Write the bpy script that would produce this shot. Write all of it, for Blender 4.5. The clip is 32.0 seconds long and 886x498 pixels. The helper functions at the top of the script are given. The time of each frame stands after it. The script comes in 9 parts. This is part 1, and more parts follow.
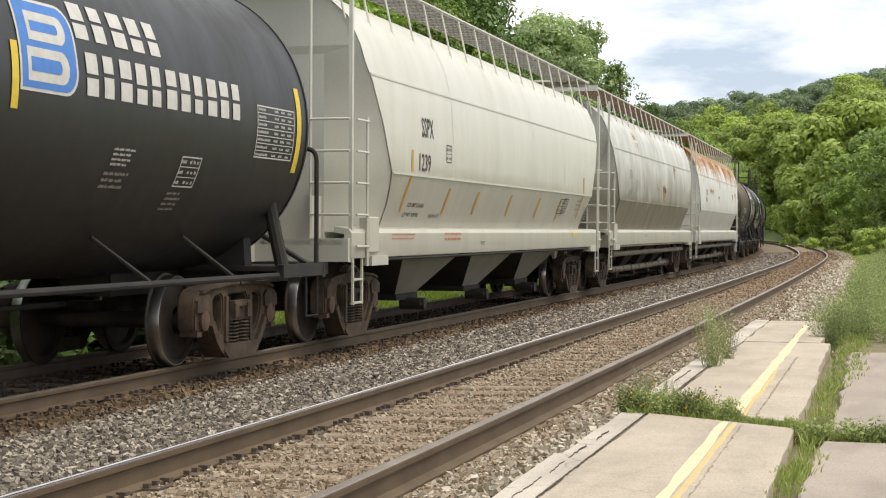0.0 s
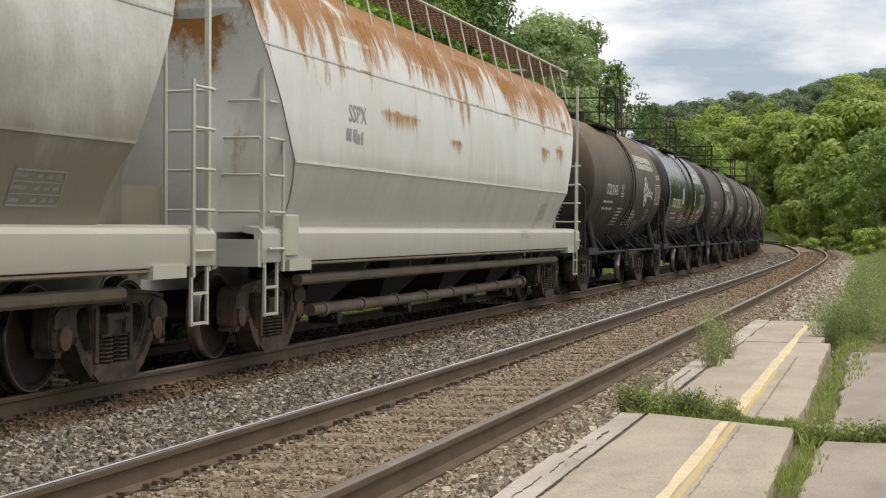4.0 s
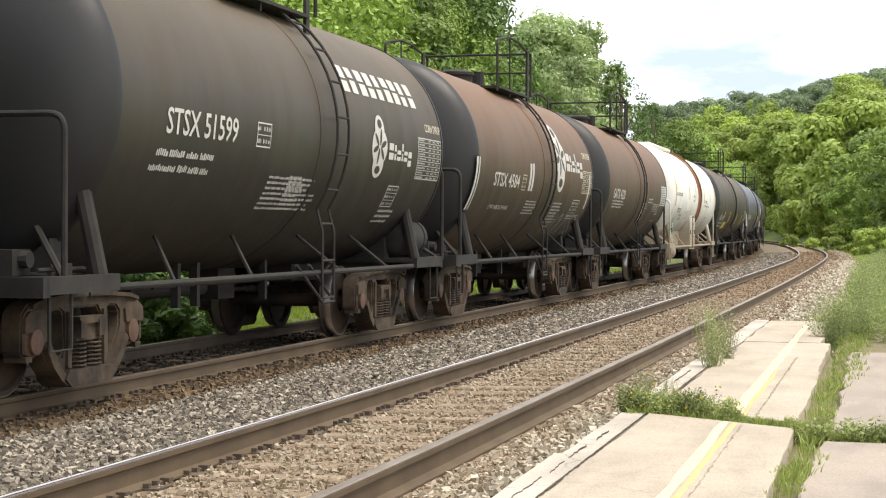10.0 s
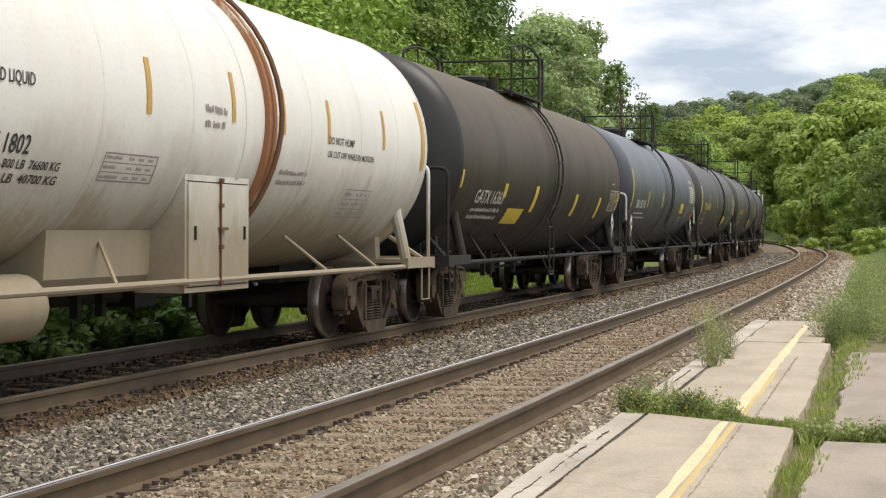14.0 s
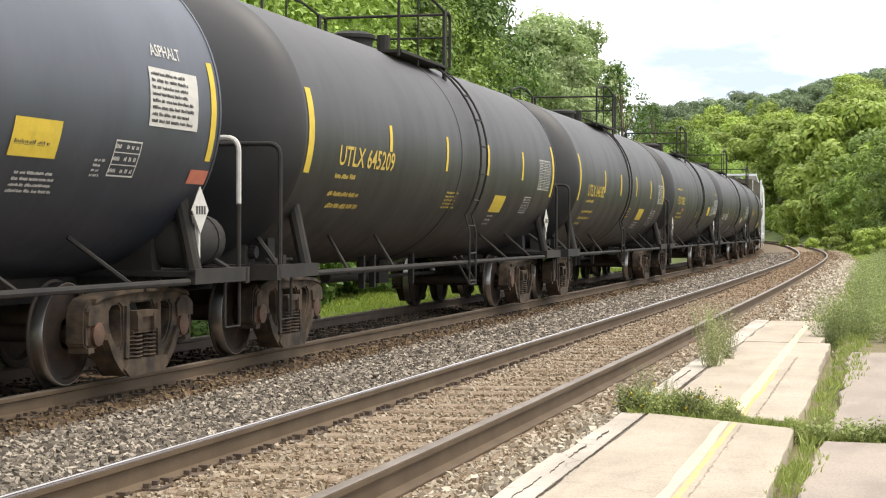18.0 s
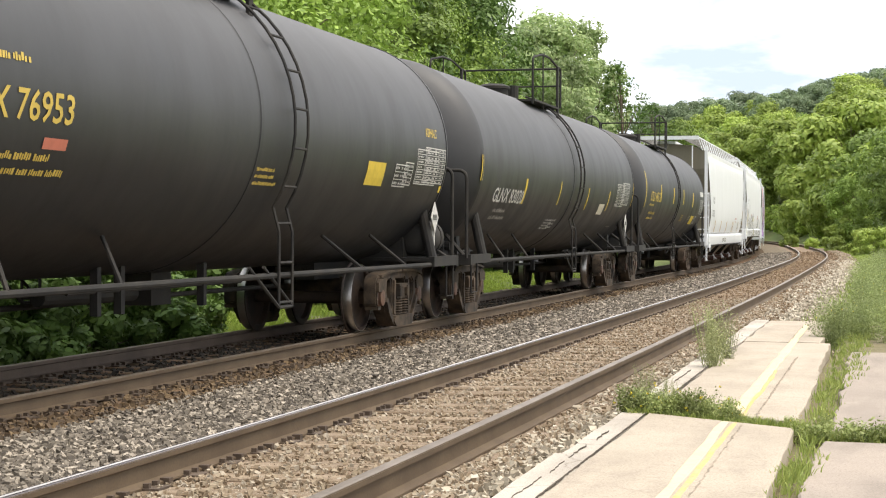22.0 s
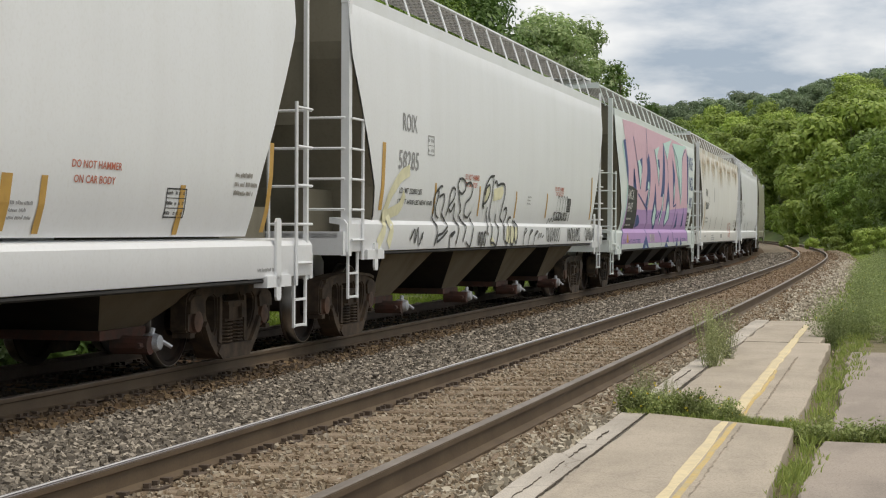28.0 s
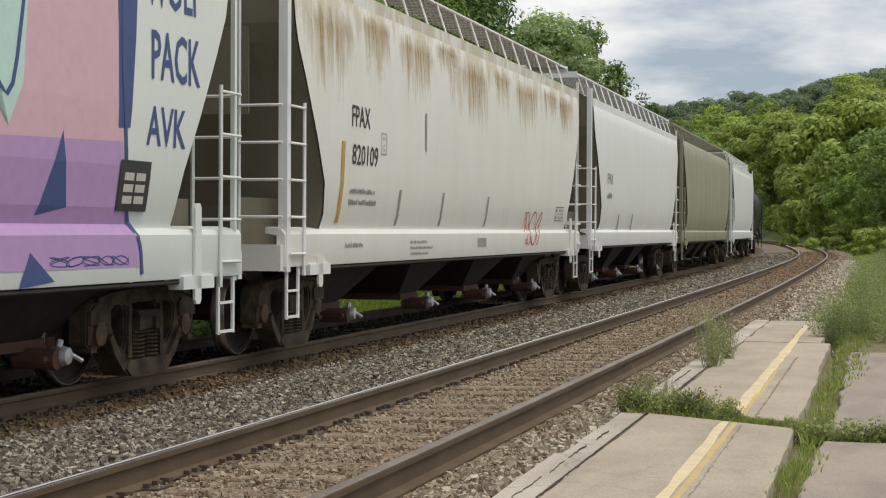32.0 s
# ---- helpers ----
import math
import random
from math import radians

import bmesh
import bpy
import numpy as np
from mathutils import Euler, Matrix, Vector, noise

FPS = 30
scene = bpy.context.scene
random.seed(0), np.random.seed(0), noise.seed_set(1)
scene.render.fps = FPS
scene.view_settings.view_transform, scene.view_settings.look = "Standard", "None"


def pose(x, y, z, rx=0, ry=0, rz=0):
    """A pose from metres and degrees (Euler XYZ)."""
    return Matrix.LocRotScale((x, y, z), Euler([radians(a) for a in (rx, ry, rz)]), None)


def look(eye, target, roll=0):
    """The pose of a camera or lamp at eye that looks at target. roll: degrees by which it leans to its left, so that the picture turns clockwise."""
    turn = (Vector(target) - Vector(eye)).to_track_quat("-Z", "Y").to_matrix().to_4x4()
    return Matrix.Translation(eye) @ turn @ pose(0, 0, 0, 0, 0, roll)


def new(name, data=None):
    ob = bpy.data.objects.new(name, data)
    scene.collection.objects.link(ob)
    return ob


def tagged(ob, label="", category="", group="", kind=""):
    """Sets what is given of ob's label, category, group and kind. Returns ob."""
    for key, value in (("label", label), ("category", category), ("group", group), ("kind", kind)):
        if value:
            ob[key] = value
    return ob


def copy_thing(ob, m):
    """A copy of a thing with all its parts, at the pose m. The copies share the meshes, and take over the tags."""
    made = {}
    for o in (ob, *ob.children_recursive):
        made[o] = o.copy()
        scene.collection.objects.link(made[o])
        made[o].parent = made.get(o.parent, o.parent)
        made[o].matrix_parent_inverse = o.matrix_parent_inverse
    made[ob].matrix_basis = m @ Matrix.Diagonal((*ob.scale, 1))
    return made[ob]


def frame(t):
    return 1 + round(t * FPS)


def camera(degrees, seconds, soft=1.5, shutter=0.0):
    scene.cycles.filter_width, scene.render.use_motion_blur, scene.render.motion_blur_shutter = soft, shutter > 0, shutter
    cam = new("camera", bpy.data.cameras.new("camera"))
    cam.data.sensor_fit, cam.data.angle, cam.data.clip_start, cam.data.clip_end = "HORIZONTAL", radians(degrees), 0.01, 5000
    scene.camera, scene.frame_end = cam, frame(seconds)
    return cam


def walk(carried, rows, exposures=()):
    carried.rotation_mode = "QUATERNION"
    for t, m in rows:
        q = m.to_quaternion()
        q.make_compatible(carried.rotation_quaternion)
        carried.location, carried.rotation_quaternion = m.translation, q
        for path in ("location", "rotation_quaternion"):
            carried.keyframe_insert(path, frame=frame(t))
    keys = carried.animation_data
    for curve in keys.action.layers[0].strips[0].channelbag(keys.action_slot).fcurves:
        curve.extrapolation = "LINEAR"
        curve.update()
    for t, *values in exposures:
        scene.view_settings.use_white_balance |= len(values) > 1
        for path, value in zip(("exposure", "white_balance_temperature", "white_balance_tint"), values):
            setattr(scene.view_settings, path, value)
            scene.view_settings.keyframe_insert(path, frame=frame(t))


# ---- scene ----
from functools import lru_cache
TAU = 2 * math.pi

# ---- camera: on a tripod on the platform ----
EYE = Vector((0.0, 0.0, 1.387))
YAW, PITCH = 0.27618, -0.01136
cam = camera(29.25, 32.0, soft=1.15)
AIM = EYE + Vector((-math.sin(YAW) * math.cos(PITCH), math.cos(YAW) * math.cos(PITCH), math.sin(PITCH))) * 20
STAND = look(EYE, AIM, 0.25)
walk(cam, [(0.0, STAND), (32.0, STAND)],
     exposures=[(0.0, 0.08, 6850, 10), (1.0, -0.26, 6850, 10), (3.0, -0.34, 6850, 10), (5.0, -0.34, 6850, 10), (7.0, 0.0, 6850, 10), (8.0, 0.24, 6850, 10), (9.0, 0.38, 6850, 10), (10.0, 0.45, 6850, 10), (12.0, 0.52, 6850, 10), (13.0, 0.12, 6850, 10), (13.6, -0.05, 6850, 10), (15.0, -0.1, 6850, 10), (18.0, 0.46, 6850, 11), (25.0, 0.4, 6850, 11), (27.0, -0.35, 6800, 9), (28.0, -0.55, 6800, 9), (32.0, -0.57, 6800, 9)])

# ---- world and sun: bright broken overcast ----
SUN_EL, SUN_AZ = radians(66), radians(95)
world = bpy.data.worlds.new("sky")
scene.world = world
world.use_nodes = True
wn, wl = world.node_tree.nodes, world.node_tree.links
wn.clear()
w_out = wn.new("ShaderNodeOutputWorld")
w_bg = wn.new("ShaderNodeBackground")
w_sky = wn.new("ShaderNodeTexSky")
w_sky.sky_type = "NISHITA"
w_sky.sun_disc = False
w_sky.sun_elevation, w_sky.sun_rotation = SUN_EL, SUN_AZ
w_sky.air_density, w_sky.dust_density = 1.0, 2.0
w_tc = wn.new("ShaderNodeTexCoord")
w_map = wn.new("ShaderNodeMapping")
w_map.inputs["Scale"].default_value = (1.0, 1.0, 3.2)
w_map.inputs["Location"].default_value = (0.3, 0.15, 0.1)
w_noise = wn.new("ShaderNodeTexNoise")
w_noise.inputs["Scale"].default_value = 4.5
w_noise.inputs["Detail"].default_value = 7.0
w_noise.inputs["Roughness"].default_value = 0.55
w_ramp = wn.new("ShaderNodeValToRGB")
w_ramp.color_ramp.elements[0].position, w_ramp.color_ramp.elements[1].position = 0.40, 0.62
w_mix = wn.new("ShaderNodeMix")
w_mix.data_type = "RGBA"
w_mix.inputs["B"].default_value = (19.5, 19.5, 19.6, 1)
w_low = wn.new("ShaderNodeMix")
w_low.data_type = "RGBA"
w_low.inputs["Factor"].default_value = 0.62
w_low.inputs["B"].default_value = (9.0, 10.8, 13.6, 1)
w_bg.inputs["Strength"].default_value = 0.085
wl.new(w_tc.outputs["Generated"], w_map.inputs["Vector"])
wl.new(w_map.outputs["Vector"], w_noise.inputs["Vector"])
wl.new(w_noise.outputs["Fac"], w_ramp.inputs["Fac"])
wl.new(w_ramp.outputs["Color"], w_mix.inputs["Factor"])
wl.new(w_sky.outputs["Color"], w_low.inputs["A"])
wl.new(w_low.outputs["Result"], w_mix.inputs["A"])
wl.new(w_mix.outputs["Result"], w_bg.inputs["Color"])
wl.new(w_bg.outputs["Background"], w_out.inputs["Surface"])
sun_data = bpy.data.lights.new("sun", "SUN")
sun_data.energy, sun_data.angle, sun_data.color = 2.6, radians(30), (1.0, 0.93, 0.82)
sun = new("sun", sun_data)
sun_dir = Vector((math.cos(SUN_EL) * math.sin(SUN_AZ), math.cos(SUN_EL) * math.cos(SUN_AZ), math.sin(SUN_EL)))
sun.matrix_world = look(sun_dir * 50, (0, 0, 0))


# ---- materials ----
def nodes_of(name):
    m = bpy.data.materials.new(name)
    m.use_nodes = True
    nt = m.node_tree
    return m, nt.nodes, nt.links, nt.nodes["Principled BSDF"]


def coords(n, l, scale, seed=True):
    """Object coordinates, shifted at random from thing to thing."""
    tc = n.new("ShaderNodeTexCoord")
    mp = n.new("ShaderNodeMapping")
    mp.inputs["Scale"].default_value = scale
    l.new(tc.outputs["Object"], mp.inputs["Vector"])
    if seed:
        oi = n.new("ShaderNodeObjectInfo")
        ml = n.new("ShaderNodeMath")
        ml.operation = "MULTIPLY"
        ml.inputs[1].default_value = 37.0
        l.new(oi.outputs["Random"], ml.inputs[0])
        l.new(ml.outputs[0], mp.inputs["Location"])
    return mp.outputs["Vector"]


def noise_node(n, l, vec, scale, detail=4.0, rough=0.55):
    t = n.new("ShaderNodeTexNoise")
    t.inputs["Scale"].default_value, t.inputs["Detail"].default_value, t.inputs["Roughness"].default_value = scale, detail, rough
    l.new(vec, t.inputs["Vector"])
    return t.outputs["Fac"]


def ramp_node(n, l, fac, lo, hi):
    r = n.new("ShaderNodeMapRange")
    r.inputs["From Min"].default_value, r.inputs["From Max"].default_value = lo, hi
    l.new(fac, r.inputs["Value"])
    return r.outputs["Result"]


def mix_node(n, l, fac, a, b):
    mx = n.new("ShaderNodeMix")
    mx.data_type = "RGBA"
    for key, v in (("A", a), ("B", b)):
        if isinstance(v, tuple):
            mx.inputs[key].default_value = (*v, 1)
        else:
            l.new(v, mx.inputs[key])
    if isinstance(fac, float):
        mx.inputs["Factor"].default_value = fac
    else:
        l.new(fac, mx.inputs["Factor"])
    return mx.outputs["Result"]


def scale_node(n, l, fac, k):
    ml = n.new("ShaderNodeMath")
    ml.operation = "MULTIPLY"
    ml.inputs[1].default_value = k
    l.new(fac, ml.inputs[0])
    return ml.outputs[0]


def bump_node(n, l, bsdf, fac, strength, dist):
    b = n.new("ShaderNodeBump")
    b.inputs["Strength"].default_value, b.inputs["Distance"].default_value = strength, dist
    l.new(fac, b.inputs["Height"])
    l.new(b.outputs["Normal"], bsdf.inputs["Normal"])


def surface(name, base, other, rough=0.7, metal=0.0, scale=6.0, fine=60.0, lo=0.35, hi=0.65, bump=0.25, dist=0.004, stretch=(1, 1, 1), seed=True):
    """Two colours mixed by a broad and a fine noise, with fine relief."""
    m, n, l, p = nodes_of(name)
    v = coords(n, l, stretch, seed)
    broad = ramp_node(n, l, noise_node(n, l, v, scale), lo, hi)
    small = noise_node(n, l, v, fine, 3.0)
    c = mix_node(n, l, broad, base, other)
    dark = mix_node(n, l, scale_node(n, l, ramp_node(n, l, small, 0.45, 0.75), 0.35), c, tuple(x * 0.55 for x in base))
    l.new(dark, p.inputs["Base Color"])
    p.inputs["Roughness"].default_value, p.inputs["Metallic"].default_value = rough, metal
    bump_node(n, l, p, small, bump, dist)
    return m


def car_paint(name, base, dirt, rough=0.45, amount=0.5, rust=0.0, rust_scale=0.5, rust_lo=0.58, runs=None, grime=0.0, dust_toplight=None, film_shade=None):
    """Weathered railcar paint: vertical dirt streaks, faded patches and, where asked, rust runs."""
    m, n, l, p = nodes_of(name)
    v = coords(n, l, (1, 1, 1))
    vs = coords(n, l, (1.0, 1.0, 0.13))
    streak = ramp_node(n, l, noise_node(n, l, vs, 1.7, 6.0, 0.62), 0.42, 0.85)
    patch = ramp_node(n, l, noise_node(n, l, v, 0.55, 5.0), 0.35, 0.7)
    fine = noise_node(n, l, v, 26.0, 3.0)
    c = mix_node(n, l, scale_node(n, l, streak, amount), base, dirt)
    c = mix_node(n, l, scale_node(n, l, patch, amount * 0.6), c, tuple(min(1.0, x * 0.72 + 0.015) for x in base))
    c = mix_node(n, l, scale_node(n, l, ramp_node(n, l, fine, 0.5, 0.75), 0.22), c, dirt)
    r_out = mix_node(n, l, streak, (rough, rough, rough), (min(1, rough + 0.22),) * 3)
    if dust_toplight:
        # dust on the upper side, with light from above in the tone: (from z, to z, tone)
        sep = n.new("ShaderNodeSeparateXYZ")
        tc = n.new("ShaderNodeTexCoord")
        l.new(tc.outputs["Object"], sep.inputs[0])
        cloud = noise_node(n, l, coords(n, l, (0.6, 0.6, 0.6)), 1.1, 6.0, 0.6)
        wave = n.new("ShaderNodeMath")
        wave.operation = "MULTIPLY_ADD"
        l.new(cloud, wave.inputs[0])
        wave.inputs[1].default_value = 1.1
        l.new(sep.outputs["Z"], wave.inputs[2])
        band = ramp_node(n, l, wave.outputs[0], dust_toplight[0] + 0.5, dust_toplight[1] + 0.6)
        c = mix_node(n, l, scale_node(n, l, band, 0.9), c, dust_toplight[2])
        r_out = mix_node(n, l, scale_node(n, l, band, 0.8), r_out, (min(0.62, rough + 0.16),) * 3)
    if film_shade:
        # grime film thinning out upwards, on hoppers with the lower slope's shade in it: (from z, to z, strength, tone)
        sep = n.new("ShaderNodeSeparateXYZ")
        tc = n.new("ShaderNodeTexCoord")
        l.new(tc.outputs["Object"], sep.inputs[0])
        cloud = noise_node(n, l, coords(n, l, (0.5, 0.8, 0.5)), 1.3, 8.0, 0.66)
        wave = n.new("ShaderNodeMath")
        wave.operation = "MULTIPLY_ADD"
        l.new(cloud, wave.inputs[0])
        wave.inputs[1].default_value = -1.6
        l.new(sep.outputs["Z"], wave.inputs[2])
        c = mix_node(n, l, scale_node(n, l, ramp_node(n, l, wave.outputs[0], film_shade[0] - 0.8, film_shade[1] - 0.8), film_shade[2]), c, film_shade[3])
    if grime > 0:
        big = ramp_node(n, l, noise_node(n, l, coords(n, l, (1.0, 0.6, 0.8)), 0.8, 9.0, 0.72), 0.44, 0.62)
        c = mix_node(n, l, scale_node(n, l, big, grime), c, dirt)
    if rust > 0:
        vr = coords(n, l, (1.0, 1.4, 0.4))
        spots = ramp_node(n, l, noise_node(n, l, vr, rust_scale, 8.0, 0.68), rust_lo, rust_lo + 0.09)
        tone = mix_node(n, l, fine, (0.32, 0.13, 0.045), (0.19, 0.075, 0.03))
        c = mix_node(n, l, scale_node(n, l, spots, rust), c, tone)
    if runs:
        # rust that starts at the roof edge and runs down unevenly: (from z, to z, strength, tone)
        sep = n.new("ShaderNodeSeparateXYZ")
        tc = n.new("ShaderNodeTexCoord")
        l.new(tc.outputs["Object"], sep.inputs[0])
        band = ramp_node(n, l, sep.outputs["Z"], runs[0], runs[1])
        vr = coords(n, l, (0.5, 1.0, 0.30))
        flow = noise_node(n, l, vr, 1.5, 10.0, 0.74)
        add = n.new("ShaderNodeMath")
        add.operation = "MULTIPLY_ADD"
        l.new(band, add.inputs[0])
        add.inputs[1].default_value = 0.36
        l.new(flow, add.inputs[2])
        m2 = ramp_node(n, l, add.outputs[0], 0.68, 0.76)
        tone = mix_node(n, l, fine, runs[3], tuple(x * 0.6 for x in runs[3]))
        c = mix_node(n, l, scale_node(n, l, m2, runs[2]), c, tone)
    l.new(c, p.inputs["Base Color"])
    if dust_toplight:
        p.inputs["Specular IOR Level"].default_value = 0.4
    l.new(r_out, p.inputs["Roughness"])
    bump_node(n, l, p, noise_node(n, l, v, 3.0, 2.0), 0.12, 0.02)
    return m


def plain(name, base, rough=0.6, metal=0.0, fade=0.45):
    """A painted mark or small fitting with a little fading."""
    m, n, l, p = nodes_of(name)
    v = coords(n, l, (1, 1, 1))
    f = ramp_node(n, l, noise_node(n, l, v, 9.0, 5.0), 0.4, 0.75)
    l.new(mix_node(n, l, scale_node(n, l, f, fade), base, tuple(x * 0.6 for x in base)), p.inputs["Base Color"])
    p.inputs["Roughness"].default_value, p.inputs["Metallic"].default_value = rough, metal
    return m


def leaf_material(name, a, b, translucent=0.35):
    m, n, l, p = nodes_of(name)
    g = n.new("ShaderNodeNewGeometry")
    c = mix_node(n, l, g.outputs["Random Per Island"], a, b)
    oi = n.new("ShaderNodeObjectInfo")
    hs = n.new("ShaderNodeHueSaturation")
    mr = n.new("ShaderNodeMapRange")
    mr.inputs["To Min"].default_value, mr.inputs["To Max"].default_value = 0.7, 1.35
    l.new(oi.outputs["Random"], mr.inputs["Value"])
    l.new(mr.outputs["Result"], hs.inputs["Value"])
    l.new(c, hs.inputs["Color"])
    l.new(hs.outputs["Color"], p.inputs["Base Color"])
    p.inputs["Roughness"].default_value = 0.55
    tr = n.new("ShaderNodeBsdfTranslucent")
    l.new(hs.outputs["Color"], tr.inputs["Color"])
    ms = n.new("ShaderNodeMixShader")
    ms.inputs["Fac"].default_value = translucent
    l.new(p.outputs["BSDF"], ms.inputs[1])
    l.new(tr.outputs["BSDF"], ms.inputs[2])
    l.new(ms.outputs["Shader"], n["Material Output"].inputs["Surface"])
    return m


def worn_slab(name, base, stain, pit, crack=0.16):
    """Old slab: broad stains, coarse aggregate speckle, dark pits and hairline cracks."""
    m, n, l, p = nodes_of(name)
    v = coords(n, l, (1, 1, 1), False)
    broad = ramp_node(n, l, noise_node(n, l, v, 0.9, 6.0, 0.65), 0.36, 0.66)
    run = ramp_node(n, l, noise_node(n, l, coords(n, l, (2.2, 0.5, 1), False), 1.6, 5.0), 0.5, 0.72)
    grit = noise_node(n, l, v, 85.0, 4.0, 0.7)
    c = mix_node(n, l, broad, base, stain)
    c = mix_node(n, l, scale_node(n, l, run, 0.45), c, tuple(x * 0.72 for x in stain))
    c = mix_node(n, l, scale_node(n, l, ramp_node(n, l, grit, 0.50, 0.68), 0.55), c, pit)
    c = mix_node(n, l, scale_node(n, l, ramp_node(n, l, grit, 0.42, 0.30), 0.35), c, tuple(min(0.8, x * 1.25) for x in base))
    vo = n.new("ShaderNodeTexVoronoi")
    vo.feature = "DISTANCE_TO_EDGE"
    vo.inputs["Scale"].default_value = 0.85
    warp = n.new("ShaderNodeVectorMath")
    warp.operation = "MULTIPLY_ADD"
    wob = n.new("ShaderNodeTexNoise")
    wob.inputs["Scale"].default_value, wob.inputs["Detail"].default_value = 3.5, 6.0
    l.new(v, wob.inputs["Vector"])
    l.new(wob.outputs["Color"], warp.inputs[0])
    warp.inputs[1].default_value = (0.5, 0.5, 0.5)
    l.new(v, warp.inputs[2])
    l.new(warp.outputs["Vector"], vo.inputs["Vector"])
    line = ramp_node(n, l, vo.outputs["Distance"], 0.012, 0.002)
    c = mix_node(n, l, scale_node(n, l, line, crack), c, pit)
    l.new(c, p.inputs["Base Color"])
    p.inputs["Roughness"].default_value = 0.93
    bump_node(n, l, p, grit, 0.6, 0.006)
    return m


def stone_material(name, tones, rough=0.9):
    """Loose stones: each its own tone."""
    m, n, l, p = nodes_of(name)
    g = n.new("ShaderNodeNewGeometry")
    r = n.new("ShaderNodeValToRGB")
    r.color_ramp.interpolation = "LINEAR"
    els = r.color_ramp.elements
    while len(els) < len(tones):
        els.new(0.5)
    for i, t in enumerate(tones):
        els[i].position = i / (len(tones) - 1)
        els[i].color = (*t, 1)
    l.new(g.outputs["Random Per Island"], r.inputs["Fac"])
    v = coords(n, l, (1, 1, 1), False)
    f = noise_node(n, l, v, 40.0, 3.0)
    l.new(mix_node(n, l, scale_node(n, l, f, 0.5), r.outputs["Color"], (0.1, 0.085, 0.07)), p.inputs["Base Color"])
    p.inputs["Roughness"].default_value = rough
    return m


GRASS = surface("grass_soil", (0.10, 0.16, 0.035), (0.16, 0.17, 0.06), 0.95, scale=0.6, fine=14, bump=0.8, dist=0.03, seed=False)
BALLAST_BED = surface("ballast_bed", (0.145, 0.118, 0.082), (0.25, 0.205, 0.145), 0.95, scale=1.2, fine=34, bump=1.0, dist=0.03, seed=False)
# oily brown, darkened further for the shade under the train
CRIB_OILY_SHADED = surface("crib_bed_oily_shaded", (0.020, 0.015, 0.010), (0.042, 0.029, 0.018), 0.95, scale=1.5, fine=40, bump=1.0, dist=0.025, seed=False)
CRIB_RUSTY = surface("crib_bed_rusty", (0.070, 0.046, 0.024), (0.125, 0.080, 0.040), 0.95, scale=1.8, fine=40, bump=1.0, dist=0.025, seed=False)
CRIB_BED = surface("crib_bed", (0.233, 0.163, 0.107), (0.292, 0.221, 0.155), 0.95, scale=1.5, fine=40, bump=1.0, dist=0.025, seed=False)
STONE_GREY = stone_material("ballast_stone", [(0.060, 0.050, 0.041), (0.140, 0.120, 0.093), (0.255, 0.220, 0.175), (0.56, 0.488, 0.395)])
STONE_TAN = stone_material("crib_stone", [(0.205, 0.140, 0.080), (0.325, 0.250, 0.162), (0.405, 0.330, 0.230), (0.465, 0.405, 0.318)])
STONE_RUST = stone_material("rust_brown_stone", [(0.125, 0.075, 0.038), (0.215, 0.135, 0.070), (0.30, 0.205, 0.115), (0.37, 0.29, 0.20)])
STONE_OILY = stone_material("oily_stone", [(0.043, 0.027, 0.014), (0.088, 0.054, 0.027), (0.152, 0.097, 0.047), (0.240, 0.160, 0.079)])
# oily stones again, with the shade under the train put into the tone
STONE_OILY_SHADED = stone_material("oily_shaded_stone", [(0.012, 0.010, 0.008), (0.022, 0.017, 0.012), (0.036, 0.027, 0.018), (0.06, 0.044, 0.028)])
STONE_PALE = stone_material("verge_stone", [(0.285, 0.240, 0.170), (0.45, 0.39, 0.295), (0.60, 0.53, 0.41), (0.69, 0.62, 0.50)])
TIE_WOOD = surface("tie_timber", (0.13, 0.085, 0.05), (0.22, 0.13, 0.07), 0.9, scale=3, fine=45, bump=0.7, dist=0.008, stretch=(0.4, 4, 4))
TIE_GREY = surface("weathered_tie_timber", (0.20, 0.145, 0.095), (0.34, 0.26, 0.18), 0.92, scale=3, fine=45, bump=0.8, dist=0.01, stretch=(0.35, 5, 4))
PLATE_RUST = surface("tie_plate_rust", (0.065, 0.046, 0.033), (0.12, 0.085, 0.058), 0.85, scale=6, fine=60, bump=0.3)
RAIL_RUST = surface("rail_rust", (0.088, 0.058, 0.032), (0.122, 0.084, 0.048), 0.75, scale=2, fine=70, bump=0.2, seed=False)
RAIL_SHINE = surface("rail_head_steel", (0.62, 0.60, 0.60), (0.5, 0.48, 0.48), 0.62, 0.5, scale=3, fine=20, bump=0.03, seed=False)
RAIL_DARK = surface("rail_head_tarnished", (0.20, 0.17, 0.165), (0.26, 0.21, 0.19), 0.26, 0.85, scale=3, fine=20, bump=0.05, seed=False)
# rail rust toned down: the far outer rail's shade put into the colour
RAIL_SHADE = surface("rail_rust_shaded", (0.075, 0.055, 0.042), (0.11, 0.08, 0.06), 0.8, scale=2, fine=70, bump=0.2, seed=False)
RAIL_WORN = surface("rail_head_dull", (0.277, 0.230, 0.186), (0.198, 0.160, 0.124), 0.5, 0.6, scale=3, fine=20, bump=0.05, seed=False)
RUSTY_STEEL = surface("rusty_steel", (0.15, 0.095, 0.065), (0.24, 0.16, 0.11), 0.85, scale=6, fine=60, bump=0.3)
CONCRETE = worn_slab("platform_concrete", (0.49, 0.42, 0.335), (0.385, 0.33, 0.26), (0.155, 0.13, 0.10))
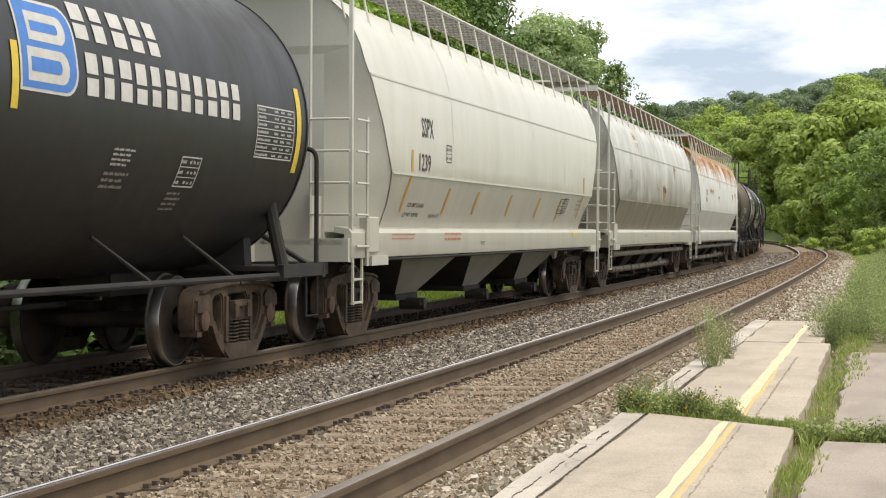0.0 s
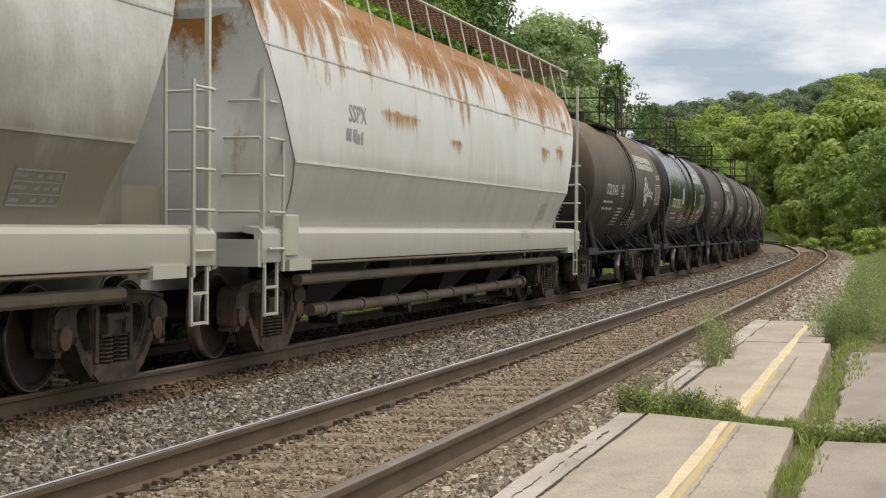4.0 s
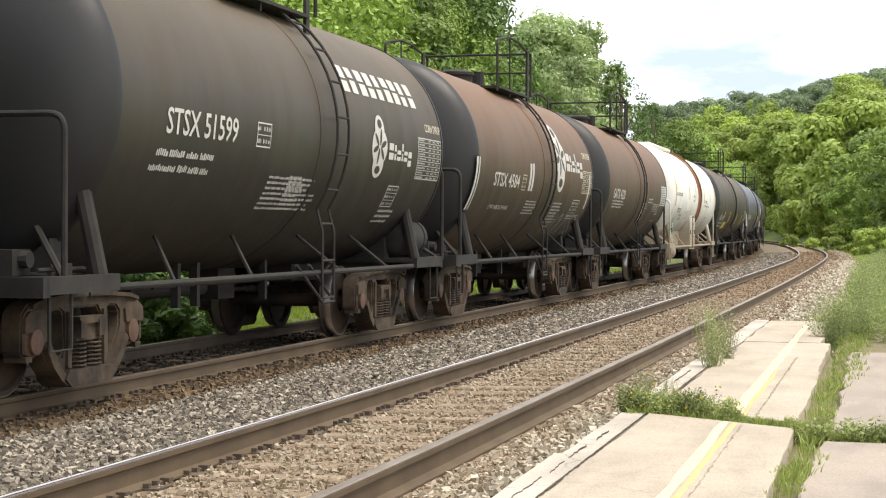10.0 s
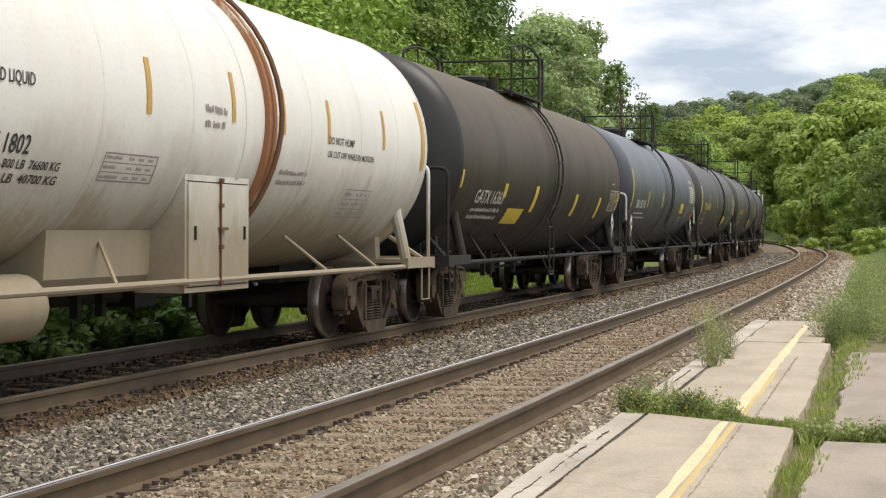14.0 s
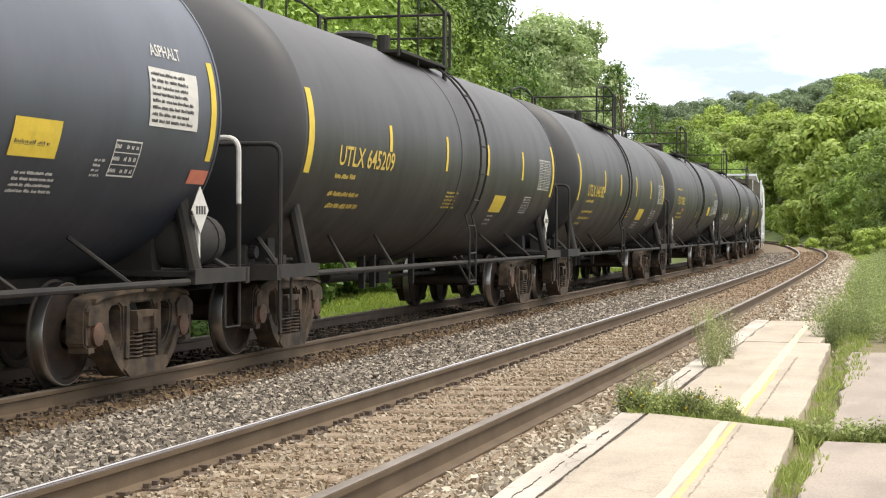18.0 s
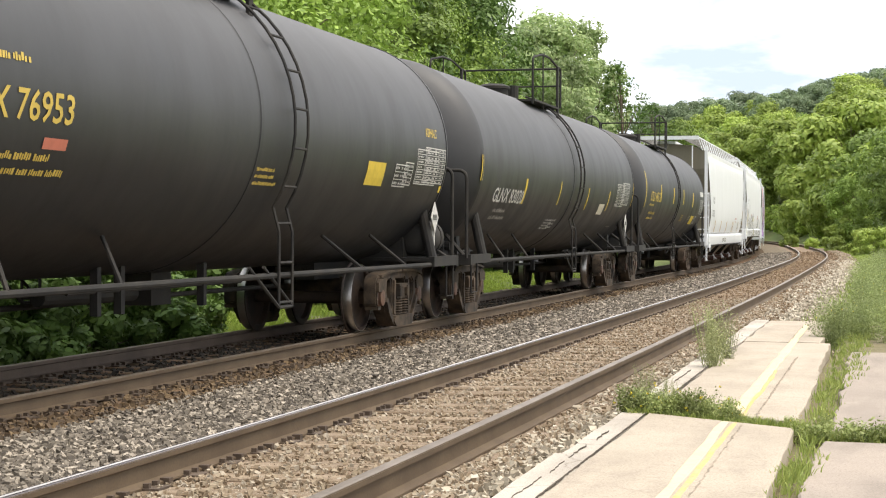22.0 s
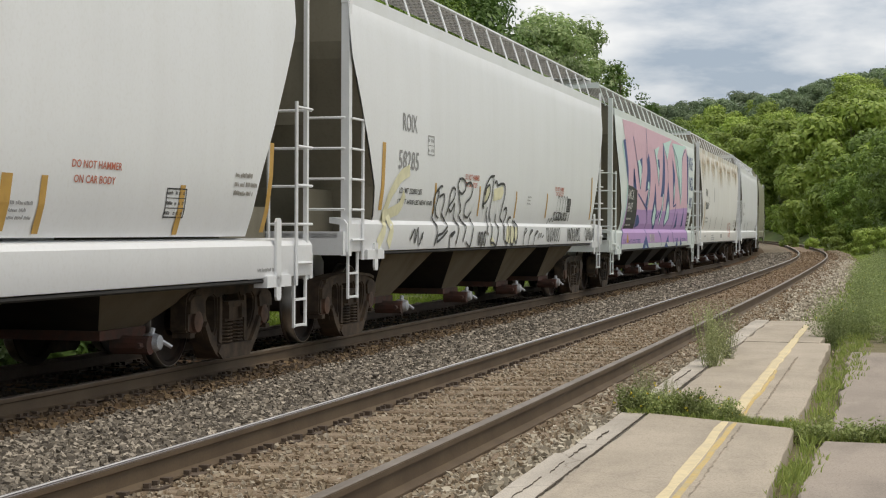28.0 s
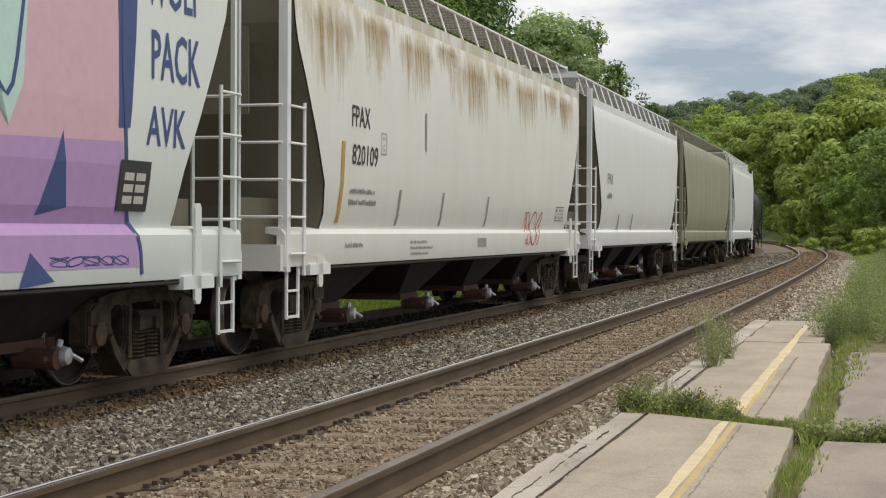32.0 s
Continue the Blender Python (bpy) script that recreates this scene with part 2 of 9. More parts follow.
COPING = worn_slab("coping_stone", (0.56, 0.505, 0.435), (0.41, 0.365, 0.31), (0.16, 0.135, 0.105), crack=0.5)
ASPHALT_OLD = worn_slab("old_asphalt", (0.385, 0.325, 0.272), (0.30, 0.255, 0.215), (0.13, 0.11, 0.095))
LINE_YELLOW = surface("line_yellow", (0.62, 0.44, 0.15), (0.50, 0.40, 0.22), 0.85, scale=6, fine=40, bump=0.2, seed=False)
LINE_WHITE = surface("line_white", (0.72, 0.60, 0.37), (0.62, 0.52, 0.34), 0.85, scale=5, fine=40, bump=0.2, seed=False)
CRACK_TAR = surface("crack_tar", (0.20, 0.17, 0.13), (0.40, 0.34, 0.27), 0.95, scale=9, fine=60, seed=False)
CRACK_DARK = surface("crack_dirt", (0.05, 0.042, 0.032), (0.13, 0.105, 0.08), 0.95, scale=9, fine=60, seed=False)
JOINT_SOIL = surface("joint_soil", (0.15, 0.14, 0.065), (0.20, 0.165, 0.095), 0.95, scale=3, fine=30, bump=0.8, dist=0.02, seed=False)
LEAF = leaf_material("leaf_green", (0.14, 0.225, 0.034), (0.29, 0.41, 0.082), 0.3)
LEAF_DARK = leaf_material("leaf_dark_green", (0.065, 0.125, 0.022), (0.155, 0.26, 0.055), 0.28)
LEAF_LIGHT = leaf_material("leaf_light_green", (0.20, 0.29, 0.10), (0.36, 0.43, 0.20))
LEAF_MEADOW = leaf_material("leaf_meadow_green", (0.20, 0.26, 0.085), (0.37, 0.43, 0.18))
LEAF_EDGE = leaf_material("leaf_edge_weed", (0.22, 0.25, 0.10), (0.38, 0.40, 0.20))
# greyed green: distance haze put into the leaf colour
LEAF_HAZED = leaf_material("leaf_hazed_green", (0.13, 0.19, 0.095), (0.24, 0.31, 0.17))
GRASS_JOINT = leaf_material("joint_grass", (0.19, 0.255, 0.055), (0.37, 0.42, 0.12), 0.3)
LEAF_YELLOW = leaf_material("leaf_yellow_green", (0.21, 0.30, 0.045), (0.38, 0.47, 0.10), 0.3)
WEED = leaf_material("weed_green", (0.17, 0.225, 0.06), (0.36, 0.40, 0.15))
BLOOM = plain("yellow_bloom", (0.75, 0.6, 0.05), 0.6)
BARK = surface("bark", (0.12, 0.09, 0.06), (0.2, 0.16, 0.12), 0.95, scale=4, fine=30, bump=0.8, dist=0.02)


# ---- mesh helpers ----
def part(name, bm, material, parent=None, label="", smooth=False):
    me = bpy.data.meshes.new(name)
    bmesh.ops.recalc_face_normals(bm, faces=bm.faces)
    bm.to_mesh(me)
    bm.free()
    if smooth:
        me.shade_smooth() if smooth is True else me.set_sharp_from_angle(angle=smooth)
    me.materials.append(material)
    return hang(name, me, parent, label)


def hang(name, me, parent=None, label="", m=None):
    ob = new(name, me)
    if parent is not None:
        ob.parent = parent
    if m is not None:
        ob.matrix_basis = m
    if label:
        ob["label"] = label
    return ob


def box(bm, x0, x1, y0, y1, z0, z1):
    vs = [bm.verts.new(c) for c in ((x0, y0, z0), (x1, y0, z0), (x1, y1, z0), (x0, y1, z0), (x0, y0, z1), (x1, y0, z1), (x1, y1, z1), (x0, y1, z1))]
    for f in ((0, 3, 2, 1), (4, 5, 6, 7), (0, 1, 5, 4), (1, 2, 6, 5), (2, 3, 7, 6), (3, 0, 4, 7)):
        bm.faces.new([vs[i] for i in f])


def bar(bm, a, b, r, seg=6, r2=None):
    """A round rod from a to b."""
    a, b = Vector(a), Vector(b)
    d = (b - a).normalized()
    u = d.orthogonal().normalized()
    w = d.cross(u)
    r2 = r if r2 is None else r2
    ra = [bm.verts.new(a + (u * math.cos(TAU * i / seg) + w * math.sin(TAU * i / seg)) * r) for i in range(seg)]
    rb = [bm.verts.new(b + (u * math.cos(TAU * i / seg) + w * math.sin(TAU * i / seg)) * r2) for i in range(seg)]
    for i in range(seg):
        bm.faces.new((ra[i], ra[(i + 1) % seg], rb[(i + 1) % seg], rb[i]))
    bm.faces.new(ra[::-1])
    bm.faces.new(rb)


def pipe(bm, pts, r, seg=6):
    """A bent round pipe through the points."""
    pts = [Vector(p) for p in pts]
    rings = []
    u = (pts[1] - pts[0]).orthogonal().normalized()
    for i, p in enumerate(pts):
        d = (pts[min(i + 1, len(pts) - 1)] - pts[max(i - 1, 0)]).normalized()
        u = (u - d * u.dot(d)).normalized()
        w = d.cross(u)
        rings.append([bm.verts.new(p + (u * math.cos(TAU * k / seg) + w * math.sin(TAU * k / seg)) * r) for k in range(seg)])
    for ra, rb in zip(rings, rings[1:]):
        for k in range(seg):
            bm.faces.new((ra[k], ra[(k + 1) % seg], rb[(k + 1) % seg], rb[k]))
    bm.faces.new(rings[0][::-1])
    bm.faces.new(rings[-1])


def rounded(pts, r=0.12, n=4):
    """The polyline with its corners rounded."""
    pts = [Vector(p) for p in pts]
    out = [pts[0]]
    for a, b, c in zip(pts, pts[1:], pts[2:]):
        d1, d2 = (a - b), (c - b)
        k = min(r, d1.length * 0.45, d2.length * 0.45)
        p, q = b + d1.normalized() * k, b + d2.normalized() * k
        for i in range(n + 1):
            t = i / n
            out.append(p * (1 - t) ** 2 + b * 2 * t * (1 - t) + q * t * t)
    return out + [pts[-1]]


def lathe(bm, prof, seg=32, axis="y", close=False):
    """Turns (radius, position) pairs about the axis."""
    rings = []
    for r, h in prof:
        ring = []
        for i in range(seg):
            c, s = math.cos(TAU * i / seg) * r, math.sin(TAU * i / seg) * r
            ring.append(bm.verts.new((c, h, s) if axis == "y" else (h, c, s) if axis == "x" else (c, s, h)))
        rings.append(ring)
    for ra, rb in zip(rings, rings[1:]):
        for i in range(seg):
            bm.faces.new((ra[i], ra[(i + 1) % seg], rb[(i + 1) % seg], rb[i]))
    if not close:
        bm.faces.new(rings[0])
        bm.faces.new(rings[-1])
    else:
        for i in range(seg):
            bm.faces.new((rings[-1][i], rings[-1][(i + 1) % seg], rings[0][(i + 1) % seg], rings[0][i]))


def extrude_poly(bm, poly, axis, a, b):
    """A flat polygon drawn out from a to b along an axis; poly holds the other two coordinates."""
    def at(p, k):
        return (k, p[0], p[1]) if axis == "x" else (p[0], k, p[1]) if axis == "y" else (p[0], p[1], k)
    va, vb = [bm.verts.new(at(p, a)) for p in poly], [bm.verts.new(at(p, b)) for p in poly]
    n = len(poly)
    for i in range(n):
        bm.faces.new((va[i], va[(i + 1) % n], vb[(i + 1) % n], vb[i]))
    bm.faces.new(va[::-1])
    bm.faces.new(vb)


def from_arrays(name, verts, faces, material, parent=None, label="", smooth=False):
    me = bpy.data.meshes.new(name)
    me.from_pydata(verts, [], faces)
    me.materials.append(material)
    if smooth:
        me.shade_smooth()
    return hang(name, me, parent, label)


# ---- the line of the tracks ----
S0, S1, DS = -340.0, 460.0, 0.5
KNOT_S = [-30, -10, 5, 15, 25, 40, 60, 80, 100, 130, 170, 460]
KNOT_K = [0.0, 0.00069, 0.00074, 0.00097, -0.00002, 0.00058, 0.00003, 0.0013, 0.00153, 0.00011, 0.00123, 0.0012]
LINE_S = np.arange(S0, S1 + DS / 2, DS)
_kap = np.interp(LINE_S, KNOT_S, KNOT_K)
_i0 = int(round(-S0 / DS))
LINE_TH = np.concatenate([[0], np.cumsum((_kap[1:] + _kap[:-1]) / 2 * DS)])
LINE_TH -= LINE_TH[_i0]
LINE_X = np.concatenate([[0], np.cumsum(-(np.sin(LINE_TH[1:]) + np.sin(LINE_TH[:-1])) / 2 * DS)])
LINE_Y = np.concatenate([[0], np.cumsum((np.cos(LINE_TH[1:]) + np.cos(LINE_TH[:-1])) / 2 * DS)])
LINE_X += -7.15345 - LINE_X[_i0]
LINE_Y -= LINE_Y[_i0]
GAUGE = 1.505
OFF = {"far_out": -GAUGE, "far_in": 0.0, "near_out": 2.939, "near_in": 2.939 + GAUGE}
TOP = {"far_out": 0.022, "far_in": 0.0, "near_out": 0.1016, "near_in": 0.1377}


def on_line(s, lat=0.0, z=0.0):
    """A place beside the near rail of the far track: s along it, lat to its right."""
    th = float(np.interp(s, LINE_S, LINE_TH))
    return Vector((float(np.interp(s, LINE_S, LINE_X)) + math.cos(th) * lat, float(np.interp(s, LINE_S, LINE_Y)) + math.sin(th) * lat, z))


def heading(s):
    return float(np.interp(s, LINE_S, LINE_TH))


# ---- ground, hill and backdrop ----
def smooth01(t):
    t = max(0.0, min(1.0, t))
    return t * t * (3 - 2 * t)


def lat_of(x, y):
    """Sideways distance from the far track's near rail, and the place along it."""
    i = int(np.argmin((LINE_X - x) ** 2 + (LINE_Y - y) ** 2))
    th = LINE_TH[i]
    return float((x - LINE_X[i]) * math.cos(th) + (y - LINE_Y[i]) * math.sin(th)), float(LINE_S[i])


def ground_z(x, y):
    lat, s = lat_of(x, y)
    z = -0.42
    rise = 0.35 * max(0.0, lat - 9) * smooth01((y - 80) / 120) + max(0.0, min(28.0, (y - 230) * 0.13)) * smooth01((lat - 5) / 20)
    turn = smooth01((x / max(y, 1.0) + 0.142) / 0.13)
    cap = max(0.0, y) * (0.022 + 0.030 * turn + (0.020 - 0.008 * turn) * smooth01((y - 250) / 150))
    z += min(34.0, rise, cap)
    left = smooth01((-lat - 14) / 40.0)
    z += left * 3.0
    bank = smooth01((s - 55) / 40) * smooth01((lat - 6.2) / 4)
    z += 0.30 * bank
    if lat > 5.4 and s < 60:
        z = min(z, 0.06)
    return z + 0.12 * noise.noise(Vector((x * 0.15, y * 0.15, 0))) * smooth01(abs(lat) / 12)


def build_ground():
    xs = sorted(set([-3000, -1200, -500, -300] + list(range(-240, 140, 8)) + list(range(-26, 10, 2)) + [200, 400, 1200, 3000]))
    ys = sorted(set([-3000, -1000, -400, -200, -100] + list(range(-40, 520, 8)) + list(range(0, 130, 3)) + [420, 600, 1200, 3000]))
    verts = [(x, y, ground_z(x, y)) for y in ys for x in xs]
    nx = len(xs)
    faces = [(j * nx + i, j * nx + i + 1, (j + 1) * nx + i + 1, (j + 1) * nx + i) for j in range(len(ys) - 1) for i in range(nx - 1)]
    tagged(from_arrays("ground", verts, faces, GRASS, smooth=True), "grassy ground of the rail corridor and hillside", "ground", kind="structure")


build_ground()

# ballast bed: one cross-section drawn along the line
BED = [(-4.6, -0.46), (-3.3, -0.40), (-2.7, -0.24), (-2.2, -0.20), (-1.75, -0.185), (-1.2, -0.185), (-0.3, -0.19), (0.25, -0.20), (0.7, -0.185),
       (1.5, -0.15), (2.2, -0.11), (2.7, -0.095), (3.1, -0.092), (3.7, -0.078), (4.3, -0.064), (4.7, -0.045), (5.0, 0.0), (5.3, 0.03), (5.65, 0.02), (6.0, -0.10), (6.5, -0.42)]


def bed_z(lat):
    return float(np.interp(lat, [b[0] for b in BED], [b[1] for b in BED]))


def sweep(name, section, s_list, material, parent=None, label="", closed=False, smooth=False):
    """Draws a cross-section of (lat, z) along the tracks."""
    n = len(section)
    verts, faces = [], []
    for s in s_list:
        verts += [tuple(on_line(s, a, b)) for a, b in section]
    for j in range(len(s_list) - 1):
        for i in range(n if closed else n - 1):
            k = (i + 1) % n
            faces.append((j * n + i, j * n + k, (j + 1) * n + k, (j + 1) * n + i))
    if closed:
        faces += [tuple(range(n))[::-1], tuple((len(s_list) - 1) * n + i for i in range(n))]
    return from_arrays(name, verts, faces, material, parent, label, smooth)


S_RAIL = [-60, -40, -25] + list(range(-16, 150, 2)) + list(range(150, 330, 6))
ballast = tagged(sweep("ballast", BED, S_RAIL, BALLAST_BED, label=""), "grey crushed-stone ballast bed under two railway tracks", "ballast", kind="structure")


def crib(name, a, b, lift, material):
    sec = [(a, bed_z(a) - 0.05)] + [(x, bed_z(x) + lift) for x in np.linspace(a, b, 5)] + [(b, bed_z(b) - 0.05)]
    return sweep(name, sec, S_RAIL, material, ballast, "rust-stained gravel between the ties")


crib("gravel_bed", 2.55, 4.85, 0.006, CRIB_BED)
# this bed's tone also holds the shade under the train
crib("gravel_bed", -1.95, -0.02, 0.004, CRIB_OILY_SHADED)
crib("gravel_bed", 0.02, 0.78, 0.004, CRIB_RUSTY)


# ---- rails, ties and fastenings ----
def rail_section(off, top):
    half = [(0.068, -0.172), (0.068, -0.160), (0.012, -0.140), (0.009, -0.052), (0.034, -0.040), (0.036, -0.006)]
    sec = half + [(-a, b) for a, b in reversed(half)]
    return [(off + a, top + b) for a, b in sec]


def head_section(off, top):
    return [(off + 0.036, top - 0.012), (off + 0.034, top - 0.003), (off + 0.022, top + 0.001), (off - 0.022, top + 0.001), (off - 0.034, top - 0.003), (off - 0.036, top - 0.012)]


tie_bm = bmesh.new()
box(tie_bm, -1.28, 1.28, -0.115, 0.115, -0.17, 0.0)
bmesh.ops.bevel(tie_bm, geom=tie_bm.edges[:], offset=0.012, segments=1, affect="EDGES")
tie_me = bpy.data.meshes.new("tie")
tie_bm.to_mesh(tie_me)
tie_bm.free()
tie_me.materials.append(TIE_WOOD)
clip_bm = bmesh.new()
box(clip_bm, -0.17, 0.17, -0.085, 0.085, 0.0, 0.014)
for sx in (-1, 1):
    for dy in (-0.055, 0.06):
        box(clip_bm, sx * 0.085 - 0.018, sx * 0.085 + 0.018, dy - 0.014, dy + 0.014, 0.012, 0.04)
    box(clip_bm, sx * 0.075 - 0.03, sx * 0.075 + 0.03, 0.20, 0.25, -0.02, 0.035)
clip_me = bpy.data.meshes.new("tie_plate")
clip_bm.to_mesh(clip_me)
clip_bm.free()
clip_me.materials.append(PLATE_RUST)
tie_grey_me = tie_me.copy()
tie_grey_me.materials[0] = TIE_GREY


def railway_track(name, a, b, label, head_mats, s_ties, lift, timber):
    za, zb = TOP[a], TOP[b]
    mid, zm = (OFF[a] + OFF[b]) / 2, (za + zb) / 2
    root = tagged(new(name), label, "railway track", kind="structure")
    for key, hm in zip((a, b), head_mats):
        r = sweep("rail", rail_section(OFF[key], TOP[key]), S_RAIL, RAIL_SHADE if key == "far_out" else RAIL_RUST, root, "rust-brown steel rail", closed=True)
        sweep("rail_head", head_section(OFF[key], TOP[key]), S_RAIL, RAIL_DARK if hm is RAIL_SHINE else hm, r, "worn running surface", closed=False)
        # bright strip laid on the worn head paints in the sky's glint
        if hm is RAIL_SHINE:
            w0, w1 = (-0.006, 0.021) if key == "near_out" else (-0.006, 0.012)
            sweep("glint_band", [(OFF[key] + w1, TOP[key] + 0.0035), (OFF[key] + w0, TOP[key] + 0.0035)], S_RAIL, hm, r, "wheel-polished band, its sky glint put into a bright tone")
    rng = random.Random(name)
    s = s_ties[0]
    while s < s_ties[1]:
        p = on_line(s, mid + rng.uniform(-0.03, 0.05), zm - 0.178 + lift + rng.uniform(-0.012, 0.0))
        tilt = math.degrees(math.atan2(zb - za, GAUGE))
        hang("tie", timber, root, m=pose(*p, rng.uniform(-0.5, 0.5), -tilt, math.degrees(heading(s)) + rng.uniform(-1, 1)))
        for key in (a, b):
            if s < 75 and key != "near_in":
                hang("tie_plate", clip_me, root, m=pose(*on_line(s, OFF[key], TOP[key] - 0.178), 0, -tilt, math.degrees(heading(s))))
        s += 0.53 + rng.uniform(-0.03, 0.03)
    return root


railway_track("railway_track_1", "far_out", "far_in", "standard-gauge track with rusty rails that carries the freight train", (RAIL_WORN, RAIL_WORN), (-4, 110), 0.0, tie_me)
railway_track("railway_track_2", "near_out", "near_in", "empty standard-gauge track with polished rail heads beside the platform", (RAIL_SHINE, RAIL_WORN), (-2, 112), 0.012, tie_grey_me)


# ---- loose stones ----
CUBE_F = [(0, 3, 2, 1), (4, 5, 6, 7), (0, 1, 5, 4), (1, 2, 6, 5), (2, 3, 7, 6), (3, 0, 4, 7)]


def stones(name, label, count, s0, s1, lat0, lat1, size, material, seed, sink=0.3, skip=()):
    rs = np.random.RandomState(seed)
    ss = s0 + (s1 - s0) * rs.rand(count) ** 1.7
    ll = lat0 + (lat1 - lat0) * rs.rand(count)
    keep = np.ones(count, bool)
    for off in skip:
        keep &= np.abs(ll - off) > 0.10
    ss, ll = ss[keep], ll[keep]
    k = len(ss)
    th = np.interp(ss, LINE_S, LINE_TH)
    px = np.interp(ss, LINE_S, LINE_X) + np.cos(th) * ll
    py = np.interp(ss, LINE_S, LINE_Y) + np.sin(th) * ll
    pz = np.interp(ll, [b[0] for b in BED], [b[1] for b in BED])
    sz = size * (0.55 + 0.9 * rs.rand(k)) * (1 + np.maximum(0, ss - 15) / 60)
    cube = np.array([(-1, -1, -1), (1, -1, -1), (1, 1, -1), (-1, 1, -1), (-1, -1, 1), (1, -1, 1), (1, 1, 1), (-1, 1, 1)], float) * 0.5
    v = cube[None] * (0.65 + 0.7 * rs.rand(k, 8, 1)) * (0.6 + 0.8 * rs.rand(k, 1, 3)) + rs.uniform(-0.12, 0.12, (k, 8, 3))
    ang = rs.rand(k) * TAU
    tilt = rs.uniform(-0.9, 0.9, k)
    ca, sa, ct, st = np.cos(ang), np.sin(ang), np.cos(tilt), np.sin(tilt)
    y2, z2 = v[:, :, 1] * ct[:, None] - v[:, :, 2] * st[:, None], v[:, :, 1] * st[:, None] + v[:, :, 2] * ct[:, None]
    x2 = v[:, :, 0]
    x3, y3 = x2 * ca[:, None] - y2 * sa[:, None], x2 * sa[:, None] + y2 * ca[:, None]
    w = np.stack([x3, y3, z2], 2) * sz[:, None, None]
    w += np.stack([px, py, pz + sz * sink], 1)[:, None, :]
    faces = (np.array(CUBE_F)[None] + (np.arange(k) * 8)[:, None, None]).reshape(-1, 4)
    tagged(from_arrays(name, w.reshape(-1, 3).tolist(), faces.tolist(), material, ballast, label), kind="stuff")


stones("ballast_stones", "loose grey crushed stones between the tracks", 72000, 7, 84, 0.70, 2.65, 0.025, STONE_GREY, 1)
stones("crib_stones", "small tan stones between the rails", 28000, 6, 36, 2.5, 4.9, 0.017, STONE_TAN, 2, 1.05, (OFF["near_out"], OFF["near_in"]))
stones("crib_stones", "small rust-brown stones between the rails", 11000, 21, 80, 2.5, 4.9, 0.017, STONE_RUST, 8, 0.9, (OFF["near_out"], OFF["near_in"]))
stones("verge_stones", "rust-brown stones beside the rail", 4500, 21, 80, 4.5, 5.3, 0.022, STONE_RUST, 9, 0.5)
stones("verge_stones", "pale loose stones beside the platform edge", 15000, 5, 80, 4.55, 6.2, 0.027, STONE_PALE, 3)
stones("ballast_stones", "loose grey stones along the bend", 7000, 66, 118, 0.55, 2.65, 0.022, STONE_GREY, 11)
stones("crib_stones", "rust-brown stones between the rails along the bend", 6000, 60, 118, 2.5, 5.0, 0.019, STONE_RUST, 12, 0.7, (OFF["near_out"], OFF["near_in"]))
stones("verge_stones", "brown-grey stones beside the bend", 4500, 62, 118, 5.0, 6.3, 0.022, STONE_TAN, 13)
stones("ballast_stones", "brown stained stones beside the far rail", 9000, 7, 70, 0.1, 0.85, 0.028, STONE_OILY, 6)
stones("crib_stones", "rust-stained stones between the rails, darkened for the train's shade", 14000, 8, 60, -1.9, 0.05, 0.030, STONE_OILY_SHADED, 4, 0.2, (OFF["far_out"], OFF["far_in"]))
stones("ballast_stones", "grey stones on the ballast shoulder", 6000, 8, 70, -3.4, -1.8, 0.045, STONE_GREY, 5)


# ---- platform ----
def edge_x(y, base, k=-0.0225):
    return base + k * (y - 8.0)


PLAT_Z = 0.15
platform = tagged(new("platform"), "low cracked concrete station platform overgrown with weeds", "platform", kind="structure")


def slab(name, y0, y1, a, b, top, thick, material, label="", jag=0.0, seed=0, k=-0.0225, skew=(0.0, 0.0), step=0.35):
    """A slab between two lines beside the track, with slightly broken edges; skew slants its near and far end."""
    rs = random.Random(seed)
    n = max(2, int((y1 - y0) / step))
    bm = bmesh.new()
    rows = []
    for i in range(n + 1):
        y = y0 + (y1 - y0) * i / n
        xa, xb = edge_x(y, a, k) + rs.uniform(-jag, jag), edge_x(y, b, k) + rs.uniform(-jag, jag)
        if b - a < 0.02:
            xb = xa + (b - a) * rs.uniform(0.5, 1.2)
        lip = min(0.012, (b - a) * 0.2)
        yb = y + skew[0] * max(0.0, 1 - 4 * i / n) + skew[1] * max(0.0, 4 * i / n - 3)
        rows.append([bm.verts.new(c) for c in ((xa, y, top - thick), (xa, y, top - 0.01), (xa + lip, y, top), (xb - lip, yb, top), (xb, yb, top - 0.01), (xb, yb, top - thick))])
    for ra, rb in zip(rows, rows[1:]):
        for i in range(6):
            bm.faces.new((ra[i], ra[(i + 1) % 6], rb[(i + 1) % 6], rb[i]))
    bm.faces.new(rows[0])
    bm.faces.new(rows[-1])
    return part(name, bm, material, platform, label)


slab("concrete_slab", -6.0, 11.45, -1.72, -0.70, PLAT_Z, 0.35, CONCRETE, "pale worn concrete slab", 0.006, 1, skew=(0.0, -0.60))
slab("concrete_slab", 11.80, 15.4, -1.71, -0.71, PLAT_Z - 0.005, 0.35, CONCRETE, "pale worn concrete slab", 0.010, 2, skew=(-0.56, 0.0))
slab("concrete_slab", 15.43, 19.3, -1.70, -0.74, PLAT_Z - 0.008, 0.35, CONCRETE, "pale worn concrete slab", 0.012, 3)
slab("concrete_slab", 19.33, 23.9, -1.70, -0.84, PLAT_Z - 0.004, 0.35, CONCRETE, "pale worn concrete slab", 0.02, 4)
